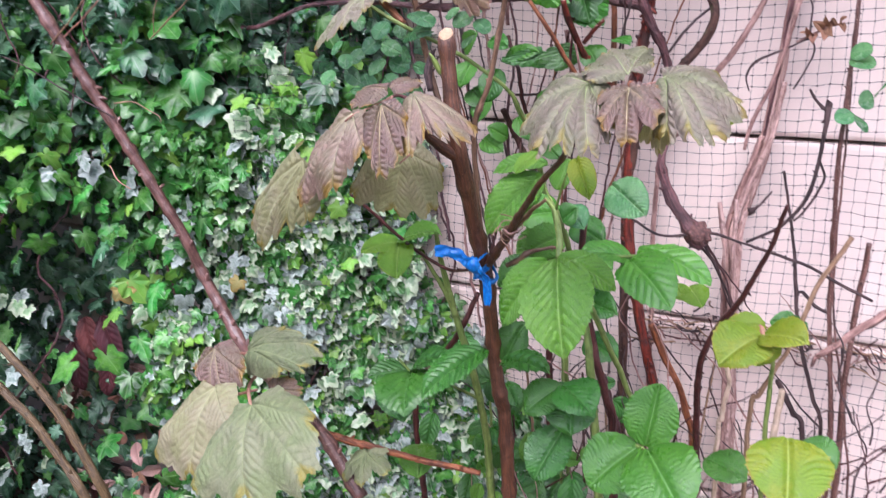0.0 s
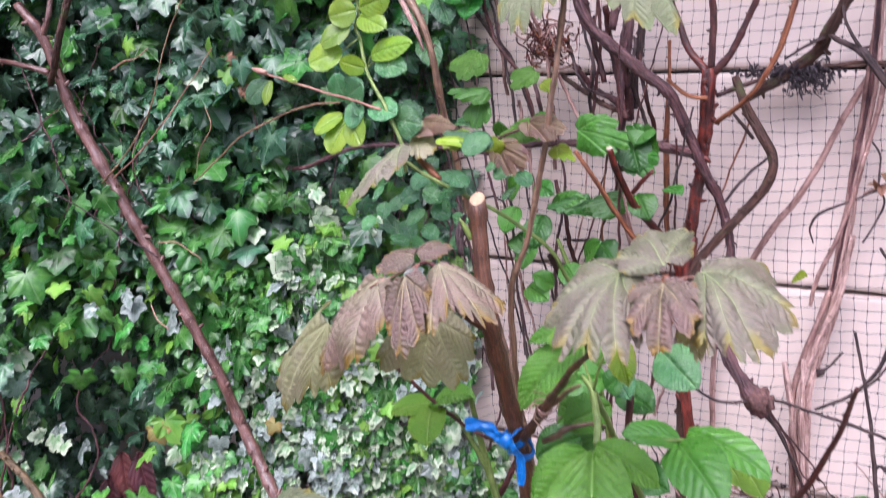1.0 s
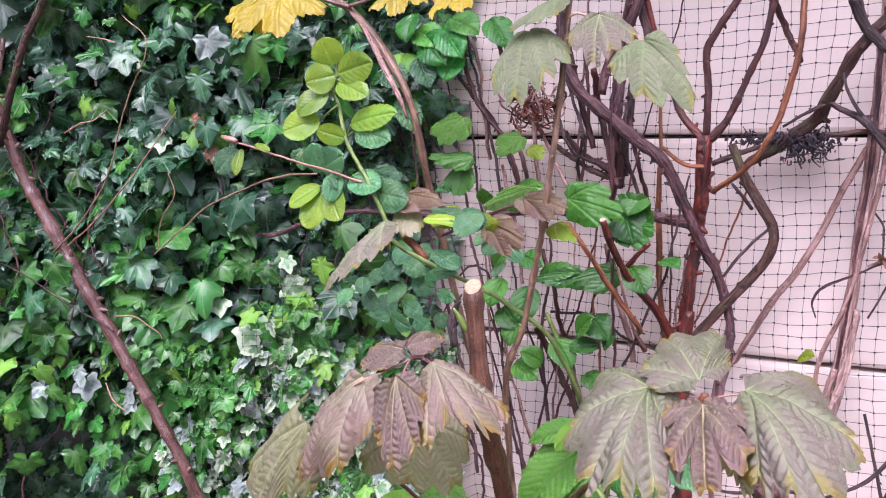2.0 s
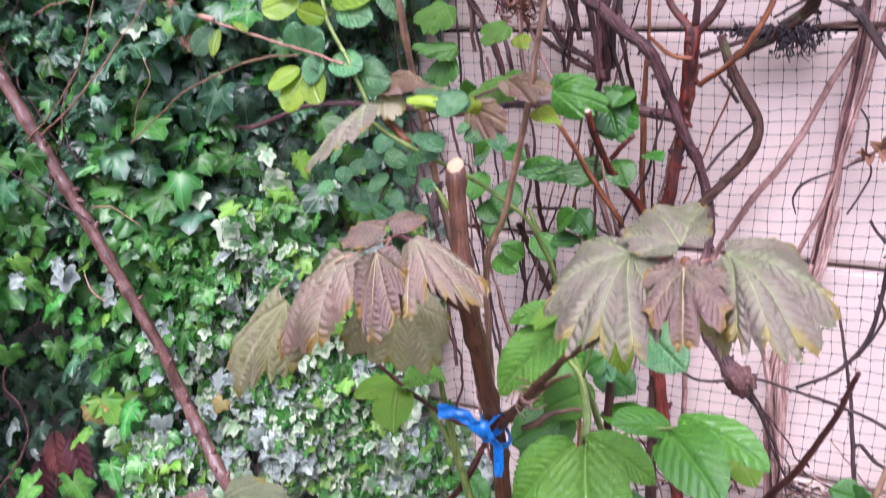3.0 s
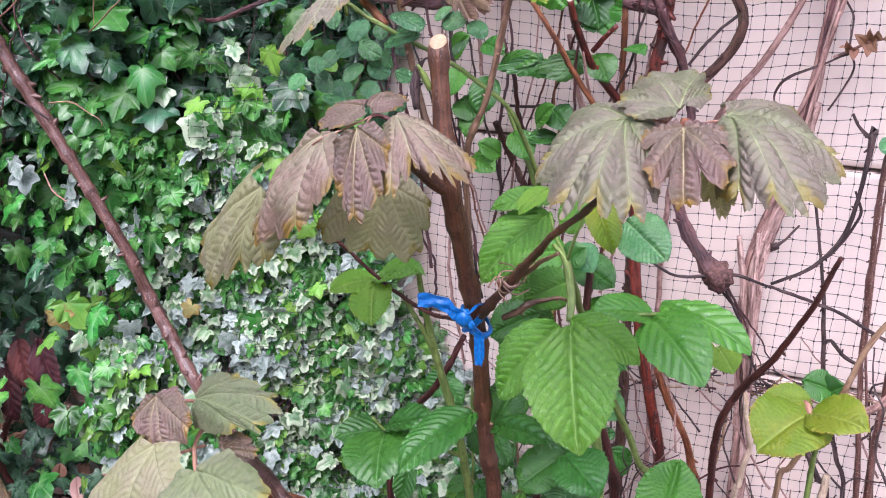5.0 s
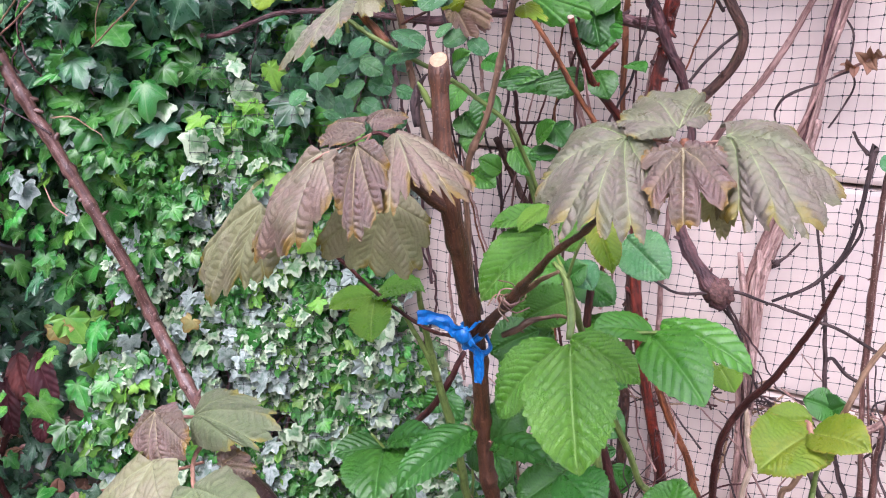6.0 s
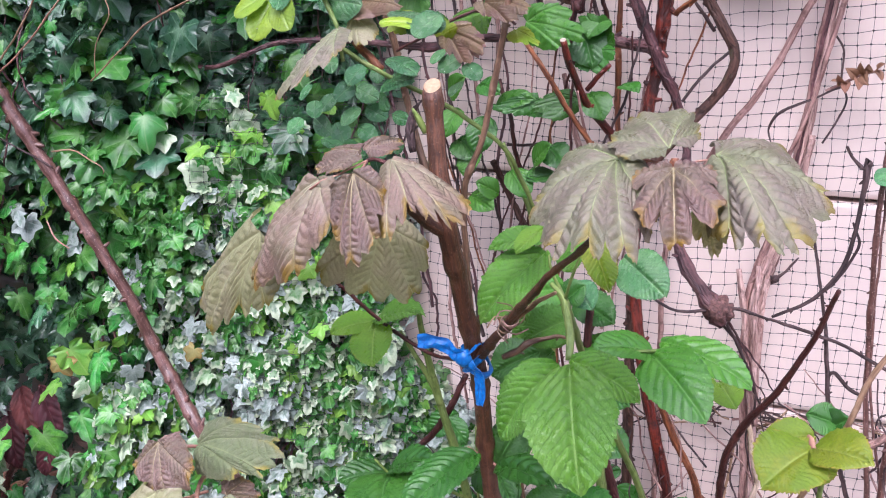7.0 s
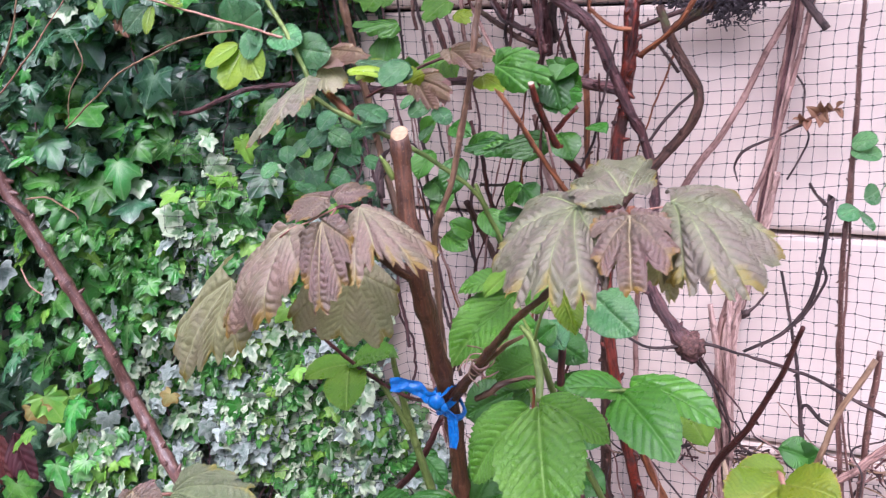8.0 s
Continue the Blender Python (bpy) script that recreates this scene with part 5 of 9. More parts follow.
shoot = thing('sycamore_shoot', (-0.0859, -0.4600, 0.0000), 'long bare reddish brown shoot slanting across the ivy', 'shoot')
stem('trunk', shoot, 'shoot_bark', [(-0.8412, -0.4000, 1.3248, 0.0082), (-0.8068, -0.3850, 1.2786, 0.0091), (-0.7923, -0.3750, 1.2324, 0.0092), (-0.7701, -0.3600, 1.1528, 0.0102), (-0.7198, -0.3450, 1.0614, 0.0112), (-0.5392, -0.3000, 0.7563, 0.0100), (-0.4961, -0.2800, 0.6478, 0.0111), (-0.4051, -0.3000, 0.5467, 0.0109), (-0.2869, -0.3800, 0.5406, 0.0106), (-0.2091, -0.4300, 0.5369, 0.0107), (-0.1480, -0.4600, 0.5258, 0.0102), (-0.0739, -0.4800, 0.4548, 0.0115)], nodes=0.06, segs=12, wander=0.0008, rough=0.12)
stem('branch', shoot, 'shoot_bark', [(-0.8040, -0.3750, 1.2164, 0.0074), (-0.8371, -0.3900, 1.2272, 0.0056), (-0.8967, -0.4000, 1.2372, 0.0047)])
stem('branch', shoot, 'shoot_bark', [(-0.8029, -0.3850, 1.2740, 0.0064), (-0.7925, -0.3800, 1.3050, 0.0055), (-0.7914, -0.3700, 1.3589, 0.0045)])
stem('twig', shoot, 'grey_bark', [(-0.6188, -0.3300, 0.9224, 0.0018), (-0.7009, -0.3600, 0.9706, 0.0014), (-0.8203, -0.3700, 1.0161, 0.0014), (-0.9544, -0.3800, 1.0150, 0.0009)])
stem('twig', shoot, 'pink_bark', [(-0.6974, -0.3450, 1.0484, 0.0016), (-0.6110, -0.3600, 1.0953, 0.0015), (-0.5414, -0.3700, 1.1456, 0.0014), (-0.4864, -0.3700, 1.2001, 0.0009), (-0.4443, -0.3700, 1.2447, 0.0009)])
stem('twig', shoot, 'tan_bark', [(-0.6122, -0.3350, 0.9466, 0.0015), (-0.5641, -0.3400, 0.9510, 0.0014), (-0.5046, -0.3500, 0.9342, 0.0009), (-0.5035, -0.3500, 0.9244, 0.0009)], spurs=0.0)
stem('twig', shoot, 'tan_bark', [(-0.5278, -0.3800, 1.3724, 0.0009), (-0.4790, -0.3850, 1.3322, 0.0009), (-0.5142, -0.3850, 1.2672, 0.0012), (-0.5383, -0.3800, 1.2264, 0.0012), (-0.5741, -0.3750, 1.1528, 0.0015), (-0.6404, -0.3650, 1.0902, 0.0015), (-0.7228, -0.3500, 1.0378, 0.0016)], spurs=0.0)
stem('twig', shoot, 'pink_bark', [(-0.6450, -0.3850, 1.2168, 0.0010), (-0.6060, -0.3900, 1.2288, 0.0011), (-0.5789, -0.3900, 1.2332, 0.0010), (-0.5531, -0.3900, 1.2466, 0.0007)])
stem('twig', shoot, 'pink_bark', [(-0.5875, -0.3900, 1.3476, 0.0007), (-0.5512, -0.3950, 1.3419, 0.0009), (-0.5259, -0.3950, 1.3347, 0.0009)])
stem('twig', shoot, 'tan_bark', [(-0.4616, -0.3700, 1.1626, 0.0009), (-0.4471, -0.3750, 1.1329, 0.0009), (-0.4716, -0.3750, 1.0980, 0.0009), (-0.4821, -0.3700, 1.0579, 0.0009)], spurs=0.0)
stem('branch', shoot, 'orange_bark', [(-0.1715, -0.4600, 0.5245, 0.0071), (-0.1268, -0.4500, 0.5188, 0.0063), (-0.0515, -0.4400, 0.5103, 0.0054), (0.0748, -0.4200, 0.4994, 0.0045)])
stem('twig', shoot, 'pink_bark', [(-0.6240, -0.3450, 0.8463, 0.0010), (-0.6046, -0.3500, 0.8249, 0.0015), (-0.5736, -0.3550, 0.8134, 0.0010)])
stem('branch', shoot, 'moss_bark', [(-0.60, -0.42, 1.44, 0.0058), (-0.637, -0.42, 1.388, 0.0060), (-0.672, -0.42, 1.345, 0.0062), (-0.701, -0.42, 1.296, 0.0063), (-0.74, -0.41, 1.23, 0.0064), (-0.79, -0.385, 1.20, 0.0055)], label='dark olive branch')
lobed_leaf(shoot, (-0.2900, -0.5050, 0.6440), ((-0.3110, -0.5250, 0.6150), (-0.2760, -0.5350, 0.5960), (-0.2470, -0.5400, 0.5900), (-0.2200, -0.5300, 0.6300)), (0.0, -0.8, 0.5), 'syc_red', arch=0.16, depth=0.17, quilt=0.030, veins=13)
lobed_leaf(shoot, (-0.2490, -0.4850, 0.6400), ((-0.1650, -0.5200, 0.6420), (-0.1310, -0.5250, 0.6520), (-0.1210, -0.5050, 0.6790), (-0.1840, -0.4850, 0.6840)), (0.1, -0.45, 0.85), 'syc_pale', arch=0.18, depth=0.18, quilt=0.011)
lobed_leaf(shoot, (-0.2450, -0.5600, 0.6180), ((-0.3350, -0.5900, 0.5150), (-0.2440, -0.6200, 0.5170), (-0.1750, -0.6100, 0.5870)), (-0.1, -0.75, 0.6), 'syc_olive', arch=0.24, depth=0.20, quilt=0.011)
lobed_leaf(shoot, (-0.1670, -0.5850, 0.6200), ((-0.2260, -0.6400, 0.5190), (-0.1240, -0.6600, 0.5400), (-0.0380, -0.6500, 0.5850), (-0.0590, -0.6100, 0.6320)), (0.05, -0.65, 0.75), 'syc_pale', arch=0.24, depth=0.18, quilt=0.011)
lobed_leaf(shoot, (-0.2000, -0.5000, 0.5940), ((-0.1520, -0.5300, 0.5990), (-0.1290, -0.5300, 0.6230), (-0.1680, -0.5000, 0.6230), (-0.2090, -0.4900, 0.6080)), (0.0, -0.6, 0.8), 'syc_red', arch=0.10, depth=0.27, quilt=0.030, veins=13)
stem('stalk', shoot, 'pink_bark', [(-0.2701, -0.4200, 0.5948, 0.0033), (-0.2654, -0.4400, 0.5901, 0.0033), (-0.2228, -0.5200, 0.6013, 0.0030), (-0.1513, -0.6000, 0.6136, 0.0028)])
stem('stalk', shoot, 'pink_bark', [(-0.2246, -0.5000, 0.5925, 0.0023), (-0.2353, -0.5400, 0.5989, 0.0023), (-0.2473, -0.5700, 0.6060, 0.0022)])
stem('stalk', shoot, 'pink_bark', [(-0.2838, -0.4000, 0.5715, 0.0030), (-0.2640, -0.4600, 0.6206, 0.0028), (-0.2918, -0.4900, 0.6302, 0.0020)])
syc_leaf(shoot, (-0.0756, -0.4600, 0.5144), (-0.0614, -0.5000, 0.4839), (0.0, -0.8, 0.5), 1.00, 0.80, 'syc_pale')

# ---- bramble canes ----

bramble = thing('bramble_cane', (0.1600, -0.4500, 0.0000), 'bright green bramble cane with big toothed leaves', 'bramble', group='bramble canes')
stem('cane', bramble, 'green_bark', [(0.1847, -0.5300, 0.9063, 0.0024), (0.1999, -0.5400, 0.8962, 0.0038), (0.2083, -0.5500, 0.8705, 0.0043), (0.2117, -0.5600, 0.8519, 0.0038)])
stem('cane', bramble, 'green_bark', [(0.1999, -0.5400, 0.8962, 0.0038), (0.2004, -0.4700, 0.8278, 0.0037), (0.2129, -0.4200, 0.7531, 0.0040), (0.2312, -0.3900, 0.6934, 0.0042), (0.2524, -0.3600, 0.6266, 0.0043), (0.2654, -0.3400, 0.5731, 0.0045), (0.2754, -0.3100, 0.2865, 0.0047), (0.2804, -0.2900, -0.02, 0.0049)])
leaflet(bramble, (0.2220, -0.6000, 0.8640), (0.2503, -0.6600, 0.7907), 0.0707, (0.05, -0.85, 0.55), 0.70, 'rasp', veins=9, teeth=22)
leaflet(bramble, (0.2060, -0.5700, 0.8507), (0.1617, -0.5800, 0.7782), 0.0507, (-0.3, -0.7, 0.6), 0.80, 'rasp')
leaflet(bramble, (0.2151, -0.5700, 0.8574), (0.2732, -0.5700, 0.8309), 0.0352, (0.3, -0.6, 0.75), 0.80, 'rasp')
leaflet(bramble, (0.1617, -0.4700, 0.9197), (0.1174, -0.5200, 0.8587), 0.0489, (-0.1, -0.9, 0.4), 0.90, 'rasp')
leaflet(bramble, (0.1571, -0.4800, 0.9141), (0.1419, -0.5200, 0.8602), 0.0356, (0.1, -0.9, 0.4), 0.60, 'rasp')
leaflet(bramble, (0.1633, -0.4600, 0.9297), (0.1143, -0.5000, 0.9204), 0.0258, (0.0, -0.6, 0.8), 0.80, 'rasp')
leaflet(bramble, (0.1687, -0.5000, 0.9483), (0.1514, -0.5300, 0.9291), 0.0219, UP, 0.50, 'rasp_young')
leaflet(bramble, (0.2214, -0.5500, 0.9536), (0.2459, -0.5800, 0.9197), 0.0270, OUT, 0.50, 'rasp_lime', quilt=0.06)
leaflet(bramble, (0.1873, -0.5000, 0.9098), (0.1972, -0.4900, 0.9425), 0.0299, UP, 0.40, 'rasp')
stem('stalk', bramble, 'green_bark', [(0.1999, -0.5400, 0.8962, 0.0019), (0.1770, -0.5000, 0.9083, 0.0015), (0.1617, -0.4700, 0.9197, 0.0016)])
stem('stalk', bramble, 'green_bark', [(0.1999, -0.5400, 0.8962, 0.0019), (0.2115, -0.5500, 0.9344, 0.0014), (0.2214, -0.5500, 0.9536, 0.0014)])
stem('stalk', bramble, 'green_bark', [(0.2152, -0.5500, 0.8364, 0.0019), (0.2322, -0.5000, 0.8383, 0.0015), (0.2691, -0.4700, 0.8397, 0.0020)])
leaflet(bramble, (0.2630, -0.4700, 0.8353), (0.3212, -0.5300, 0.8064), 0.0562, (0.05, -0.75, 0.65), 0.90, 'rasp_mid', veins=7, blunt=0.75, quilt=0.022)
leaflet(bramble, (0.2654, -0.4600, 0.8335), (0.2175, -0.5000, 0.8430), 0.0404, UP, 0.60, 'rasp_mid', veins=7, blunt=0.75, quilt=0.022)
leaflet(bramble, (0.2678, -0.4500, 0.8424), (0.3517, -0.4800, 0.8223), 0.0400, (0.3, -0.55, 0.8), 0.70, 'rasp_mid', veins=7, blunt=0.75, quilt=0.022)
leaflet(bramble, (0.3189, -0.4000, 0.7923), (0.3378, -0.4200, 0.7759), 0.0321, OUT, 0.50, 'rasp_young')
leaflet(bramble, (0.2983, -0.3800, 0.7855), (0.3159, -0.4000, 0.7737), 0.0221, OUT, 0.50, 'rasp_young')

bramble_low = thing('bramble_cane', (0.0000, -0.3000, 0.0000), 'bramble cane with deep green three-part leaves low by the sapling', 'bramble', group='bramble canes')
stem('cane', bramble_low, 'green_bark', [(-0.0250, -0.4000, 0.7894, 0.0025), (-0.0113, -0.3900, 0.7617, 0.0032), (0.0069, -0.3800, 0.7237, 0.0039), (0.0128, -0.3700, 0.6963, 0.0053), (0.0311, -0.3600, 0.6305, 0.0061), (0.0451, -0.3500, 0.5608, 0.0062), (0.0505, -0.3400, 0.5095, 0.0063), (0.0605, -0.3100, 0.2547, 0.0067), (0.0655, -0.2900, -0.02, 0.0070)])
stem('cane', bramble_low, 'green_bark', [(0.0056, -0.4200, 0.8330, 0.0030), (0.0028, -0.3900, 0.7644, 0.0045), (0.0128, -0.3700, 0.6963, 0.0053)])
leaflet(bramble_low, (-0.0448, -0.4200, 0.8052), (-0.0859, -0.4500, 0.7923), 0.0385, UP, 0.60, 'rasp_young')
leaflet(bramble_low, (-0.0408, -0.4300, 0.8074), (-0.0224, -0.4700, 0.7730), 0.0501, (0.0, -0.8, 0.6), 0.50, 'rasp_young')
leaflet(bramble_low, (-0.0434, -0.4200, 0.8067), (0.0220, -0.4400, 0.8273), 0.0427, UP, 0.60, 'rasp')
stem('stalk', bramble_low, 'tan_bark', [(-0.0249, -0.4000, 0.7861, 0.0019), (-0.0379, -0.4100, 0.7968, 0.0019), (-0.0462, -0.4200, 0.8049, 0.0019)], spurs=0.0)
stem('twig', bramble_low, 'wine_bark', [(-0.0821, -0.4800, 0.8763, 0.0018), (-0.0564, -0.4600, 0.8460, 0.0024), (-0.0258, -0.4400, 0.8109, 0.0024), (0.0232, -0.4200, 0.7780, 0.0025), (0.0839, -0.4800, 0.8019, 0.0022)])
leaflet(bramble_low, (-0.0203, -0.4400, 0.6362), (-0.0611, -0.4800, 0.6338), 0.0413, UP, 0.50, 'rasp_dark', veins=6)
leaflet(bramble_low, (-0.0137, -0.4500, 0.6412), (0.0133, -0.5200, 0.6178), 0.0820, (0.0, -0.7, 0.7), 0.70, 'rasp_dark', veins=6)
leaflet(bramble_low, (-0.0161, -0.4400, 0.6401), (0.0510, -0.4700, 0.6792), 0.0428, UP, 0.50, 'rasp_dark', veins=6)
leaflet(bramble_low, (0.0949, -0.4600, 0.6945), (0.0536, -0.5500, 0.6610), 0.0506, (-0.2, -0.7, 0.7), 0.60, 'rasp_dark')
stem('stalk', bramble_low, 'green_bark', [(0.0409, -0.3500, 0.5712, 0.0028), (0.0171, -0.4000, 0.6090, 0.0020), (-0.0048, -0.4300, 0.6182, 0.0019), (-0.0311, -0.4500, 0.6550, 0.0019)])
leaflet(bramble_low, (0.1099, -0.4400, 0.6746), (0.1338, -0.4300, 0.7268), 0.0483, (0.0, -0.8, 0.5), 0.50, 'rasp_dark')
leaflet(bramble_low, (0.1134, -0.4500, 0.6801), (0.1889, -0.5000, 0.6976), 0.0410, UP, 0.60, 'rasp_dark', veins=6)
stem('stalk', bramble_low, 'pink_bark', [(0.0761, -0.4400, 0.6882, 0.0018), (0.0928, -0.4400, 0.6809, 0.0018), (0.1099, -0.4400, 0.6746, 0.0018)])
leaflet(bramble_low, (-0.0503, -0.4000, 0.6122), (-0.0213, -0.4600, 0.5733), 0.0707, (0.0, -0.7, 0.7), 0.60, 'rasp_dark')
leaflet(bramble_low, (-0.0367, -0.3800, 0.4974), (-0.0182, -0.4200, 0.4691), 0.0566, OUT, 0.50, 'rasp')

# Many leaves here take the darker green, their shade put into the colour.
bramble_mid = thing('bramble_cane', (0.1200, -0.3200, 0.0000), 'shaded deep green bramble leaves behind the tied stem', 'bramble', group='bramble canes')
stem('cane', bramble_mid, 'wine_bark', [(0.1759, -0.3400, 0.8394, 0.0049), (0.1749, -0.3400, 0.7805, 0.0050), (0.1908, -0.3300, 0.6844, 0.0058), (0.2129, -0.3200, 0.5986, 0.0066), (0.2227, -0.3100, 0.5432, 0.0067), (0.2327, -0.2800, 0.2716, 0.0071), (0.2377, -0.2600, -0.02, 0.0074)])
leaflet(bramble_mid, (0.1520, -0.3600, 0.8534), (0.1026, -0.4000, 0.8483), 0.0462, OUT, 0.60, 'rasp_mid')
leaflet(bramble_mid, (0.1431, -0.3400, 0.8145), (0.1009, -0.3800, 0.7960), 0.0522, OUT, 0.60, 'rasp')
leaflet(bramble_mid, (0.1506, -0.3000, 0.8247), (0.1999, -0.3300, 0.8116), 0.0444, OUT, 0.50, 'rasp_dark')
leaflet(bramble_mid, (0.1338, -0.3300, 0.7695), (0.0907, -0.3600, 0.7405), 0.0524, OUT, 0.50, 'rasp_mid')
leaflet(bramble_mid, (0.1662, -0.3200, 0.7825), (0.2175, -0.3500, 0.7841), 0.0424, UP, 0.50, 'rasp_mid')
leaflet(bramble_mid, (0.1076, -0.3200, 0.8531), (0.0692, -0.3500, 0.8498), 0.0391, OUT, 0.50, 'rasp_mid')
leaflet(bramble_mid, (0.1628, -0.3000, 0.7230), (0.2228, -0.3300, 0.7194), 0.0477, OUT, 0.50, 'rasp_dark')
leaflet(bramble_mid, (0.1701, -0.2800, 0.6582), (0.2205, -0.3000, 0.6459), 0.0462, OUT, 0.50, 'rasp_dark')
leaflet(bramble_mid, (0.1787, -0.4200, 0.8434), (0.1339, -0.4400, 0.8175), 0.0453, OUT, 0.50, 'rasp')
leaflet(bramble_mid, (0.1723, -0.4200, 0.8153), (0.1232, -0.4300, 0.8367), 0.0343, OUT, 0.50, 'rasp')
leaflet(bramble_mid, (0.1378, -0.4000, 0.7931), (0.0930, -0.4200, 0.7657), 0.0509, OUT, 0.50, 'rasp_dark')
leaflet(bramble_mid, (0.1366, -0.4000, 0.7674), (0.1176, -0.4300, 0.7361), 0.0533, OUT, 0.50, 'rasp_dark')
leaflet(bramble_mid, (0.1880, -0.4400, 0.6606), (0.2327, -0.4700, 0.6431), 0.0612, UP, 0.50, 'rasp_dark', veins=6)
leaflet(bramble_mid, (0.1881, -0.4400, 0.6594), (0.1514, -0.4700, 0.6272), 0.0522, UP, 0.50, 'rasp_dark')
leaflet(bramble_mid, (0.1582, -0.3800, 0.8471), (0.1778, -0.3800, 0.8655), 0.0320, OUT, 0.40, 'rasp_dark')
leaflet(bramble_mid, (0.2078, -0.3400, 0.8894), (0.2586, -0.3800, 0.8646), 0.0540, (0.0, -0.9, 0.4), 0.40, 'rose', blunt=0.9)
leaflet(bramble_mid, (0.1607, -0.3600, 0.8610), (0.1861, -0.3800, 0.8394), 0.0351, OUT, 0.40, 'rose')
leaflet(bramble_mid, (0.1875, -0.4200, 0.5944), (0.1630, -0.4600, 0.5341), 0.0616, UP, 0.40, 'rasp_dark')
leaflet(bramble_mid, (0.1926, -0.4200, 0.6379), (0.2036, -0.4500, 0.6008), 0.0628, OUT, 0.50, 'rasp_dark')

bramble_front = thing('bramble_cane', (0.3000, -0.3800, 0.0000), 'broad mid-green bramble leaves low in front of the wall', 'bramble', group='bramble canes')
stem('cane', bramble_front, 'green_bark', [(0.2047, -0.4200, 0.7435, 0.0040), (0.2152, -0.4200, 0.6799, 0.0061), (0.2248, -0.4200, 0.5991, 0.0063), (0.2359, -0.4200, 0.5078, 0.0064), (0.2459, -0.3900, 0.2539, 0.0067), (0.2509, -0.3700, -0.02, 0.0070)])
leaflet(bramble_front, (0.2969, -0.4600, 0.6096), (0.3485, -0.5200, 0.5758), 0.0910, (0.05, -0.75, 0.65), 0.60, 'rasp_mid', veins=8, blunt=0.75)
leaflet(bramble_front, (0.2865, -0.4500, 0.6072), (0.2395, -0.4900, 0.5616), 0.0775, (-0.1, -0.7, 0.7), 0.60, 'rasp_mid', blunt=0.75)
leaflet(bramble_front, (0.2930, -0.4500, 0.6073), (0.3004, -0.4300, 0.6791), 0.0641, (0.05, -0.85, 0.5), 0.40, 'rasp_mid', blunt=0.75)
leaflet(bramble_front, (0.3565, -0.4000, 0.5830), (0.4041, -0.4200, 0.5761), 0.0520, UP, 0.40, 'rasp_dark')
stem('stalk', bramble_front, 'green_bark', [(0.2252, -0.4200, 0.5916, 0.0028), (0.2561, -0.4400, 0.6047, 0.0027), (0.2929, -0.4550, 0.6061, 0.0020)])

bramble_lime = thing('bramble_cane', (0.4200, -0.4000, 0.0000), 'young lime green bramble shoot beside the netted wall', 'bramble', group='bramble canes')
stem('cane', bramble_lime, 'green_bark', [(0.4169, -0.4400, 0.7591, 0.0020), (0.4180, -0.4300, 0.7290, 0.0026), (0.4176, -0.4200, 0.6883, 0.0032), (0.4177, -0.4200, 0.6641, 0.0032), (0.4277, -0.3900, 0.3321, 0.0034), (0.4327, -0.3700, -0.02, 0.0035)])
leaflet(bramble_lime, (0.4060, -0.4600, 0.7690), (0.3690, -0.5000, 0.7430), 0.066, (-0.2, -0.7, 0.7), 0.80, 'rasp_lime', quilt=0.042, veins=9)
leaflet(bramble_lime, (0.4060, -0.4600, 0.7690), (0.4060, -0.4800, 0.7420), 0.040, OUT, 0.60, 'rasp_lime', quilt=0.042, veins=9)
leaflet(bramble_lime, (0.4060, -0.4600, 0.7690), (0.4490, -0.4900, 0.7780), 0.050, (0.2, -0.6, 0.8), 0.70, 'rasp_lime', quilt=0.042, veins=9)
leaflet(bramble_lime, (0.4070, -0.4400, 0.7720), (0.3630, -0.4500, 0.7540), 0.034, UP, 1.30, 'rasp_lime', quilt=0.05)
stem('stalk', bramble_lime, 'pink_bark', [(0.4080, -0.4620, 0.7640, 0.0022), (0.4060, -0.4600, 0.7690, 0.0034), (0.4040, -0.4500, 0.7710, 0.0036), (0.4010, -0.4450, 0.7730, 0.0024)], spurs=0.0)
leaflet(bramble_lime, (0.4430, -0.4700, 0.6634), (0.4508, -0.5300, 0.6128), 0.0848, (0.1, -0.75, 0.65), 0.70, 'rasp_lime')
leaflet(bramble_lime, (0.4570, -0.4400, 0.6489), (0.4925, -0.4600, 0.6343), 0.0414, UP, 0.50, 'rasp_dark')
leaflet(bramble_lime, (0.4364, -0.2500, 0.7073), (0.4031, -0.2600, 0.7176), 0.0375, OUT, 0.40, 'rasp_dark')
leaflet(bramble_lime, (0.4286, -0.2500, 0.7021), (0.4457, -0.2600, 0.7205), 0.0369, OUT, 0.40, 'rasp_dark')
stem('stalk', bramble_lime, 'straw', [(0.4308, -0.4300, 0.6991, 0.0037), (0.4288, -0.4300, 0.6648, 0.0043), (0.4264, -0.4200, 0.6248, 0.0051)], spurs=0.0)

# ---- climbing rose ----

rose = thing('climbing_rose', (-0.0500, -0.3200, 0.0000), 'climbing rose shoot with round wet leaflets before the ivy', 'rose')
stem('cane', rose, 'cane_bark', [(-0.2285, -0.3300, 1.3815, 0.0050), (-0.1884, -0.3400, 1.3621, 0.0054), (-0.1420, -0.3500, 1.3198, 0.0058), (-0.1050, -0.3600, 1.2721, 0.0057), (-0.0859, -0.3600, 1.2270, 0.0052), (-0.0757, -0.3500, 1.1628, 0.0047), (-0.0651, -0.3300, 1.0898, 0.0048), (-0.0577, -0.3000, 1.0051, 0.0050), (0.0243, -0.3000, 0.7501, 0.0044), (0.0368, -0.2800, 0.6272, 0.0046), (0.0514, -0.2600, 0.4638, 0.0049)], wander=0.0006, rough=0.08, nodes=0.12)
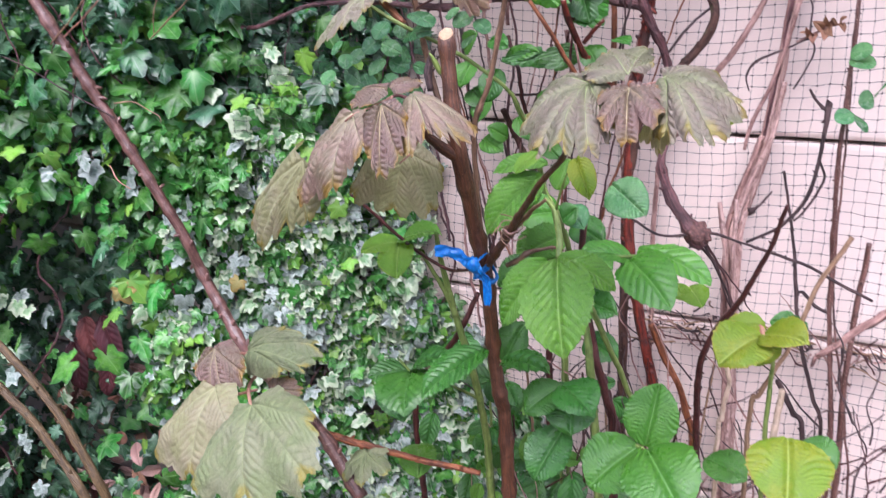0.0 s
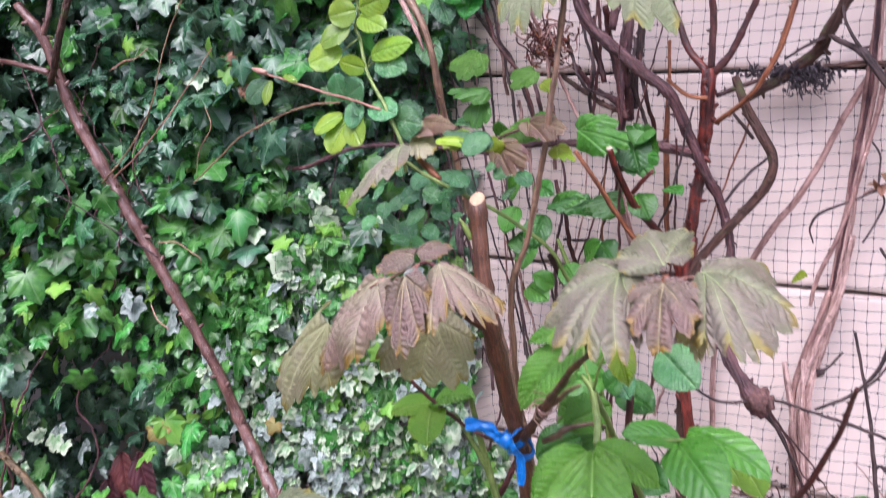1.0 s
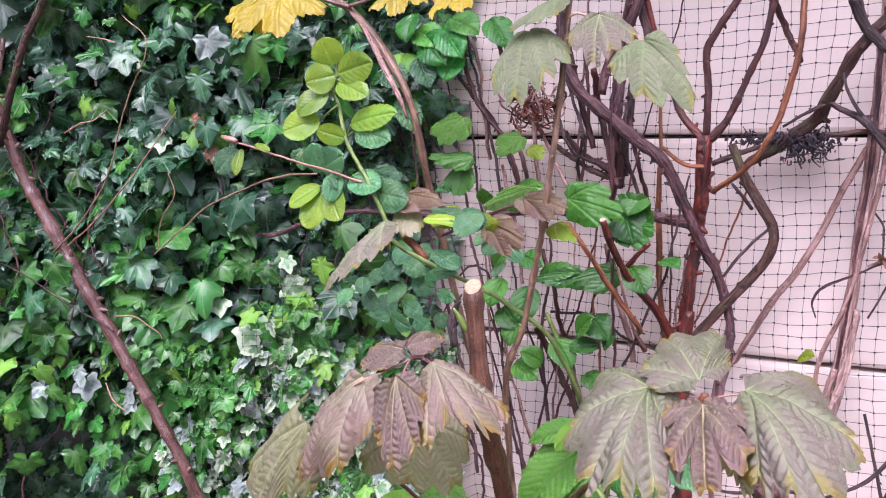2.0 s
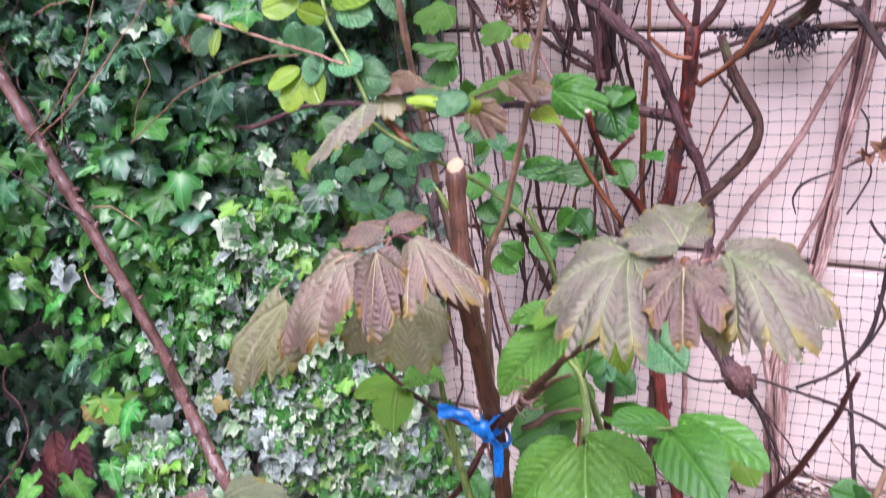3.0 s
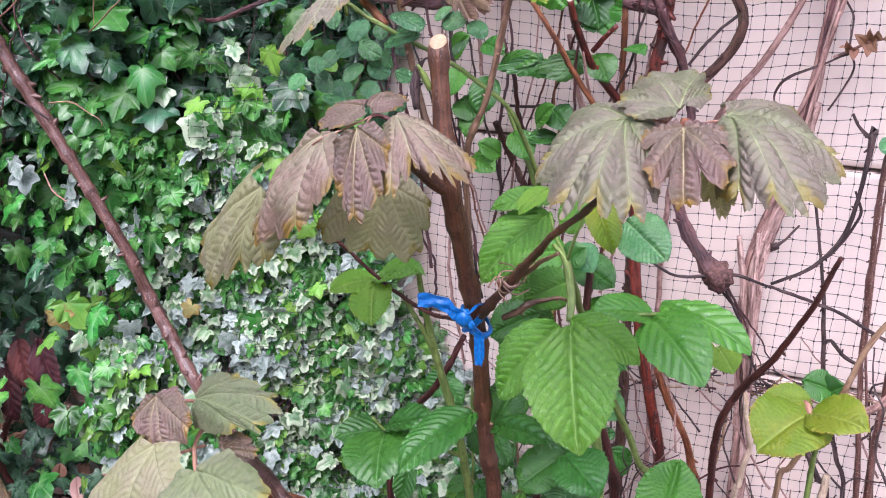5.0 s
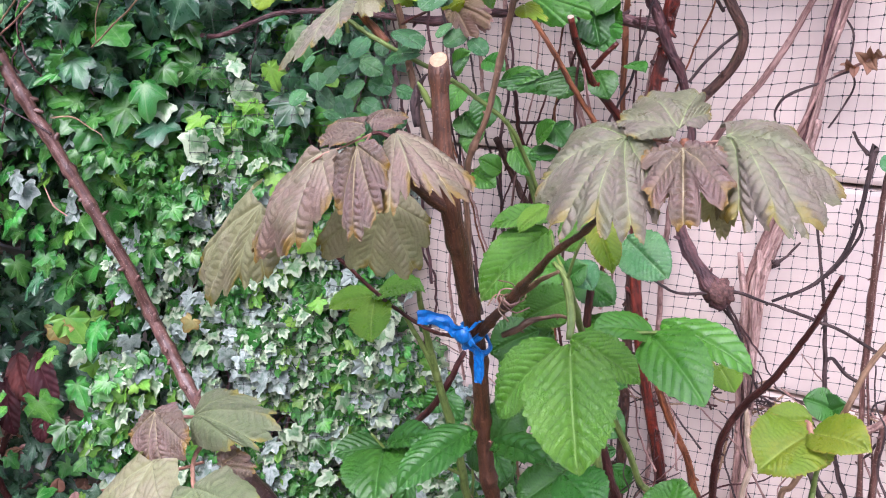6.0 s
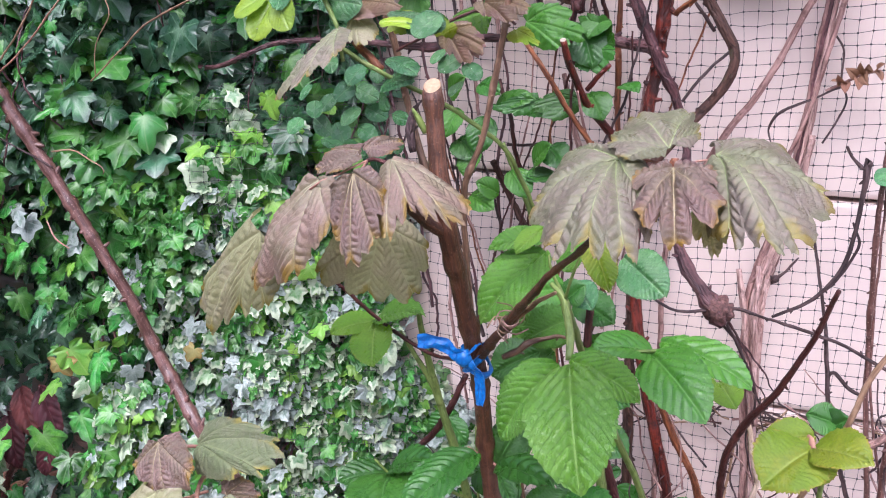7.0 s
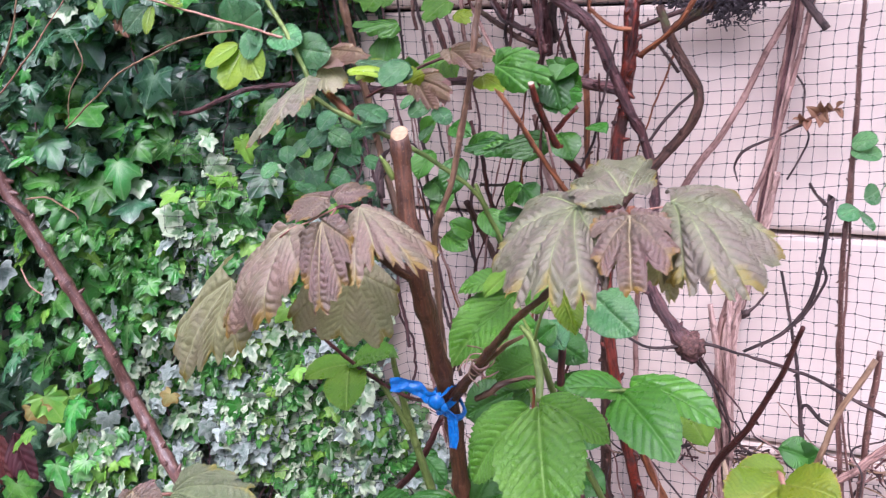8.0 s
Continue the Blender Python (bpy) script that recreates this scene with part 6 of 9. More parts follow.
stem('cane', rose, 'dry_bark', [(-0.1851, -0.3450, 1.3591, 0.0020), (-0.1617, -0.3500, 1.3371, 0.0033), (-0.1318, -0.3600, 1.2954, 0.0039), (-0.1027, -0.3700, 1.2552, 0.0035), (-0.0913, -0.3700, 1.2296, 0.0019)], label='pale dead rose cane', spurs=0.0, wander=0.0006)
stem('bud', rose, 'pink_bark', [(-0.2630, -0.4600, 1.2015, 0.0030), (-0.2740, -0.4610, 1.2045, 0.0042), (-0.2840, -0.4620, 1.2070, 0.0016)], label='pinkish red shoot tip')
stem('stalk', rose, 'green_bark', [(-0.1521, -0.4250, 1.2888, 0.0019), (-0.1490, -0.4250, 1.2703, 0.0019), (-0.1570, -0.4200, 1.2556, 0.0019), (-0.1509, -0.4200, 1.2430, 0.0025), (-0.1350, -0.4300, 1.2053, 0.0025), (-0.1062, -0.4400, 1.1687, 0.0030), (-0.0918, -0.4400, 1.1449, 0.0030), (-0.0774, -0.4400, 1.1152, 0.0030), (-0.0715, -0.4400, 1.0852, 0.0024)])
stem('cane', rose, 'green_bark', [(-0.0971, -0.4400, 1.1056, 0.0023), (-0.0708, -0.4400, 1.0972, 0.0028), (-0.0384, -0.4400, 1.0807, 0.0028), (0.0058, -0.4200, 1.0571, 0.0028), (0.0383, -0.4000, 1.0372, 0.0029), (0.0787, -0.3700, 1.0009, 0.0029), (0.0896, -0.3400, 0.9659, 0.0031), (0.0964, -0.3000, 0.9166, 0.0032), (0.0848, -0.2400, 0.8632, 0.0035), (0.0535, -0.1500, 0.7933, 0.0038), (0.0275, -0.0800, 0.7206, 0.0041)])
stem('stalk', rose, 'pink_bark', [(-0.2787, -0.4600, 1.2030, 0.0015), (-0.2445, -0.4500, 1.1938, 0.0015), (-0.1889, -0.4500, 1.1797, 0.0016), (-0.1618, -0.4400, 1.1715, 0.0017), (-0.1062, -0.4400, 1.1578, 0.0018)])
stem('stalk', rose, 'tan_bark', [(-0.5013, -0.3600, 1.0489, 0.0014), (-0.4281, -0.3800, 1.0889, 0.0014), (-0.3598, -0.4000, 1.1233, 0.0014), (-0.2788, -0.4200, 1.1490, 0.0014), (-0.2123, -0.4300, 1.1637, 0.0014), (-0.1656, -0.4400, 1.1658, 0.0014)], spurs=0.0)
stem('bud', rose, 'orange_bark', [(-0.0650, -0.4300, 1.1042, 0.0023), (-0.0505, -0.4300, 1.0939, 0.0051), (-0.0322, -0.4300, 1.0783, 0.0045)], label='orange red shoot bud')
rose_leaf(rose, (-0.1501, -0.4300, 1.2851), (-0.1558, -0.4450, 1.3124), 0.0366, (0.2, -0.95, 0.25), 0.30, 'rose_lime')
stem('stalk', rose, 'green_bark', [(-0.1521, -0.4250, 1.2888, 0.0012), (-0.1478, -0.4300, 1.2877, 0.0012), (-0.1501, -0.4300, 1.2851, 0.0010)])
rose_leaf(rose, (-0.1441, -0.4300, 1.2757), (-0.0909, -0.4450, 1.2840), 0.0367, (0.2, -0.95, 0.25), 0.30, 'rose_lime')
stem('stalk', rose, 'green_bark', [(-0.1490, -0.4250, 1.2703, 0.0012), (-0.1433, -0.4300, 1.2739, 0.0012), (-0.1441, -0.4300, 1.2757, 0.0010)])
rose_leaf(rose, (-0.1485, -0.4300, 1.2741), (-0.1770, -0.4450, 1.2662), 0.0347, (0.2, -0.95, 0.25), 0.30, 'rose_lime')
stem('stalk', rose, 'green_bark', [(-0.1490, -0.4250, 1.2703, 0.0012), (-0.1456, -0.4300, 1.2731, 0.0012), (-0.1485, -0.4300, 1.2741, 0.0010)])
rose_leaf(rose, (-0.1441, -0.4300, 1.2666), (-0.0977, -0.4450, 1.2491), 0.0298, (0.2, -0.95, 0.25), 0.30, 'rose_lime')
stem('stalk', rose, 'green_bark', [(-0.1490, -0.4250, 1.2703, 0.0012), (-0.1433, -0.4300, 1.2693, 0.0012), (-0.1441, -0.4300, 1.2666, 0.0010)])
rose_leaf(rose, (-0.1576, -0.4300, 1.2578), (-0.1886, -0.4450, 1.2327), 0.0313, (0.2, -0.95, 0.25), 0.30, 'rose_lime')
stem('stalk', rose, 'green_bark', [(-0.1535, -0.4250, 1.2551, 0.0013), (-0.1523, -0.4300, 1.2574, 0.0012), (-0.1576, -0.4300, 1.2578, 0.0010)])
rose_leaf(rose, (-0.1690, -0.4300, 1.2271), (-0.2082, -0.4450, 1.2123), 0.0367, (0.2, -0.95, 0.25), 0.30, 'rose_lime')
stem('stalk', rose, 'green_bark', [(-0.1475, -0.4250, 1.2426, 0.0012), (-0.1549, -0.4300, 1.2359, 0.0012), (-0.1690, -0.4300, 1.2271, 0.0010)])
rose_leaf(rose, (-0.1276, -0.4300, 1.2206), (-0.0615, -0.4450, 1.2309), 0.0294, (0.2, -0.95, 0.25), 0.30, 'rose_lime')
stem('stalk', rose, 'green_bark', [(-0.1384, -0.4250, 1.2054, 0.0012), (-0.1298, -0.4300, 1.2141, 0.0012), (-0.1276, -0.4300, 1.2206, 0.0010)])
rose_leaf(rose, (-0.1203, -0.4300, 1.2144), (-0.0695, -0.4450, 1.2017), 0.0325, (0.2, -0.95, 0.25), 0.30, 'rose')
stem('stalk', rose, 'green_bark', [(-0.1384, -0.4250, 1.2054, 0.0012), (-0.1261, -0.4300, 1.2111, 0.0012), (-0.1203, -0.4300, 1.2144, 0.0010)])
rose_leaf(rose, (-0.1350, -0.4300, 1.2053), (-0.1619, -0.4450, 1.2139), 0.0247, (0.2, -0.95, 0.25), 0.30, 'rose_lime')
rose_leaf(rose, (-0.1667, -0.4300, 1.1708), (-0.1284, -0.4450, 1.1866), 0.0378, (0.2, -0.95, 0.25), 0.30, 'rose')
rose_leaf(rose, (-0.1636, -0.4300, 1.1677), (-0.1695, -0.4450, 1.1986), 0.0336, (0.2, -0.95, 0.25), 0.30, 'rose')
stem('stalk', rose, 'green_bark', [(-0.1726, -0.4250, 1.1714, 0.0013), (-0.1648, -0.4300, 1.1709, 0.0013), (-0.1636, -0.4300, 1.1677, 0.0010)])
rose_leaf(rose, (-0.1690, -0.4300, 1.1519), (-0.2009, -0.4450, 1.1291), 0.0318, (0.2, -0.95, 0.25), 0.30, 'rose_lime')
stem('stalk', rose, 'green_bark', [(-0.1611, -0.4250, 1.1520, 0.0013), (-0.1617, -0.4300, 1.1533, 0.0013), (-0.1690, -0.4300, 1.1519, 0.0010)])
rose_leaf(rose, (-0.1637, -0.4300, 1.1457), (-0.1775, -0.4450, 1.1047), 0.0353, (0.2, -0.95, 0.25), 0.30, 'rose_lime')
stem('stalk', rose, 'green_bark', [(-0.1611, -0.4250, 1.1520, 0.0013), (-0.1591, -0.4300, 1.1502, 0.0013), (-0.1637, -0.4300, 1.1457, 0.0010)])
rose_leaf(rose, (-0.1575, -0.4300, 1.1490), (-0.1319, -0.4450, 1.1161), 0.0345, (0.2, -0.95, 0.25), 0.30, 'rose_lime')
stem('stalk', rose, 'green_bark', [(-0.1611, -0.4250, 1.1520, 0.0013), (-0.1560, -0.4300, 1.1519, 0.0013), (-0.1575, -0.4300, 1.1490, 0.0010)])
rose_leaf(rose, (-0.1386, -0.4300, 1.1557), (-0.1469, -0.4450, 1.1619), 0.0222, (0.2, -0.95, 0.25), 0.30, 'rose')
stem('stalk', rose, 'green_bark', [(-0.1611, -0.4250, 1.1520, 0.0013), (-0.1465, -0.4300, 1.1552, 0.0013), (-0.1386, -0.4300, 1.1557, 0.0010)])
rose_leaf(rose, (-0.1274, -0.4300, 1.1622), (-0.0816, -0.4450, 1.1513), 0.0335, (0.2, -0.95, 0.25), 0.30, 'rose')
stem('stalk', rose, 'green_bark', [(-0.1160, -0.4250, 1.1686, 0.0012), (-0.1186, -0.4300, 1.1667, 0.0012), (-0.1274, -0.4300, 1.1622, 0.0010)])
rose_leaf(rose, (-0.0981, -0.4300, 1.1475), (-0.0469, -0.4450, 1.1404), 0.0377, (0.2, -0.95, 0.25), 0.30, 'rose')
stem('stalk', rose, 'green_bark', [(-0.1160, -0.4250, 1.1686, 0.0012), (-0.1040, -0.4300, 1.1593, 0.0012), (-0.0981, -0.4300, 1.1475, 0.0010)])
rose_leaf(rose, (-0.1461, -0.4300, 1.1680), (-0.1469, -0.4450, 1.1359), 0.0248, (0.2, -0.95, 0.25), 0.30, 'rose')
stem('stalk', rose, 'green_bark', [(-0.1611, -0.4250, 1.1520, 0.0013), (-0.1503, -0.4300, 1.1614, 0.0013), (-0.1461, -0.4300, 1.1680, 0.0010)])
rose_leaf(rose, (-0.2710, -0.4500, 1.1930), (-0.2945, -0.4600, 1.1655), 0.0287, OUT, 0.30, 'rose')
rose_leaf(rose, (-0.2651, -0.4500, 1.1931), (-0.2651, -0.4600, 1.1628), 0.0167, OUT, 0.30, 'rose_lime')
rose_leaf(rose, (-0.2444, -0.4500, 1.1983), (-0.2161, -0.4600, 1.1905), 0.0100, OUT, 0.30, 'rose_lime')
rose_leaf(rose, (-0.1153, -0.3187, 1.0791), (-0.1282, -0.3337, 1.0559), 0.0271, (-0.06, -0.85, 0.4), 0.30, 'rose')
rose_leaf(rose, (-0.1258, -0.3227, 1.0574), (-0.1426, -0.3377, 1.0381), 0.0252, (-0.06, -0.85, 0.4), 0.30, 'rose')
rose_leaf(rose, (-0.1689, -0.2420, 1.0481), (-0.1285, -0.2570, 1.0350), 0.0258, (0.16, -0.85, 0.4), 0.30, 'rose')
rose_leaf(rose, (-0.1824, -0.2710, 1.0399), (-0.1943, -0.2860, 1.0192), 0.0248, (-0.13, -0.85, 0.4), 0.30, 'rose')
rose_leaf(rose, (-0.1203, -0.3183, 1.0293), (-0.1373, -0.3333, 1.0084), 0.0265, (-0.17, -0.85, 0.4), 0.30, 'rose')
rose_leaf(rose, (-0.1574, -0.2388, 1.0235), (-0.1181, -0.2538, 1.0120), 0.0248, (0.18, -0.85, 0.4), 0.30, 'rose')
rose_leaf(rose, (-0.1901, -0.3087, 1.0134), (-0.1565, -0.3237, 0.9971), 0.0249, (-0.11, -0.85, 0.4), 0.30, 'rose')
rose_leaf(rose, (-0.1955, -0.2495, 1.0025), (-0.1735, -0.2645, 0.9778), 0.0287, (0.21, -0.85, 0.4), 0.30, 'rose')
rose_leaf(rose, (-0.1217, -0.3205, 1.0069), (-0.0880, -0.3355, 0.9956), 0.0219, (0.06, -0.85, 0.4), 0.30, 'rose')
rose_leaf(rose, (-0.1179, -0.2743, 1.0439), (-0.0970, -0.2893, 1.0259), 0.0216, (-0.19, -0.85, 0.4), 0.30, 'rose')
rose_leaf(rose, (-0.1820, -0.3202, 1.0355), (-0.1738, -0.3352, 1.0155), 0.0214, (0.26, -0.85, 0.4), 0.30, 'rose')
rose_leaf(rose, (-0.2023, -0.2698, 0.9834), (-0.1674, -0.2848, 0.9715), 0.0226, (-0.12, -0.85, 0.4), 0.30, 'rose')
rose_leaf(rose, (-0.1732, -0.2670, 0.9783), (-0.1343, -0.2820, 0.9672), 0.0247, (0.23, -0.85, 0.4), 0.30, 'rose')
rose_leaf(rose, (-0.1332, -0.2741, 0.9786), (-0.1025, -0.2891, 0.9673), 0.0209, (-0.05, -0.85, 0.4), 0.30, 'rose')
rose_leaf(rose, (-0.0940, -0.2826, 0.9915), (-0.0790, -0.2976, 0.9750), 0.0195, (-0.20, -0.85, 0.4), 0.30, 'rose')
rose_leaf(rose, (-0.2384, -0.2406, 1.0501), (-0.2432, -0.2556, 1.0290), 0.0234, (-0.27, -0.85, 0.4), 0.30, 'rose')
rose_leaf(rose, (-0.2066, -0.2611, 1.0617), (-0.2236, -0.2761, 1.0491), 0.0205, (-0.13, -0.85, 0.4), 0.30, 'rose')
rose_leaf(rose, (-0.1196, -0.2782, 1.0777), (-0.1081, -0.2932, 1.0576), 0.0215, (-0.09, -0.85, 0.4), 0.30, 'rose')
rose_leaf(rose, (-0.0830, -0.3085, 1.0222), (-0.0515, -0.3235, 1.0168), 0.0176, (-0.05, -0.85, 0.4), 0.30, 'rose')
rose_leaf(rose, (-0.2395, -0.2604, 1.0064), (-0.2513, -0.2754, 0.9875), 0.0234, (-0.13, -0.85, 0.4), 0.30, 'rose')
rose_leaf(rose, (-0.1460, -0.2478, 1.0954), (-0.1462, -0.2628, 1.0767), 0.0200, (-0.11, -0.85, 0.4), 0.30, 'rose')
rose_leaf(rose, (-0.2162, -0.2305, 1.0873), (-0.2017, -0.2455, 1.0657), 0.0231, (-0.24, -0.85, 0.4), 0.30, 'rose')
rose_leaf(rose, (0.0009, -0.3000, 1.0900), (-0.0204, -0.3150, 1.0744), 0.0243, (-0.16, -0.85, 0.4), 0.30, 'rose')
rose_leaf(rose, (0.0055, -0.3000, 1.0828), (0.0303, -0.3150, 1.0662), 0.0219, (0.07, -0.85, 0.4), 0.30, 'rose')
rose_leaf(rose, (0.0027, -0.3000, 1.0636), (-0.0055, -0.3150, 1.0464), 0.0203, (-0.10, -0.85, 0.4), 0.30, 'rose')
rose_leaf(rose, (-0.0183, -0.3000, 1.0989), (-0.0296, -0.3150, 1.0827), 0.0203, (-0.02, -0.85, 0.4), 0.30, 'rose')
rose_leaf(rose, (0.0142, -0.3000, 1.1007), (-0.0007, -0.3150, 1.0896), 0.0180, (0.12, -0.85, 0.4), 0.30, 'rose')
rose_leaf(rose, (-0.0141, -0.4500, 1.1330), (0.0405, -0.4700, 1.1193), 0.0253, UP, 0.30, 'rose')
rose_leaf(rose, (0.0314, -0.4700, 1.1189), (-0.0085, -0.4800, 1.1232), 0.0201, UP, 0.50, 'rose_lime')
rose_leaf(rose, (0.0494, -0.4700, 1.1306), (0.0323, -0.4900, 1.1108), 0.0281, (0.0, -0.7, 0.7), 0.30, 'rose')
rose_leaf(rose, (-0.0095, -0.4600, 1.0899), (0.0316, -0.4800, 1.0764), 0.0250, UP, 0.30, 'rose')
lobed_leaf(rose, (-0.0680, -0.4550, 1.1180), ((-0.1140, -0.5000, 1.0510), (-0.0800, -0.5000, 1.0730), (-0.0530, -0.4900, 1.0910)), (-0.2, -0.8, 0.5), 'syc', arch=0.14, depth=0.22, quilt=0.011)
lobed_leaf(rose, (0.0730, -0.4200, 1.1440), ((0.1100, -0.4300, 1.1490), (0.1290, -0.4500, 1.1370), (0.1090, -0.4500, 1.1240), (0.0890, -0.4500, 1.1300)), (0.05, -0.7, 0.7), 'purple', arch=0.14, depth=0.3, quilt=0.03, rings=36)
lobed_leaf(rose, (0.0310, -0.4100, 1.1170), ((0.0360, -0.4300, 1.1000), (0.0610, -0.4400, 1.0870), (0.0820, -0.4400, 1.1030), (0.0610, -0.4200, 1.1230)), (0, -0.8, 0.5), 'purple', arch=0.12, depth=0.4, quilt=0.03, rings=36)
lobed_leaf(rose, (-0.0610, -0.4200, 1.1450), ((-0.0870, -0.4300, 1.1370), (-0.0700, -0.4400, 1.1260), (0.0020, -0.4500, 1.1380), (-0.0280, -0.4300, 1.1480)), (0, -0.6, 0.8), 'purple', arch=0.1, depth=0.2, quilt=0.02, rings=36)
lobed_leaf(rose, (-0.0680, -0.4200, 1.1300), ((-0.0690, -0.4400, 1.1100), (-0.0470, -0.4500, 1.1020), (-0.0330, -0.4400, 1.1110)), (0, -0.8, 0.5), 'syc_olive', arch=0.1, depth=0.26, quilt=0.011, rings=36)
lobed_leaf(rose, (0.0080, -0.4300, 1.1300), ((-0.0040, -0.4400, 1.1350), (-0.0170, -0.4600, 1.1240), (-0.0040, -0.4600, 1.1150)), (0, -0.6, 0.8), 'rasp_lime', arch=0.14, depth=0.2, quilt=0.012, rings=30)
lobed_leaf(rose, (0.1030, -0.4100, 1.1190), ((0.1210, -0.4200, 1.1180), (0.1370, -0.4400, 1.1060), (0.1170, -0.4400, 1.1070)), (0.1, -0.7, 0.7), 'rasp_lime', arch=0.1, depth=0.3, quilt=0.012, rings=30)
lobed_leaf(rose, (0.0300, -0.4200, 1.1130), ((0.0210, -0.4300, 1.1220), (0.0290, -0.4200, 1.1290), (0.0500, -0.4300, 1.1210)), (0, -0.7, 0.7), 'rasp_lime', arch=0.1, depth=0.3, quilt=0.012, rings=30)
lobed_leaf(rose, (0.0400, -0.4000, 1.1120), ((0.0740, -0.4200, 1.1090), (0.0750, -0.4300, 1.0930), (0.0570, -0.4300, 1.0950)), (0, -0.8, 0.5), 'dead_pink', arch=0.1, depth=0.3, quilt=0.012, rings=30)
rose_leaf(rose, (0.0060, -0.4500, 1.1220), (0.0540, -0.4700, 1.1200), 0.0300, (0.1, -0.9, 0.4), 0.30, 'rose')
rose_leaf(rose, (-0.0310, -0.4300, 1.0640), (0.0180, -0.4600, 1.0710), 0.0340, (0.1, -0.8, 0.6), 0.30, 'rose')
stem('stalk', rose, 'wine_bark', [(-0.0510, -0.3600, 1.0959, 0.0019), (0.0169, -0.4000, 1.1202, 0.0018), (0.0616, -0.4000, 1.1397, 0.0018)])
stem('stalk', rose, 'wine_bark', [(0.0554, -0.4000, 1.1366, 0.0018), (0.0835, -0.4000, 1.1347, 0.0017), (0.0991, -0.4000, 1.1238, 0.0017)])

# ---- tall rod with the upper leaves ----

rodding = thing('sycamore_shoot', (0.1000, -0.4000, 0.0000), 'thin straight shoot with pale and yellowing upper leaves', 'shoot')
stem('trunk', rodding, 'cane_bark', [(0.1239, -0.4400, 1.3457, 0.0035), (0.1181, -0.4400, 1.2630, 0.0035), (0.1115, -0.4400, 1.1994, 0.0035), (0.1021, -0.4400, 1.1232, 0.0036), (0.0800, -0.4300, 1.0192, 0.0037), (0.0570, -0.4200, 0.9469, 0.0039), (0.0659, -0.4000, 0.7828, 0.0035), (0.0746, -0.3800, 0.6788, 0.0036), (0.0869, -0.3600, 0.5317, 0.0039)], nodes=0.09)
lobed_leaf(rodding, (0.0830, -0.4400, 1.3060), ((0.0570, -0.4700, 1.2570), (0.0890, -0.4850, 1.2350), (0.1160, -0.4800, 1.2600), (0.1330, -0.4600, 1.2800)), (0.0, -0.7, 0.7), 'syc_pale', arch=0.22, depth=0.36, quilt=0.011)
lobed_leaf(rodding, (0.1520, -0.4400, 1.3170), ((0.1290, -0.4600, 1.2930), (0.1600, -0.4750, 1.2670), (0.1750, -0.4750, 1.2790), (0.1920, -0.4600, 1.2920)), (0.0, -0.75, 0.6), 'syc', arch=0.20, depth=0.36, quilt=0.023)
lobed_leaf(rodding, (0.1990, -0.4600, 1.2880), ((0.1740, -0.4800, 1.2630), (0.2100, -0.5000, 1.2360), (0.2550, -0.5000, 1.2290), (0.2340, -0.4800, 1.2710)), (0.1, -0.75, 0.6), 'syc_pale', arch=0.22, depth=0.36, quilt=0.011)
lobed_leaf(rodding, (0.1120, -0.4400, 1.3350), ((0.0710, -0.4600, 1.3060), (0.1030, -0.4700, 1.3090), (0.1190, -0.4700, 1.3130)), (0.0, -0.7, 0.7), 'syc_pale', arch=0.12, depth=0.36, quilt=0.011)
stem('stalk', rodding, 'pink_bark', [(0.1221, -0.4400, 1.3149, 0.0016), (0.1302, -0.4400, 1.3195, 0.0016), (0.1494, -0.4400, 1.3132, 0.0016), (0.1765, -0.4500, 1.3025, 0.0015), (0.2001, -0.4600, 1.2851, 0.0015)])
stem('stalk', rodding, 'pink_bark', [(0.1201, -0.4400, 1.2891, 0.0016), (0.1057, -0.4400, 1.3002, 0.0016), (0.0885, -0.4400, 1.3001, 0.0016)])

yellowing = thing('sycamore_shoot', (-0.3000, -0.3600, 0.0000), 'thin shoot with yellow sycamore leaves before the ivy', 'shoot')
stem('stem', yellowing, 'shoot_bark', [(-0.2827, -0.3600, 1.4138, 0.0028), (-0.2402, -0.3600, 1.3835, 0.0027), (-0.1817, -0.3500, 1.3626, 0.0034)])
syc_leaf(yellowing, (-0.2664, -0.3700, 1.3837), (-0.2514, -0.4000, 1.3238), OUT, 1.20, 0.60, 'syc_yellow', rings=44, veins=7)
syc_leaf(yellowing, (-0.2966, -0.3700, 1.3826), (-0.3183, -0.4000, 1.3273), OUT, 0.80, 0.70, 'syc_yellow', rings=44, veins=7)
syc_leaf(yellowing, (-0.1179, -0.3400, 1.3811), (-0.1073, -0.3700, 1.3435), OUT, 1.10, 0.60, 'syc_yellow', rings=44, veins=7)
syc_leaf(yellowing, (-0.0443, -0.3400, 1.3722), (-0.0219, -0.3700, 1.3422), OUT, 1.10, 0.60, 'syc_yellow', rings=44, veins=7)
stem('stalk', yellowing, 'shoot_bark', [(-0.1817, -0.3500, 1.3646, 0.0027), (-0.1179, -0.3400, 1.3779, 0.0020), (-0.0443, -0.3400, 1.3710, 0.0019)])

# ---- woody vine on the wall ----

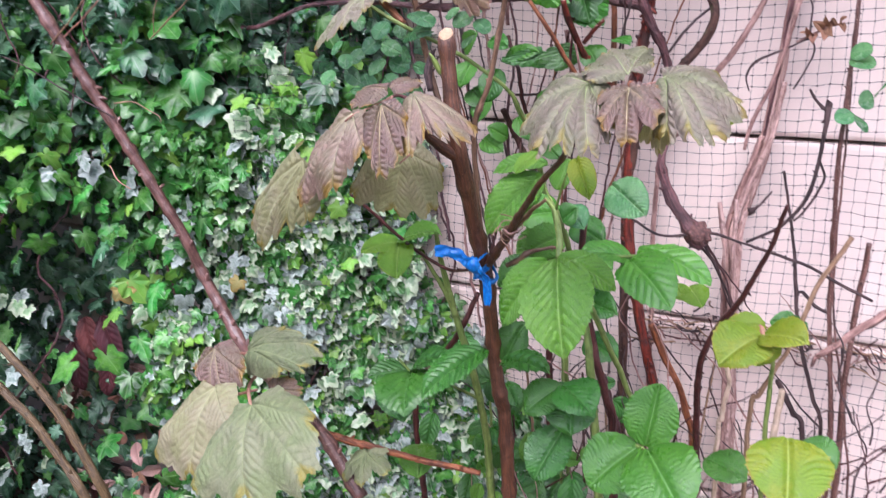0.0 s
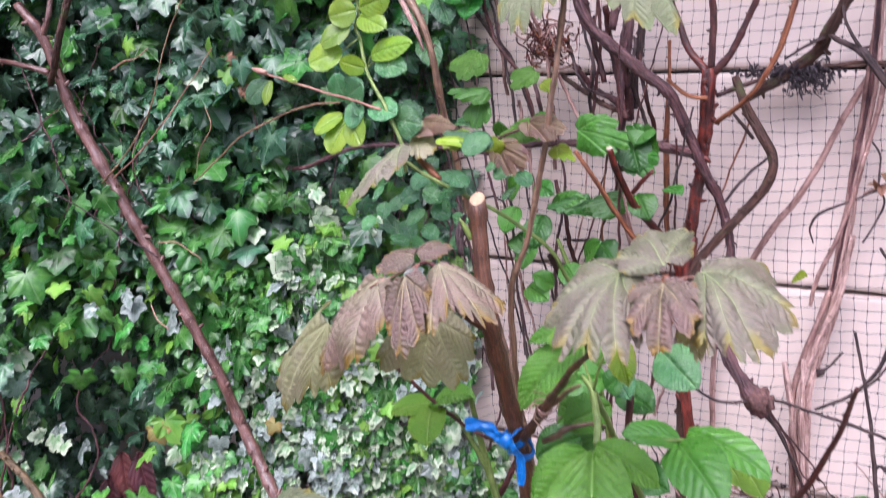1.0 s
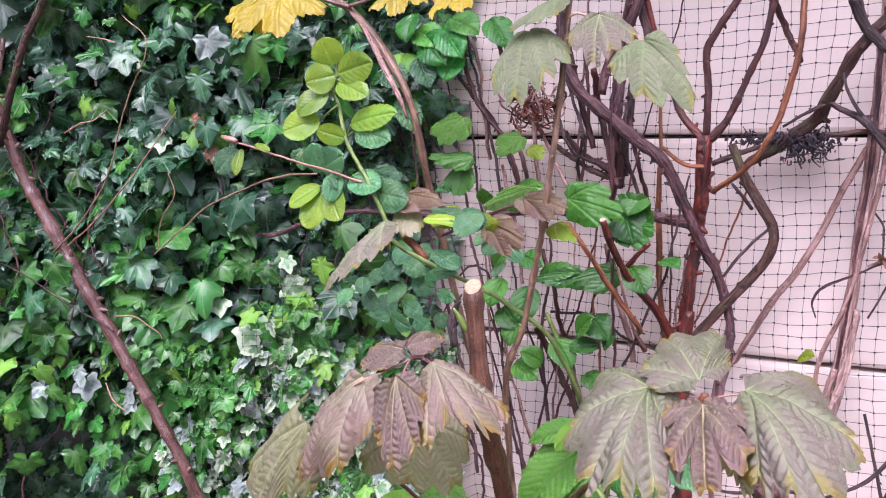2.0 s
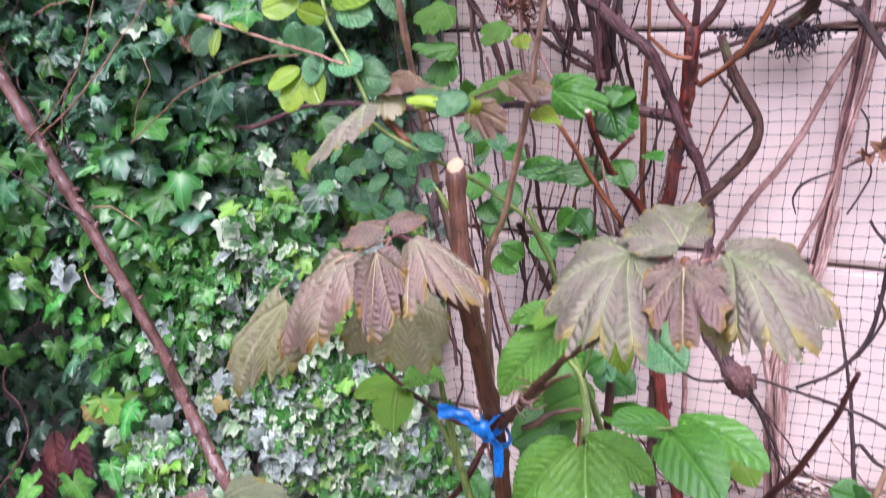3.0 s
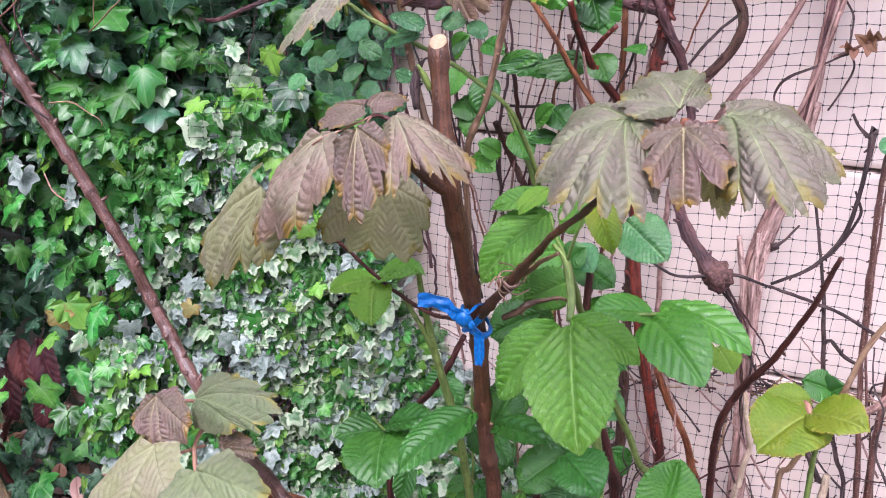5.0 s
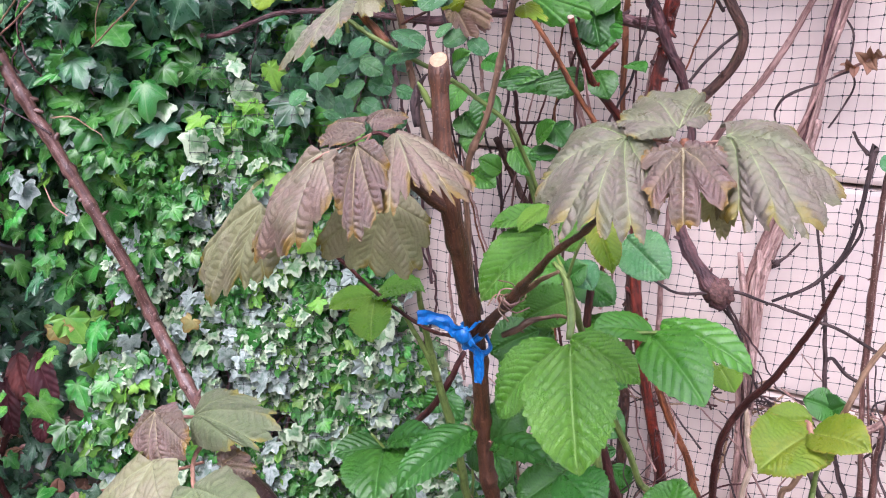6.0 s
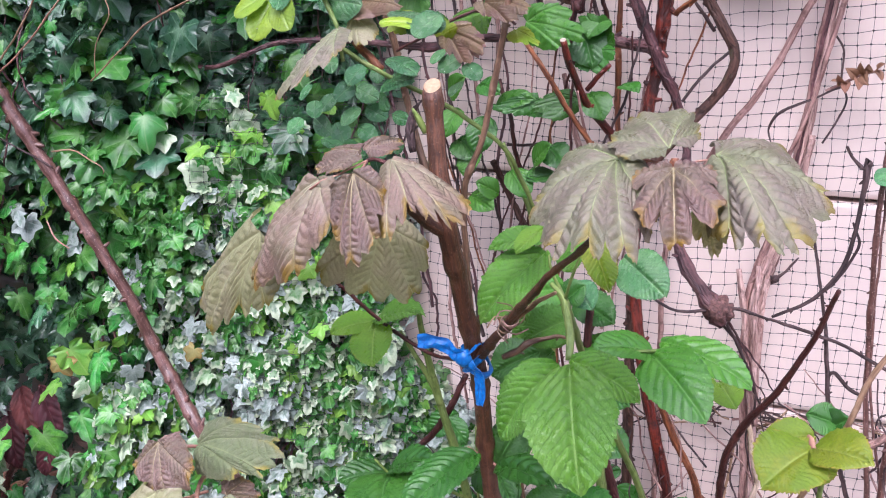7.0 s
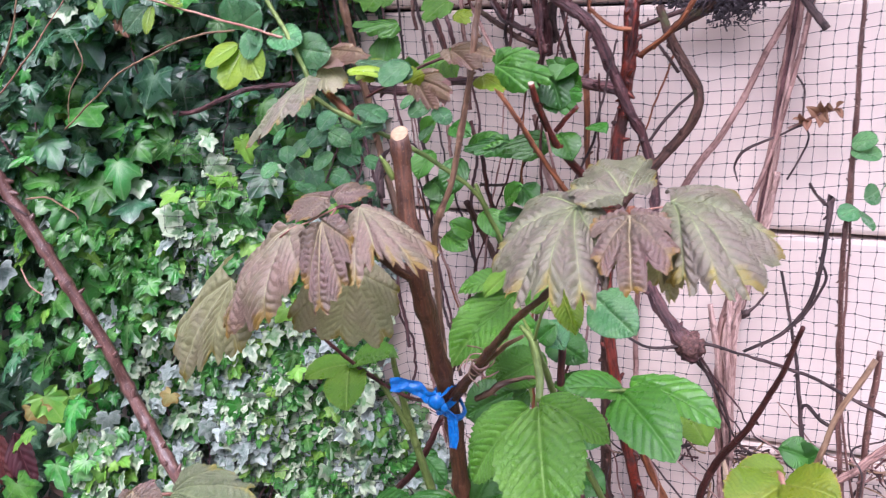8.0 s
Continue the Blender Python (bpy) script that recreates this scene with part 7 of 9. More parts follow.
vine = thing('woody_vine', (0.2400, -0.0600, 0.0000), 'dark gnarled woody vine climbing the netted wall', 'vine')
stem('trunk', vine, 'vine_bark', [(0.0113, -0.1200, 1.4382, 0.0075), (0.0025, -0.1200, 1.3657, 0.0082), (0.0158, -0.1200, 1.2949, 0.0089), (0.0561, -0.1200, 1.2532, 0.0088), (0.1014, -0.1150, 1.2165, 0.0087), (0.1459, -0.1100, 1.1768, 0.0086), (0.1901, -0.1000, 1.0816, 0.0074), (0.2107, -0.0900, 1.0410, 0.0070), (0.2270, -0.0900, 0.9926, 0.0066), (0.2307, -0.1000, 0.9436, 0.0066), (0.2260, -0.1300, 0.8893, 0.0070), (0.2485, -0.1700, 0.8497, 0.0082), (0.2710, -0.1900, 0.8258, 0.0088), (0.2895, -0.2000, 0.8081, 0.0120), (0.2970, -0.2000, 0.7952, 0.0125), (0.3044, -0.2000, 0.7870, 0.0080)], segs=16, rough=0.3, nodes=0.05)
stem('branch', vine, 'vine_bark', [(0.1746, -0.1000, 1.1063, 0.0100), (0.1459, -0.1000, 1.1100, 0.0079), (0.0928, -0.1100, 1.1190, 0.0065), (0.0208, -0.1100, 1.1153, 0.0060), (-0.0677, -0.1100, 1.1112, 0.0069), (-0.1136, -0.1200, 1.0999, 0.0078), (-0.1526, -0.1200, 1.1008, 0.0063), (-0.2233, -0.1300, 1.1058, 0.0048), (-0.3292, -0.1700, 1.1039, 0.0040), (-0.3837, -0.1900, 1.0825, 0.0040), (-0.4346, -0.1900, 1.0670, 0.0041), (-0.4937, -0.2000, 1.0681, 0.0025)], rough=0.3)
stem('root', vine, 'grey_bark', [(0.2952, -0.1900, 0.7905, 0.0022), (0.3206, -0.1600, 0.7493, 0.0020), (0.3352, -0.1300, 0.6959, 0.0017), (0.3612, -0.1000, 0.6420, 0.0015), (0.3980, -0.0700, 0.6214, 0.0012)])
stem('root', vine, 'grey_bark', [(0.3030, -0.1900, 0.7905, 0.0022), (0.3343, -0.1600, 0.7220, 0.0020), (0.3460, -0.1300, 0.6668, 0.0017), (0.3377, -0.1000, 0.6036, 0.0015), (0.3529, -0.0700, 0.5247, 0.0012)])
stem('root', vine, 'vine_bark', [(0.3029, -0.1900, 0.7947, 0.0020), (0.3118, -0.1650, 0.7677, 0.0018), (0.3278, -0.1400, 0.7414, 0.0016), (0.3469, -0.1150, 0.7096, 0.0014), (0.3609, -0.0900, 0.6773, 0.0011), (0.3742, -0.0650, 0.6461, 0.0009)], wander=0.004, rough=0.3)
stem('root', vine, 'vine_bark', [(0.3024, -0.1900, 0.7947, 0.0020), (0.3192, -0.1650, 0.7653, 0.0018), (0.3294, -0.1400, 0.7328, 0.0016), (0.3416, -0.1150, 0.6908, 0.0014), (0.3524, -0.0900, 0.6624, 0.0011), (0.3607, -0.0650, 0.6207, 0.0009)], wander=0.004, rough=0.3)

shrub = thing('cut_shrub', (0.2200, -0.0800, 0.0000), 'red-barked pruned shrub trained up the netted wall', 'shrub')
stem('trunk', shrub, 'red_bark', [(0.1892, -0.1000, 1.2169, 0.0104), (0.1897, -0.1000, 1.1740, 0.0111), (0.1871, -0.0950, 1.1158, 0.0098), (0.1798, -0.0900, 1.0486, 0.0092), (0.1718, -0.0900, 0.9803, 0.0093), (0.1655, -0.0900, 0.9187, 0.0087)], rough=0.3, spurs=0.011)
stem('trunk', shrub, 'red_bark', [(0.1772, -0.0900, 0.9884, 0.0088), (0.1732, -0.1000, 0.8850, 0.0090), (0.1807, -0.1000, 0.7686, 0.0092), (0.1984, -0.1000, 0.6733, 0.0094), (0.2204, -0.1000, 0.5843, 0.0095), (0.2384, -0.0900, 0.5044, 0.0097), (0.2508, -0.0800, 0.4195, 0.0099), (0.2608, -0.0500, 0.2097, 0.0104), (0.2658, -0.0300, -0.02, 0.0109)])
stem('branch', shrub, 'red_bark', [(0.1865, -0.1000, 1.2134, 0.0062), (0.1566, -0.0900, 1.2500, 0.0056), (0.1323, -0.0900, 1.3086, 0.0049), (0.1153, -0.0900, 1.3636, 0.0050), (0.1019, -0.0900, 1.4221, 0.0050)])
stem('branch', shrub, 'wine_bark', [(0.1920, -0.1000, 1.2169, 0.0055), (0.1925, -0.1000, 1.2666, 0.0055), (0.1887, -0.1000, 1.3194, 0.0055), (0.1999, -0.1000, 1.3467, 0.0054), (0.2219, -0.1000, 1.3830, 0.0054), (0.2372, -0.1000, 1.4089, 0.0053)])
stem('branch', shrub, 'wine_bark', [(0.1937, -0.1000, 1.2098, 0.0062), (0.2154, -0.1000, 1.2345, 0.0055), (0.2367, -0.1000, 1.2829, 0.0047), (0.2544, -0.1000, 1.3267, 0.0047), (0.2660, -0.1000, 1.3799, 0.0046), (0.2711, -0.1000, 1.4061, 0.0046)], nodes=0.04)
stem('branch', shrub, 'orange_bark', [(0.1939, -0.1200, 1.1776, 0.0034), (0.1713, -0.1300, 1.1807, 0.0034), (0.1445, -0.1400, 1.2029, 0.0027)])
stem('branch', shrub, 'orange_bark', [(0.2022, -0.1000, 1.1455, 0.0041), (0.2382, -0.1200, 1.1713, 0.0040), (0.2642, -0.1300, 1.2023, 0.0039), (0.2840, -0.1300, 1.2490, 0.0045), (0.2992, -0.1300, 1.3142, 0.0044), (0.3014, -0.1200, 1.3739, 0.0045), (0.3019, -0.1200, 1.3996, 0.0044)])
stem('branch', shrub, 'wine_bark', [(0.1988, -0.0900, 1.1814, 0.0042), (0.2247, -0.0800, 1.1926, 0.0042), (0.2537, -0.0700, 1.2037, 0.0034)])
stem('branch', shrub, 'red_bark', [(0.0898, -0.2000, 1.1112, 0.0047), (0.0950, -0.1800, 1.0805, 0.0054), (0.1102, -0.1500, 1.0353, 0.0056), (0.1333, -0.1200, 1.0001, 0.0064), (0.1564, -0.1000, 0.9577, 0.0072), (0.1670, -0.0900, 0.9189, 0.0072)], cut=(0.0, -0.6, 0.8), wood="cut_grey")
stem('branch', shrub, 'orange_bark', [(0.0480, -0.2150, 1.1080, 0.0034), (0.0720, -0.2100, 1.0750, 0.0036), (0.0920, -0.2000, 1.0410, 0.0038), (0.1120, -0.1850, 1.0090, 0.0040), (0.1310, -0.1650, 0.9720, 0.0042), (0.1130, -0.1100, 0.9560, 0.0043), (0.1212, -0.0900, 0.9289, 0.0044)])
stem('twig', shrub, 'dry_bark', [(0.1080, -0.1900, 1.0520, 0.0020), (0.1140, -0.1800, 1.0180, 0.0022), (0.1220, -0.1650, 0.9750, 0.0022), (0.1320, -0.1400, 0.9440, 0.0022)], spurs=0.0)
stem('twig', shrub, 'red_bark', [(0.1460, -0.1900, 1.0840, 0.0034), (0.1330, -0.1850, 1.0710, 0.0036), (0.1170, -0.1780, 1.0530, 0.0040)])
stem('branch', shrub, 'dry_bark', [(0.0509, -0.0500, 1.0679, 0.0038), (0.0682, -0.0500, 0.9965, 0.0048), (0.0908, -0.0500, 0.9338, 0.0048), (0.0961, -0.0500, 0.9019, 0.0048)], spurs=0.0)
stem('branch', shrub, 'orange_bark', [(0.1213, -0.0500, 1.2606, 0.0029), (0.1237, -0.0500, 1.2035, 0.0030), (0.1231, -0.0500, 1.1420, 0.0045), (0.1248, -0.0500, 1.0799, 0.0052), (0.1306, -0.0500, 0.9938, 0.0045), (0.1383, -0.0500, 0.9390, 0.0045)])
stem('branch', shrub, 'orange_bark', [(0.2258, -0.1000, 0.6285, 0.0063), (0.2453, -0.0900, 0.5771, 0.0063), (0.2683, -0.0800, 0.5341, 0.0056), (0.2851, -0.0700, 0.4794, 0.0065), (0.2986, -0.0600, 0.4221, 0.0066), (0.3086, -0.0300, 0.2111, 0.0069), (0.3136, -0.0200, -0.02, 0.0073)])

bent = thing('bent_stem', (0.3000, -0.0500, 0.0000), 'bent mossy brown stem leaning on the netting', 'stem')
stem('stem', bent, 'moss_bark', [(0.2235, -0.1000, 1.2064, 0.0057), (0.2390, -0.1000, 1.1678, 0.0071), (0.2610, -0.1000, 1.1297, 0.0077), (0.2778, -0.1000, 1.0988, 0.0074), (0.2728, -0.1000, 1.0667, 0.0074), (0.2489, -0.1000, 1.0328, 0.0075), (0.2128, -0.1000, 0.9896, 0.0073), (0.1862, -0.1000, 0.9459, 0.0081), (0.1779, -0.1000, 0.8843, 0.0082), (0.1722, -0.0900, 0.7957, 0.0084), (0.1822, -0.0600, 0.3978, 0.0088), (0.1872, -0.0400, -0.02, 0.0092)])
stem('twig', bent, 'grey_bark', [(0.2724, -0.1000, 1.1020, 0.0022), (0.2494, -0.1200, 1.0776, 0.0022), (0.2228, -0.1200, 1.0404, 0.0022)])
stem('twig', bent, 'grey_bark', [(0.2511, -0.1000, 1.1258, 0.0028), (0.2396, -0.1200, 1.1436, 0.0027), (0.2304, -0.1300, 1.1574, 0.0022)])

mossy = thing('mossy_branch', (0.3800, -0.0500, 1.2000), 'mossy dark branch with black rootlets lying across the joint', 'branch')
stem('stem', mossy, 'moss_bark', [(0.4049, -0.1000, 1.3637, 0.0085), (0.3722, -0.1000, 1.3307, 0.0087), (0.3498, -0.0900, 1.3004, 0.0081), (0.3329, -0.0800, 1.2651, 0.0090), (0.3143, -0.0600, 1.2358, 0.0101), (0.2817, -0.0500, 1.2115, 0.0095), (0.2485, -0.0500, 1.1896, 0.0079), (0.2282, -0.0500, 1.1747, 0.0049)], rough=0.3)
stem('branch', mossy, 'grey_bark', [(0.3302, -0.0800, 1.2570, 0.0039), (0.3594, -0.0900, 1.2405, 0.0044), (0.3752, -0.1000, 1.2299, 0.0062), (0.3914, -0.1000, 1.2070, 0.0056), (0.4167, -0.1000, 1.1746, 0.0055)], rough=0.3)
stem('branch', mossy, 'grey_bark', [(0.3752, -0.1000, 1.2299, 0.0030), (0.3621, -0.1000, 1.2498, 0.0026), (0.3505, -0.1000, 1.2730, 0.0022), (0.3450, -0.0900, 1.2986, 0.0026)])
stem('branch', mossy, 'grey_bark', [(0.3272, -0.0800, 1.2550, 0.0032), (0.3024, -0.0800, 1.2417, 0.0023), (0.2803, -0.0800, 1.2281, 0.0018)])
stem('branch', mossy, 'grey_bark', [(0.3507, -0.1200, 1.3830, 0.0073), (0.3626, -0.1100, 1.3458, 0.0073), (0.3815, -0.1100, 1.3225, 0.0067), (0.4087, -0.1100, 1.2991, 0.0060)], rough=0.3)
ROOTS = (0.2829, -0.0500, 1.2130)

tangle = thing('pruned_stems', (0.0500, -0.0800, 0.0000), 'tangled pruned brown stems in front of the netting', 'stems')
stem('stem', tangle, 'wine_bark', [(0.2606, -0.0982, 1.3940, 0.0046), (0.2799, -0.0700, 1.3431, 0.0047), (0.2972, -0.0984, 1.3048, 0.0046)], rough=0.25, wander=0.004)
stem('stem', tangle, 'vine_bark', [(0.0898, -0.0982, 1.4071, 0.0050), (0.0660, -0.0700, 1.3246, 0.0052), (0.0691, -0.0984, 1.2470, 0.0051), (0.0734, -0.1030, 1.1644, 0.0051), (0.0632, -0.0708, 1.0781, 0.0053)], rough=0.25, wander=0.004)
stem('stem', tangle, 'grey_bark', [(0.0890, -0.1031, 1.2612, 0.0030), (0.0861, -0.0982, 1.2021, 0.0031), (0.0959, -0.0700, 1.1494, 0.0032), (0.1242, -0.0984, 1.0984, 0.0031)], rough=0.25, wander=0.004)
stem('stem', tangle, 'grey_bark', [(-0.0203, -0.0844, 1.2646, 0.0028), (0.0152, -0.1098, 1.2015, 0.0027), (0.0461, -0.0791, 1.1792, 0.0027), (0.0642, -0.0793, 1.1641, 0.0027)], rough=0.25, wander=0.004)
stem('stem', tangle, 'grey_bark', [(-0.1710, -0.1031, 1.3226, 0.0034), (-0.1361, -0.0982, 1.2738, 0.0033), (-0.1121, -0.0700, 1.2346, 0.0034), (-0.0717, -0.0984, 1.1695, 0.0033), (-0.0604, -0.1030, 1.1379, 0.0033)], rough=0.25, wander=0.004)
stem('stem', tangle, 'dry_bark', [(-0.1700, -0.0708, 1.3998, 0.0031), (-0.1258, -0.1031, 1.3208, 0.0030), (-0.1223, -0.0982, 1.2574, 0.0030), (-0.1200, -0.0700, 1.1852, 0.0031)], rough=0.25, wander=0.004, spurs=0.0)
stem('stem', tangle, 'dry_bark', [(-0.0631, -0.0844, 1.2811, 0.0036), (-0.0388, -0.1098, 1.2245, 0.0035), (-0.0400, -0.0791, 1.1459, 0.0036), (-0.0336, -0.0793, 1.0735, 0.0036)], rough=0.25, wander=0.004, spurs=0.0)
stem('stem', tangle, 'grey_bark', [(-0.1006, -0.0708, 1.1442, 0.0024), (-0.1024, -0.1031, 1.0633, 0.0024), (-0.0940, -0.0982, 0.9892, 0.0024)], rough=0.25, wander=0.004)
stem('stem', tangle, 'dry_bark', [(-0.1014, -0.0708, 1.1772, 0.0031), (-0.0630, -0.1031, 1.0736, 0.0030), (-0.0547, -0.0982, 1.0088, 0.0030)], rough=0.25, wander=0.004, spurs=0.0)
stem('stem', tangle, 'wine_bark', [(-0.0312, -0.0844, 1.0578, 0.0036), (-0.0032, -0.1098, 0.9984, 0.0035), (0.0094, -0.0791, 0.9138, 0.0036), (0.0252, -0.0793, 0.8169, 0.0036)], rough=0.25, wander=0.004)
stem('stem', tangle, 'grey_bark', [(-0.0005, -0.0844, 1.2950, 0.0027), (0.0304, -0.1098, 1.2242, 0.0027), (0.0180, -0.0791, 1.1710, 0.0028), (0.0405, -0.0793, 1.1090, 0.0028)], rough=0.25, wander=0.004)
stem('stem', tangle, 'moss_bark', [(-0.0314, -0.0982, 0.9456, 0.0054), (-0.0146, -0.0700, 0.8925, 0.0055), (0.0221, -0.0984, 0.8543, 0.0054), (0.0457, -0.1030, 0.8103, 0.0053)], rough=0.25, wander=0.004)
stem('stem', tangle, 'grey_bark', [(-0.0208, -0.0708, 0.9669, 0.0024), (0.0526, -0.1031, 0.9709, 0.0023), (0.0995, -0.0982, 0.9436, 0.0022), (0.1318, -0.0700, 0.9262, 0.0023)], rough=0.25, wander=0.004)
stem('stem', tangle, 'grey_bark', [(-0.1702, -0.0749, 1.0056, 0.0020), (-0.1470, -0.0844, 1.0255, 0.0020), (-0.1075, -0.1098, 1.0226, 0.0019), (-0.1115, -0.0791, 0.9852, 0.0020)], rough=0.25, wander=0.004)
stem('stem', tangle, 'wine_bark', [(0.0413, -0.0982, 1.3074, 0.0051), (0.0449, -0.0700, 1.2490, 0.0053), (0.0692, -0.0984, 1.1794, 0.0051), (0.0817, -0.1030, 1.1496, 0.0051)], rough=0.25, wander=0.004)
stem('stem', tangle, 'vine_bark', [(0.0790, -0.0984, 1.2913, 0.0073), (0.0751, -0.1030, 1.2244, 0.0073), (0.0750, -0.0708, 1.1488, 0.0076)], rough=0.25, wander=0.004)
stem('stem', tangle, 'vine_bark', [(-0.0017, -0.0982, 1.2248, 0.0052), (0.0225, -0.0700, 1.1931, 0.0053), (0.0726, -0.0984, 1.1704, 0.0051)], rough=0.25, wander=0.004)
stem('stem', tangle, 'wine_bark', [(0.0922, -0.0793, 1.4105, 0.0067), (0.1157, -0.1098, 1.3463, 0.0065), (0.1277, -0.0842, 1.2984, 0.0067)], rough=0.25, wander=0.004)
stem('stem', tangle, 'moss_bark', [(0.3305, -0.1031, 1.2167, 0.0035), (0.3609, -0.0982, 1.2182, 0.0035), (0.4074, -0.0700, 1.2205, 0.0035)], rough=0.25, wander=0.004)
stem('stem', tangle, 'wine_bark', [(0.0886, -0.0844, 1.2401, 0.0034), (0.1089, -0.1098, 1.1799, 0.0033), (0.1142, -0.0791, 1.1348, 0.0034)], rough=0.25, wander=0.004)
stem('stem', tangle, 'vine_bark', [(-0.0790, -0.0844, 1.2257, 0.0036), (-0.0544, -0.1098, 1.1776, 0.0036), (-0.0573, -0.0791, 1.1455, 0.0036)], rough=0.25, wander=0.004)
stem('stem', tangle, 'wine_bark', [(-0.1002, -0.1031, 1.3589, 0.0042), (-0.0793, -0.0982, 1.2961, 0.0042), (-0.0639, -0.0700, 1.2584, 0.0043)], rough=0.25, wander=0.004)
stem('stem', tangle, 'wine_bark', [(0.0287, -0.0900, 0.8203, 0.0056), (0.0362, -0.0800, 0.7440, 0.0065), (0.0434, -0.0700, 0.6829, 0.0065), (0.0534, -0.0400, 0.3414, 0.0069), (0.0584, -0.0200, -0.02, 0.0072)])
stem('stem', tangle, 'vine_bark', [(0.1657, -0.1500, 0.5502, 0.0078), (0.1813, -0.1400, 0.4877, 0.0087), (0.1926, -0.1300, 0.4309, 0.0089), (0.2026, -0.1000, 0.2155, 0.0093), (0.2076, -0.0800, -0.02, 0.0098)])

stem('stem', tangle, 'wine_bark', [(0.0090, -0.0900, 1.4450, 0.0055), (-0.0010, -0.0900, 1.3630, 0.0053), (0.0140, -0.0900, 1.2940, 0.0051), (0.0420, -0.0900, 1.2010, 0.0048)], rough=0.3, wander=0.003)
stem('stem', tangle, 'vine_bark', [(0.1150, -0.1200, 1.4290, 0.0075), (0.0980, -0.1200, 1.3670, 0.0072), (0.0710, -0.1200, 1.3180, 0.0069), (0.0600, -0.1200, 1.2710, 0.0066)], rough=0.3, wander=0.003)
stem('stem', tangle, 'grey_bark', [(0.0870, -0.0700, 1.3240, 0.0062), (0.0840, -0.0700, 1.2480, 0.0060), (0.0800, -0.0700, 1.1640, 0.0057)], rough=0.3, wander=0.003)
stem('stem', tangle, 'wine_bark', [(0.0240, -0.0900, 1.3540, 0.0030), (0.0330, -0.0900, 1.2480, 0.0029), (0.0250, -0.0900, 1.1480, 0.0028)], rough=0.3, wander=0.003)
stem('stem', tangle, 'dry_bark', [(-0.1060, -0.0900, 1.3770, 0.0034), (-0.0740, -0.0900, 1.3050, 0.0033), (-0.0430, -0.0900, 1.2410, 0.0031), (0.0060, -0.0900, 1.1470, 0.0030)], rough=0.3, wander=0.003)
stem('stem', tangle, 'wine_bark', [(-0.1500, -0.1100, 1.3610, 0.0038), (-0.1310, -0.1100, 1.2810, 0.0036), (-0.0760, -0.1100, 1.2010, 0.0035), (-0.0530, -0.1100, 1.1380, 0.0033)], rough=0.3, wander=0.003)
stem('stem', tangle, 'grey_bark', [(-0.0280, -0.0600, 1.2100, 0.0028), (0.0320, -0.0600, 1.1710, 0.0027), (0.0610, -0.0600, 1.1640, 0.0026)], rough=0.3, wander=0.003)
stem('stem', tangle, 'moss_bark', [(-0.0290, -0.0800, 1.2140, 0.0046), (0.0220, -0.0800, 1.1790, 0.0044), (0.0710, -0.0800, 1.1580, 0.0042)], rough=0.3, wander=0.003)

wall_leaves = thing('bramble_cane', (0.0000, -0.1200, 0.0000), 'bramble shoots with green leaves against the netted wall', 'bramble', group='bramble canes')
stem('cane', wall_leaves, 'green_bark', [(-0.0028, -0.1400, 0.9775, 0.0030), (0.0172, -0.1300, 0.9254, 0.0046), (0.0379, -0.1200, 0.8719, 0.0046), (0.0471, -0.1100, 0.8153, 0.0047), (0.0574, -0.1000, 0.7483, 0.0048), (0.0655, -0.0800, 0.6749, 0.0050), (0.0788, -0.0600, 0.5429, 0.0052), (0.0888, -0.0300, 0.2715, 0.0054), (0.0938, -0.0200, -0.02, 0.0057)])
leaflet(wall_leaves, (0.0938, -0.1300, 1.1283), (0.1158, -0.1500, 1.0794), 0.0548, OUT, 0.50, 'rasp_dark', teeth=14, veins=6)
leaflet(wall_leaves, (0.1230, -0.1300, 1.1403), (0.1072, -0.1500, 1.1151), 0.0433, UP, 0.50, 'rasp_dark', teeth=14, veins=6)
leaflet(wall_leaves, (-0.0171, -0.1300, 1.0234), (0.0419, -0.1500, 1.0377), 0.0343, OUT, 0.50, 'rasp_dark', teeth=14, veins=6)
leaflet(wall_leaves, (0.0237, -0.1300, 1.0227), (0.0770, -0.1500, 1.0217), 0.0324, OUT, 0.50, 'rasp_dark', teeth=14, veins=6)
leaflet(wall_leaves, (-0.0292, -0.1300, 1.0107), (-0.0366, -0.1500, 0.9617), 0.0434, OUT, 0.50, 'rasp_dark', teeth=14, veins=6)
leaflet(wall_leaves, (-0.0710, -0.1300, 0.9792), (-0.0364, -0.1500, 0.9539), 0.0465, OUT, 0.50, 'rasp_dark', teeth=14, veins=6)
leaflet(wall_leaves, (0.1080, -0.1300, 1.0477), (0.1328, -0.1500, 1.0152), 0.0432, OUT, 0.50, 'rasp_dark', teeth=14, veins=6)
leaflet(wall_leaves, (0.1480, -0.1300, 1.0578), (0.1740, -0.1500, 1.0508), 0.0282, UP, 0.50, 'rasp_dark', teeth=14, veins=6)
leaflet(wall_leaves, (0.0569, -0.1300, 0.9755), (0.0870, -0.1500, 0.9516), 0.0413, OUT, 0.50, 'rasp_dark', teeth=14, veins=6)
leaflet(wall_leaves, (0.0699, -0.1300, 0.9384), (0.0335, -0.1500, 0.9304), 0.0348, UP, 0.50, 'rasp_dark', teeth=14, veins=6)
leaflet(wall_leaves, (0.0738, -0.1300, 0.9389), (0.0980, -0.1500, 0.9603), 0.0294, OUT, 0.50, 'rasp_dark', teeth=14, veins=6)
leaflet(wall_leaves, (0.0605, -0.1300, 0.9299), (0.0350, -0.1500, 0.9373), 0.0342, UP, 0.50, 'rasp_dark', teeth=14, veins=6)
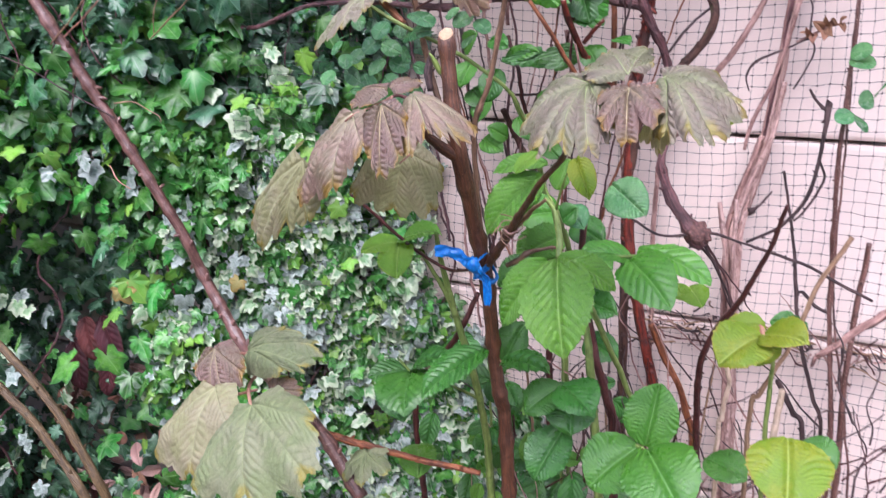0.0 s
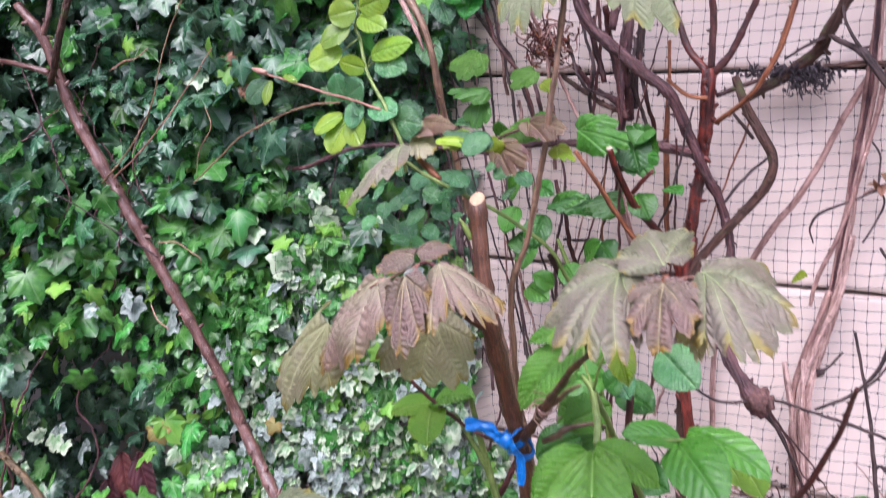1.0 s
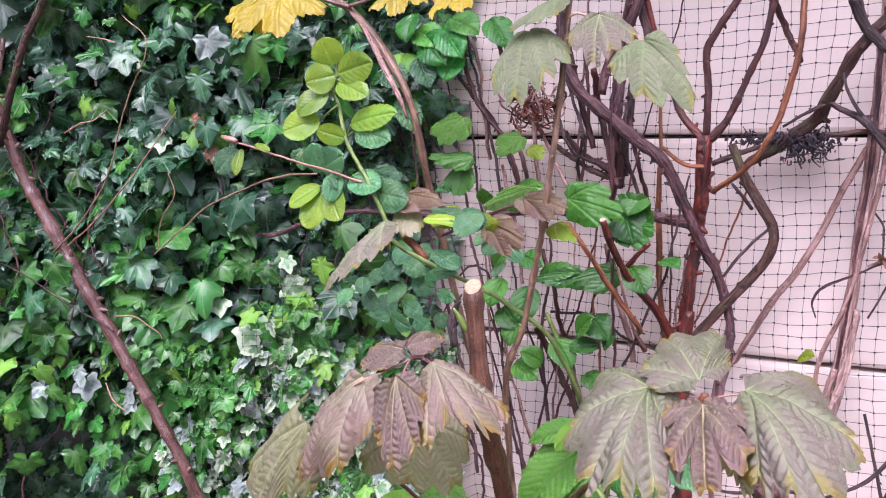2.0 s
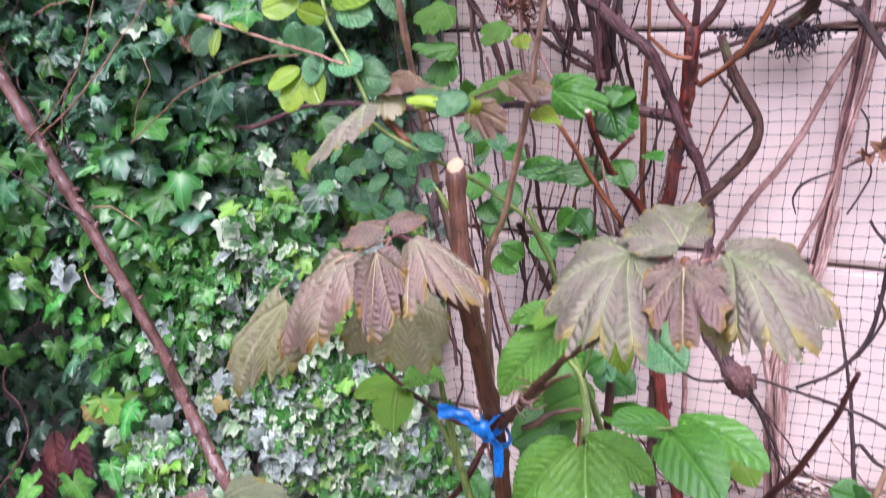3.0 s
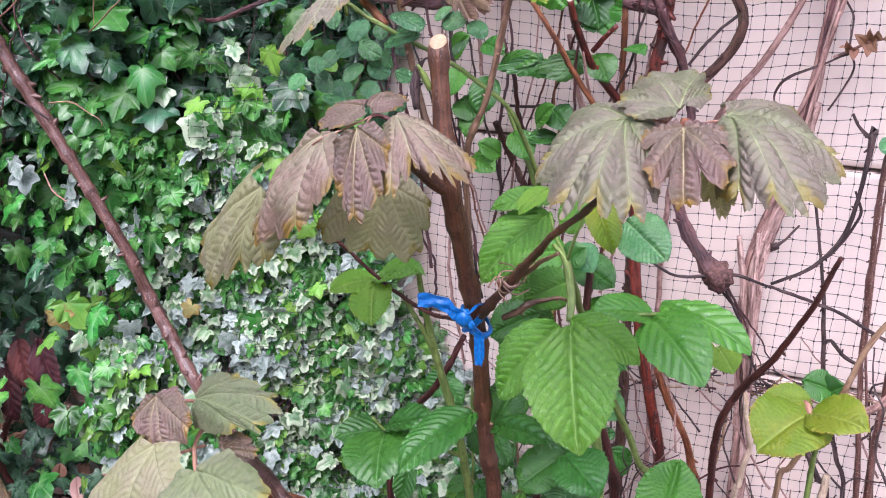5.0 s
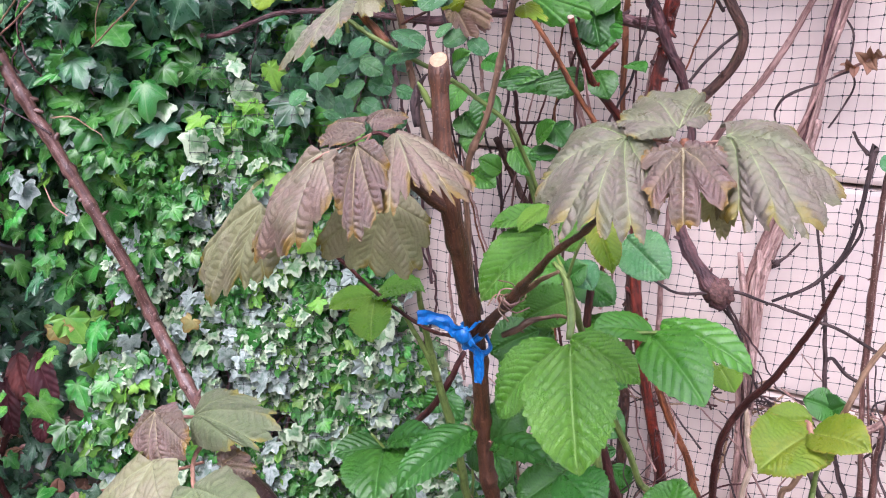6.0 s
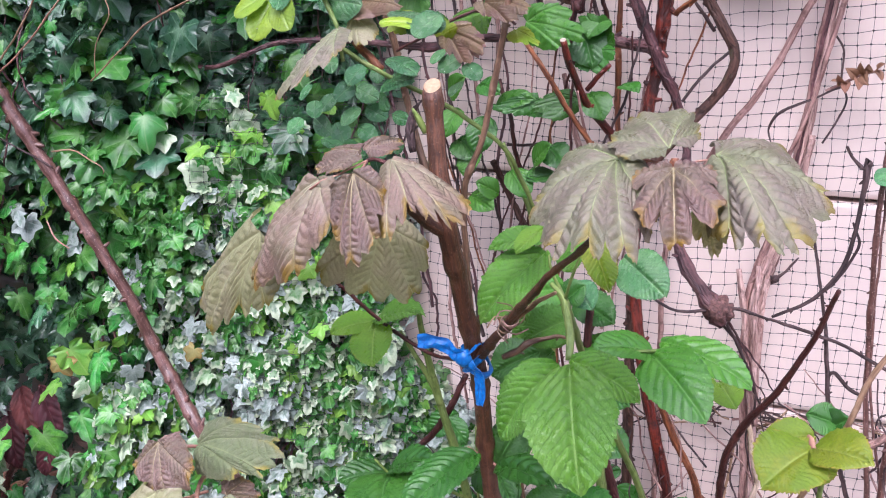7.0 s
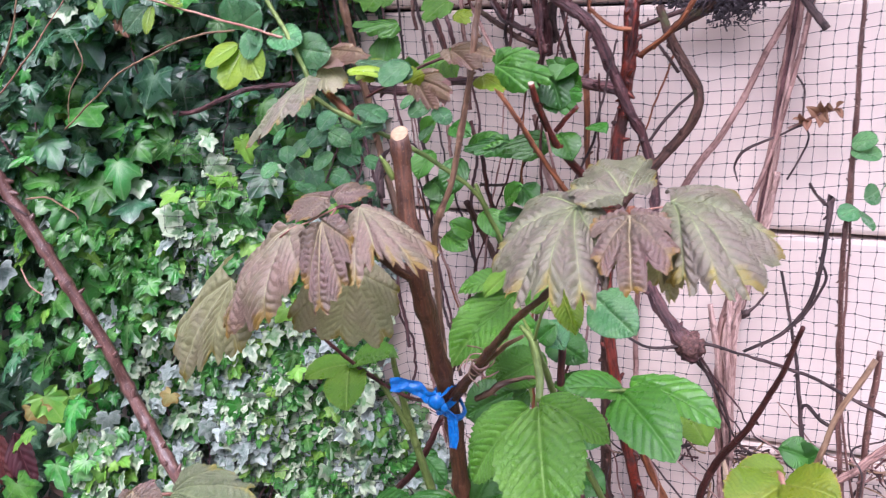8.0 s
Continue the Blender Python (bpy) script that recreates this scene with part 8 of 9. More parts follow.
leaflet(wall_leaves, (0.0516, -0.1300, 0.8975), (0.0818, -0.1500, 0.8829), 0.0298, OUT, 0.50, 'rasp_dark', teeth=14, veins=6)
leaflet(wall_leaves, (-0.1771, -0.1300, 1.1432), (-0.1262, -0.1500, 1.1370), 0.0395, UP, 0.50, 'rose', teeth=14, veins=6)
leaflet(wall_leaves, (-0.2311, -0.1300, 1.3380), (-0.2285, -0.1500, 1.3037), 0.0486, OUT, 0.50, 'ivy_lime', teeth=14, veins=6)
leaflet(wall_leaves, (-0.2128, -0.1300, 1.3691), (-0.1651, -0.1500, 1.3403), 0.0473, OUT, 0.50, 'ivy', teeth=14, veins=6)
leaflet(wall_leaves, (-0.1583, -0.1300, 1.3816), (-0.1045, -0.1500, 1.3525), 0.0430, OUT, 0.50, 'ivy', teeth=14, veins=6)
leaflet(wall_leaves, (-0.0973, -0.1300, 1.3778), (-0.0624, -0.1500, 1.3354), 0.0424, OUT, 0.50, 'rasp_dark', teeth=14, veins=6)
leaflet(wall_leaves, (-0.1486, -0.1300, 1.3343), (-0.1555, -0.1500, 1.2935), 0.0441, OUT, 0.50, 'ivy', teeth=14, veins=6)
leaflet(wall_leaves, (-0.2399, -0.1300, 1.2735), (-0.1997, -0.1500, 1.2234), 0.0403, OUT, 0.50, 'rose', teeth=14, veins=6)
leaflet(wall_leaves, (0.3156, -0.1300, 0.9488), (0.3353, -0.1500, 0.9573), 0.0199, OUT, 0.50, 'rasp_lime', teeth=14, veins=6)
leaflet(wall_leaves, (-0.1933, -0.1400, 1.3587), (-0.1507, -0.1600, 1.3154), 0.0514, (-0.30, -0.8, 0.5), 0.50, 'ivy', teeth=14, veins=6)
leaflet(wall_leaves, (-0.1663, -0.1400, 1.3689), (-0.1248, -0.1600, 1.3220), 0.0462, (0.00, -0.8, 0.5), 0.50, 'ivy', teeth=14, veins=6)
leaflet(wall_leaves, (-0.2048, -0.1400, 1.3277), (-0.1750, -0.1600, 1.2854), 0.0394, (0.24, -0.8, 0.5), 0.50, 'rose', teeth=14, veins=6)
leaflet(wall_leaves, (-0.2120, -0.1400, 1.3912), (-0.2139, -0.1600, 1.3492), 0.0446, (-0.25, -0.8, 0.5), 0.50, 'ivy', teeth=14, veins=6)
leaflet(wall_leaves, (-0.2631, -0.1400, 1.3140), (-0.2132, -0.1600, 1.2864), 0.0432, (0.03, -0.8, 0.5), 0.50, 'rose', teeth=14, veins=6)
leaflet(wall_leaves, (-0.2815, -0.1400, 1.1658), (-0.2209, -0.1600, 1.1426), 0.0406, (0.07, -0.8, 0.5), 0.50, 'rose', teeth=14, veins=6)
leaflet(wall_leaves, (-0.2666, -0.1400, 1.1410), (-0.2113, -0.1600, 1.1145), 0.0373, (-0.28, -0.8, 0.5), 0.50, 'rose', teeth=14, veins=6)
leaflet(wall_leaves, (-0.2329, -0.1400, 1.1666), (-0.2541, -0.1600, 1.1294), 0.0329, (-0.07, -0.8, 0.5), 0.50, 'rose', teeth=14, veins=6)
leaflet(wall_leaves, (-0.0535, -0.1400, 1.1351), (-0.0051, -0.1600, 1.1483), 0.0343, (-0.21, -0.8, 0.5), 0.50, 'rasp_mid', teeth=14, veins=6)
leaflet(wall_leaves, (-0.0871, -0.1400, 1.1223), (-0.0913, -0.1600, 1.1460), 0.0309, (-0.16, -0.8, 0.5), 0.50, 'rasp_mid', teeth=14, veins=6)
leaflet(wall_leaves, (-0.0409, -0.1400, 0.9676), (-0.0484, -0.1600, 0.9308), 0.0387, (-0.23, -0.8, 0.5), 0.50, 'rasp_mid', teeth=14, veins=6)
leaflet(wall_leaves, (-0.0676, -0.1400, 1.0208), (-0.0793, -0.1600, 0.9828), 0.0390, (0.00, -0.8, 0.5), 0.50, 'rasp_mid', teeth=14, veins=6)
leaflet(wall_leaves, (0.0095, -0.1400, 0.9413), (0.0415, -0.1600, 0.9104), 0.0374, (0.25, -0.8, 0.5), 0.50, 'rasp_mid', teeth=14, veins=6)
leaflet(wall_leaves, (-0.0477, -0.1400, 0.9030), (-0.0059, -0.1600, 0.8889), 0.0352, (0.05, -0.8, 0.5), 0.50, 'rasp_mid', teeth=14, veins=6)
leaflet(wall_leaves, (-0.0809, -0.1400, 1.0357), (-0.0516, -0.1600, 1.0629), 0.0353, (0.16, -0.8, 0.5), 0.50, 'rasp_mid', teeth=14, veins=6)
leaflet(wall_leaves, (-0.0389, -0.1400, 1.0542), (-0.0021, -0.1600, 1.0432), 0.0301, (-0.07, -0.8, 0.5), 0.50, 'rasp_dark', teeth=14, veins=6)
leaflet(wall_leaves, (-0.0059, -0.1400, 0.9081), (-0.0316, -0.1600, 0.9248), 0.0308, (0.15, -0.8, 0.5), 0.50, 'rasp_mid', teeth=14, veins=6)
leaflet(wall_leaves, (0.0412, -0.1400, 0.9525), (0.0701, -0.1600, 0.9815), 0.0324, (-0.24, -0.8, 0.5), 0.50, 'rasp_mid', teeth=14, veins=6)
lobed_leaf(wall_leaves, (0.0270, -0.1500, 1.1340), ((0.0320, -0.1500, 1.1550), (0.0730, -0.1600, 1.1560), (0.1110, -0.1800, 1.1170), (0.0800, -0.1800, 1.1030)), (0.05, -0.85, 0.5), 'rasp_mid', arch=0.12, depth=0.34, quilt=0.012, rings=26, veins=7)
lobed_leaf(wall_leaves, (0.1210, -0.1300, 1.1090), ((0.0830, -0.1400, 1.1270), (0.1000, -0.1400, 1.1430), (0.1300, -0.1400, 1.1390), (0.1420, -0.1500, 1.1080)), (0.05, -0.85, 0.5), 'rasp_dark', arch=0.1, depth=0.3, quilt=0.012, rings=26, veins=7)
lobed_leaf(wall_leaves, (0.0990, -0.1300, 1.0980), ((0.1420, -0.1500, 1.1010), (0.1310, -0.1500, 1.0730), (0.0950, -0.1500, 1.0780)), (0.05, -0.85, 0.5), 'rasp_dark', arch=0.1, depth=0.3, quilt=0.012, rings=26, veins=7)
lobed_leaf(wall_leaves, (-0.0130, -0.1600, 1.1480), ((-0.0070, -0.1500, 1.1540), (-0.0450, -0.1800, 1.1490), (-0.0720, -0.2000, 1.1230)), (0.05, -0.6, 0.8), 'rasp', arch=0.1, depth=0.2, quilt=0.012, rings=26, veins=7)
lobed_leaf(wall_leaves, (-0.1230, -0.1600, 1.2420), ((-0.1080, -0.1700, 1.2160), (-0.1430, -0.1800, 1.2030), (-0.1630, -0.1800, 1.2260)), (0.05, -0.7, 0.7), 'rasp', arch=0.12, depth=0.26, quilt=0.012, rings=26, veins=7)
lobed_leaf(wall_leaves, (-0.0350, -0.1600, 1.2150), ((-0.0300, -0.1700, 1.1980), (-0.0610, -0.1800, 1.1880), (-0.0670, -0.1700, 1.2150)), (0.05, -0.7, 0.7), 'rasp', arch=0.12, depth=0.26, quilt=0.012, rings=26, veins=7)
lobed_leaf(wall_leaves, (-0.0260, -0.1600, 1.1990), ((0.0010, -0.1700, 1.2010), (0.0000, -0.1800, 1.1840), (-0.0220, -0.1700, 1.1890)), (0.05, -0.7, 0.7), 'rasp_lime', arch=0.12, depth=0.26, quilt=0.012, rings=26, veins=7)
lobed_leaf(wall_leaves, (-0.1070, -0.1600, 1.1880), ((-0.1170, -0.1700, 1.1690), (-0.1470, -0.1800, 1.1760), (-0.1680, -0.1700, 1.1900)), (0.05, -0.7, 0.7), 'rasp_mid', arch=0.12, depth=0.26, quilt=0.012, rings=26, veins=7)
lobed_leaf(wall_leaves, (-0.1270, -0.1500, 1.1720), ((-0.1040, -0.1600, 1.1500), (-0.1300, -0.1600, 1.1330), (-0.1520, -0.1600, 1.1540)), (0.05, -0.7, 0.7), 'rasp_mid', arch=0.12, depth=0.26, quilt=0.012, rings=26, veins=7)
lobed_leaf(wall_leaves, (0.0460, -0.1400, 1.0350), ((0.0220, -0.1500, 1.0420), (-0.0140, -0.1600, 1.0270), (0.0150, -0.1600, 1.0180)), (0.05, -0.7, 0.7), 'rasp_dark', arch=0.12, depth=0.26, quilt=0.012, rings=26, veins=7)
lobed_leaf(wall_leaves, (0.0960, -0.1400, 1.0400), ((0.0650, -0.1500, 1.0470), (0.0420, -0.1600, 1.0280), (0.0690, -0.1600, 1.0130)), (0.05, -0.7, 0.7), 'rasp_dark', arch=0.12, depth=0.26, quilt=0.012, rings=26, veins=7)

# ---- dry stems and twigs on the right ----

s1 = thing('dry_cane', (0.3551, -0.0500, 0.9041), 'pinkish dry peeling stem against the netted wall', 'cane', group='wall stems')
strands(s1, ("strip", "dry_bark", "strip", "dry_bark", "vine_bark"), [(0.3885, -0.05, 1.42), (0.3865, -0.05, 1.3402), (0.3852, -0.05, 1.2595), (0.3817, -0.05, 1.1842), (0.3745, -0.05, 1.0933), (0.3672, -0.05, 1.0002), (0.3551, -0.05, 0.9041), (0.3420, -0.06, 0.8461)], 6, 0.0072, 0.0036, 3)
strands(s1, ("strip", "strip", "dry_bark", "strip"), [(0.3690, -0.06, 1.002), (0.3576, -0.06, 0.9226), (0.3410, -0.06, 0.8461), (0.3311, -0.07, 0.7853), (0.3325, -0.07, 0.7221), (0.3346, -0.06, 0.6449), (0.3406, -0.05, 0.5471), (0.3478, -0.04, 0.4252), (0.3578, -0.02, 0.2126), (0.3628, -0.02, -0.02)], 9, 0.0125, 0.0046, 4)
stem('stem', s1, 'strip', [(0.3066, -0.0800, 0.8265, 0.0044), (0.3183, -0.0800, 0.7703, 0.0052), (0.3314, -0.0800, 0.6930, 0.0045), (0.3424, -0.0800, 0.6212, 0.0046)], spurs=0.0)
stem('stem', s1, 'strip', [(0.3301, -0.0800, 0.8338, 0.0036), (0.3338, -0.0900, 0.7603, 0.0037), (0.3387, -0.0900, 0.6980, 0.0037), (0.3480, -0.0900, 0.6183, 0.0038)], spurs=0.0)

s2 = thing('dry_cane', (0.2053, -0.0400, 0.0000), 'thin dry stem leaning across the netted wall', 'cane', group='wall stems')
stem('stem', s2, 'dry_bark', [(0.3934, -0.0400, 1.2258, 0.0042), (0.3675, -0.0400, 1.1876, 0.0049), (0.3332, -0.0400, 1.1084, 0.0050), (0.3062, -0.0400, 1.0522, 0.0051), (0.2710, -0.0400, 0.9972, 0.0052), (0.2352, -0.0400, 0.9246, 0.0046), (0.2053, -0.0400, 0.8499, 0.0047), (0.2153, -0.0200, 0.4250, 0.0049), (0.2203, -0.0200, -0.02, 0.0051)], spurs=0.0)

s3 = thing('dry_cane', (0.3311, -0.0600, 0.9032), 'thin dry stem hanging before the wall joint', 'cane', group='wall stems')
stem('stem', s3, 'dry_bark', [(0.4171, -0.0600, 1.2781, 0.0047), (0.4021, -0.0600, 1.2317, 0.0047), (0.3914, -0.0600, 1.1570, 0.0041), (0.3649, -0.0600, 1.0229, 0.0035), (0.3370, -0.0600, 0.9407, 0.0036), (0.3311, -0.0600, 0.9032, 0.0029)], spurs=0.0)

s4 = thing('woody_cane', (0.4950, -0.0900, 0.0000), 'straight dark red-brown stem before the netted wall', 'cane', group='wall stems')
stem('stem', s4, 'shoot_bark', [(0.4467, -0.1100, 1.2785, 0.0030), (0.4524, -0.1100, 1.1932, 0.0030), (0.4568, -0.1100, 0.9943, 0.0037), (0.4559, -0.1100, 0.9145, 0.0038), (0.4613, -0.1050, 0.8235, 0.0038), (0.4694, -0.1000, 0.7127, 0.0039), (0.4789, -0.1000, 0.6215, 0.0040), (0.4950, -0.0900, 0.4975, 0.0045), (0.5050, -0.0600, 0.2487, 0.0047), (0.5100, -0.0400, -0.02, 0.0049)], nodes=0.09)

s5 = thing('woody_cane', (0.5079, -0.0900, 0.0000), 'dark red-brown stem at the wall foot', 'cane', group='wall stems')
stem('stem', s5, 'shoot_bark', [(0.5083, -0.1000, 0.7941, 0.0041), (0.5056, -0.1000, 0.7202, 0.0049), (0.5032, -0.1000, 0.6587, 0.0049), (0.5034, -0.1000, 0.5797, 0.0054), (0.5079, -0.0900, 0.5013, 0.0059), (0.5179, -0.0600, 0.2507, 0.0062), (0.5229, -0.0400, -0.02, 0.0065)])

s6 = thing('grey_twig', (0.3540, -0.1400, 0.7862), 'thin grey twig with a broken knot at its end', 'twig', group='wall stems')
stem('stem', s6, 'grey_bark', [(0.4122, -0.1500, 0.9994, 0.0020), (0.4207, -0.1400, 0.9844, 0.0020), (0.4343, -0.1400, 0.9729, 0.0040), (0.4371, -0.1400, 0.9841, 0.0060), (0.4362, -0.1400, 0.9686, 0.0045), (0.4353, -0.1400, 0.9305, 0.0030), (0.4265, -0.1400, 0.8653, 0.0031), (0.3982, -0.1400, 0.8154, 0.0027), (0.3540, -0.1400, 0.7862, 0.0022)])

s7 = thing('grey_twig', (0.3276, -0.0500, 0.9870), 'thin dark looping twig on the netting', 'twig', group='wall stems')
stem('stem', s7, 'grey_bark', [(0.4102, -0.0500, 1.0659, 0.0016), (0.3748, -0.0600, 1.0492, 0.0016), (0.3389, -0.0700, 1.0315, 0.0022), (0.3231, -0.0600, 1.0088, 0.0017), (0.3276, -0.0500, 0.9870, 0.0011)])
stem('stem', s7, 'dry_bark', [(0.4420, -0.0500, 1.0823, 0.0017), (0.4208, -0.0500, 1.0771, 0.0020), (0.4038, -0.0500, 1.0668, 0.0021), (0.3833, -0.0500, 1.0561, 0.0021)], spurs=0.0)
leaflet(s7, (0.4381, -0.0550, 1.0822), (0.4431, -0.0700, 1.0904), 0.0092, (-0.25, -0.7, 0.44), 1.20, 'dead', teeth=7, fold=0.7, fine=0.6)
leaflet(s7, (0.4353, -0.0550, 1.0807), (0.4427, -0.0700, 1.0711), 0.0093, (0.27, -0.7, 0.16), 1.20, 'dead', teeth=7, fold=0.7, fine=0.6)
leaflet(s7, (0.4265, -0.0550, 1.0789), (0.4179, -0.0700, 1.0904), 0.0120, (-0.49, -0.7, -0.01), 1.20, 'dead', teeth=7, fold=0.7, fine=0.6)
leaflet(s7, (0.4236, -0.0550, 1.0781), (0.4279, -0.0700, 1.0663), 0.0134, (-0.35, -0.7, 0.01), 1.20, 'dead', teeth=7, fold=0.7, fine=0.6)
leaflet(s7, (0.4149, -0.0550, 1.0743), (0.4030, -0.0700, 1.0844), 0.0121, (0.37, -0.7, -0.08), 1.20, 'dead', teeth=7, fold=0.7, fine=0.6)
leaflet(s7, (0.4139, -0.0550, 1.0729), (0.4191, -0.0700, 1.0605), 0.0134, (0.46, -0.7, 0.67), 1.20, 'dead', teeth=7, fold=0.7, fine=0.6)
leaflet(s7, (0.4066, -0.0550, 1.0685), (0.3945, -0.0700, 1.0761), 0.0108, (-0.53, -0.7, 0.12), 1.20, 'dead', teeth=7, fold=0.7, fine=0.6)
leaflet(s7, (0.4049, -0.0550, 1.0670), (0.4051, -0.0700, 1.0556), 0.0108, (-0.01, -0.7, -0.27), 1.20, 'dead', teeth=7, fold=0.7, fine=0.6)
leaflet(s7, (0.3969, -0.0550, 1.0625), (0.3881, -0.0700, 1.0691), 0.0081, (-0.09, -0.7, 0.70), 1.20, 'dead', teeth=7, fold=0.7, fine=0.6)
leaflet(s7, (0.4323, -0.0550, 1.0805), (0.4245, -0.0700, 1.0869), 0.0093, (-0.47, -0.7, 0.36), 1.20, 'dead', teeth=7, fold=0.7, fine=0.6)
stem('stem', s7, 'grey_bark', [(0.3813, -0.0400, 1.1308, 0.0016), (0.3980, -0.0400, 1.1051, 0.0016), (0.4004, -0.0500, 1.0686, 0.0016), (0.4085, -0.0500, 1.0456, 0.0016), (0.3989, -0.0500, 1.0176, 0.0016), (0.3867, -0.0500, 0.9922, 0.0016)])
stem('stem', s7, 'grey_bark', [(0.3420, -0.0600, 0.8050, 0.0016), (0.3490, -0.0650, 0.8110, 0.0026), (0.3520, -0.0700, 0.8180, 0.0056), (0.3550, -0.0700, 0.8200, 0.0030), (0.3630, -0.0700, 0.8280, 0.0018), (0.3680, -0.0700, 0.8360, 0.0020), (0.3760, -0.0700, 0.8480, 0.0012)], rough=0.3)
stem('stem', s7, 'grey_bark', [(0.4320, -0.0800, 0.9010, 0.0016), (0.4370, -0.0800, 0.8890, 0.0021), (0.4410, -0.0800, 0.8770, 0.0023), (0.4380, -0.0800, 0.8610, 0.0021), (0.4310, -0.0800, 0.8420, 0.0020), (0.4180, -0.0800, 0.8210, 0.0018), (0.4090, -0.0800, 0.8090, 0.0015)])

s8 = thing('grey_twig', (0.4835, -0.0600, 0.0000), 'thin grey upright twig on the netting', 'twig', group='wall stems')
stem('stem', s8, 'grey_bark', [(0.3900, -0.1000, 0.8832, 0.0022), (0.4013, -0.1000, 0.8344, 0.0022), (0.4173, -0.1000, 0.7631, 0.0028), (0.4228, -0.1000, 0.7185, 0.0034), (0.4338, -0.0900, 0.6543, 0.0034), (0.4462, -0.0800, 0.6044, 0.0035), (0.4668, -0.0700, 0.5380, 0.0035), (0.4835, -0.0600, 0.4769, 0.0036), (0.4935, -0.0300, 0.2384, 0.0048), (0.4985, -0.0200, -0.02, 0.0051)])
stem('twig', s8, 'grey_bark', [(0.4271, -0.1000, 0.7078, 0.0028), (0.4329, -0.1000, 0.7128, 0.0028), (0.4523, -0.1000, 0.6938, 0.0028), (0.4698, -0.1000, 0.6860, 0.0022)])

s9 = thing('grey_twig', (0.5224, -0.1000, 0.7125), 'long thin dark twig arching before the wall', 'twig', group='wall stems')
stem('stem', s9, 'grey_bark', [(0.1880, -0.2400, 0.8394, 0.0021), (0.2181, -0.2300, 0.8206, 0.0021), (0.2517, -0.2200, 0.8016, 0.0021), (0.3072, -0.2000, 0.8068, 0.0026), (0.3451, -0.1700, 0.7934, 0.0021), (0.3917, -0.1300, 0.7714, 0.0027), (0.4324, -0.1200, 0.7573, 0.0027), (0.4742, -0.1100, 0.7361, 0.0027), (0.5224, -0.1000, 0.7125, 0.0027)])

s10 = thing('brown_twig', (0.3239, -0.2400, 0.0000), 'curved brown twig with a broken pale tip', 'twig', group='wall stems')
stem('stem', s10, 'wine_bark', [(0.4122, -0.4000, 0.8962, 0.0025), (0.4047, -0.3800, 0.8623, 0.0032), (0.3929, -0.3600, 0.8224, 0.0033), (0.3708, -0.3300, 0.7646, 0.0041), (0.3444, -0.3000, 0.7127, 0.0049), (0.3284, -0.2800, 0.6669, 0.0051), (0.3223, -0.2600, 0.6122, 0.0053), (0.3239, -0.2400, 0.5330, 0.0055), (0.3339, -0.2100, 0.2665, 0.0058), (0.3389, -0.1900, -0.02, 0.0061)])

s11 = thing('tan_twig', (0.3937, -0.3100, 0.0000), 'straight tan twig crossing the wall joint', 'twig', group='wall stems')
stem('stem', s11, 'tan_bark', [(0.4796, -0.3400, 0.8551, 0.0032), (0.4512, -0.3400, 0.7904, 0.0033), (0.4399, -0.3400, 0.7497, 0.0034), (0.4322, -0.3300, 0.7153, 0.0029), (0.4043, -0.3200, 0.6439, 0.0036), (0.3937, -0.3100, 0.5938, 0.0037), (0.4037, -0.2800, 0.2969, 0.0039), (0.4087, -0.2600, -0.02, 0.0041)], spurs=0.0)

s12 = thing('grey_twig', (0.5173, -0.2000, 0.6978), 'rough grey branch lying low by the wall', 'twig', group='wall stems')
stem('stem', s12, 'dry_bark', [(0.4570, -0.2000, 0.6410, 0.0022), (0.4640, -0.2000, 0.6600, 0.0045), (0.4820, -0.2000, 0.6730, 0.0055), (0.5040, -0.2000, 0.6990, 0.0060), (0.5440, -0.1900, 0.7350, 0.0065)], rough=0.3, wander=0.004)
stem('stem', s12, 'grey_bark', [(0.4176, -0.1800, 0.6049, 0.0043), (0.4410, -0.1600, 0.5539, 0.0044), (0.4579, -0.1400, 0.5070, 0.0045), (0.4679, -0.1100, 0.2535, 0.0061), (0.4729, -0.0900, -0.02, 0.0064)])

s13 = thing('straw_stem', (0.3493, -0.2200, 0.0000), 'pale straw-coloured dead stem by the wall', 'stem', group='wall stems')
stem('stem', s13, 'straw', [(0.3433, -0.2500, 0.6928, 0.0033), (0.3527, -0.2500, 0.6592, 0.0039), (0.3595, -0.2400, 0.6120, 0.0040), (0.3552, -0.2300, 0.5599, 0.0041), (0.3493, -0.2200, 0.5211, 0.0042), (0.3593, -0.1900, 0.2605, 0.0044), (0.3643, -0.1700, -0.02, 0.0046)], wander=0.004, spurs=0.0)

s14 = thing('woody_cane', (0.5309, -0.0800, 0.0000), 'slender upright stem with small rose leaves', 'cane', group='wall stems')
stem('stem', s14, 'shoot_bark', [(0.4530, -0.1000, 1.1257, 0.0013), (0.4572, -0.1000, 1.0409, 0.0016), (0.4624, -0.1000, 0.9453, 0.0017), (0.4668, -0.1000, 0.7974, 0.0020), (0.4772, -0.1000, 0.6831, 0.0021), (0.5029, -0.0900, 0.5623, 0.0021), (0.5309, -0.0800, 0.3975, 0.0022), (0.5409, -0.0500, 0.1988, 0.0023), (0.5459, -0.0300, -0.02, 0.0024)])
rose_leaf(s14, (0.4534, -0.1200, 1.0451), (0.4783, -0.1400, 1.0513), 0.0241, OUT, 0.30, 'rose')
rose_leaf(s14, (0.4542, -0.1200, 1.0380), (0.4829, -0.1400, 1.0306), 0.0256, OUT, 0.30, 'rose')
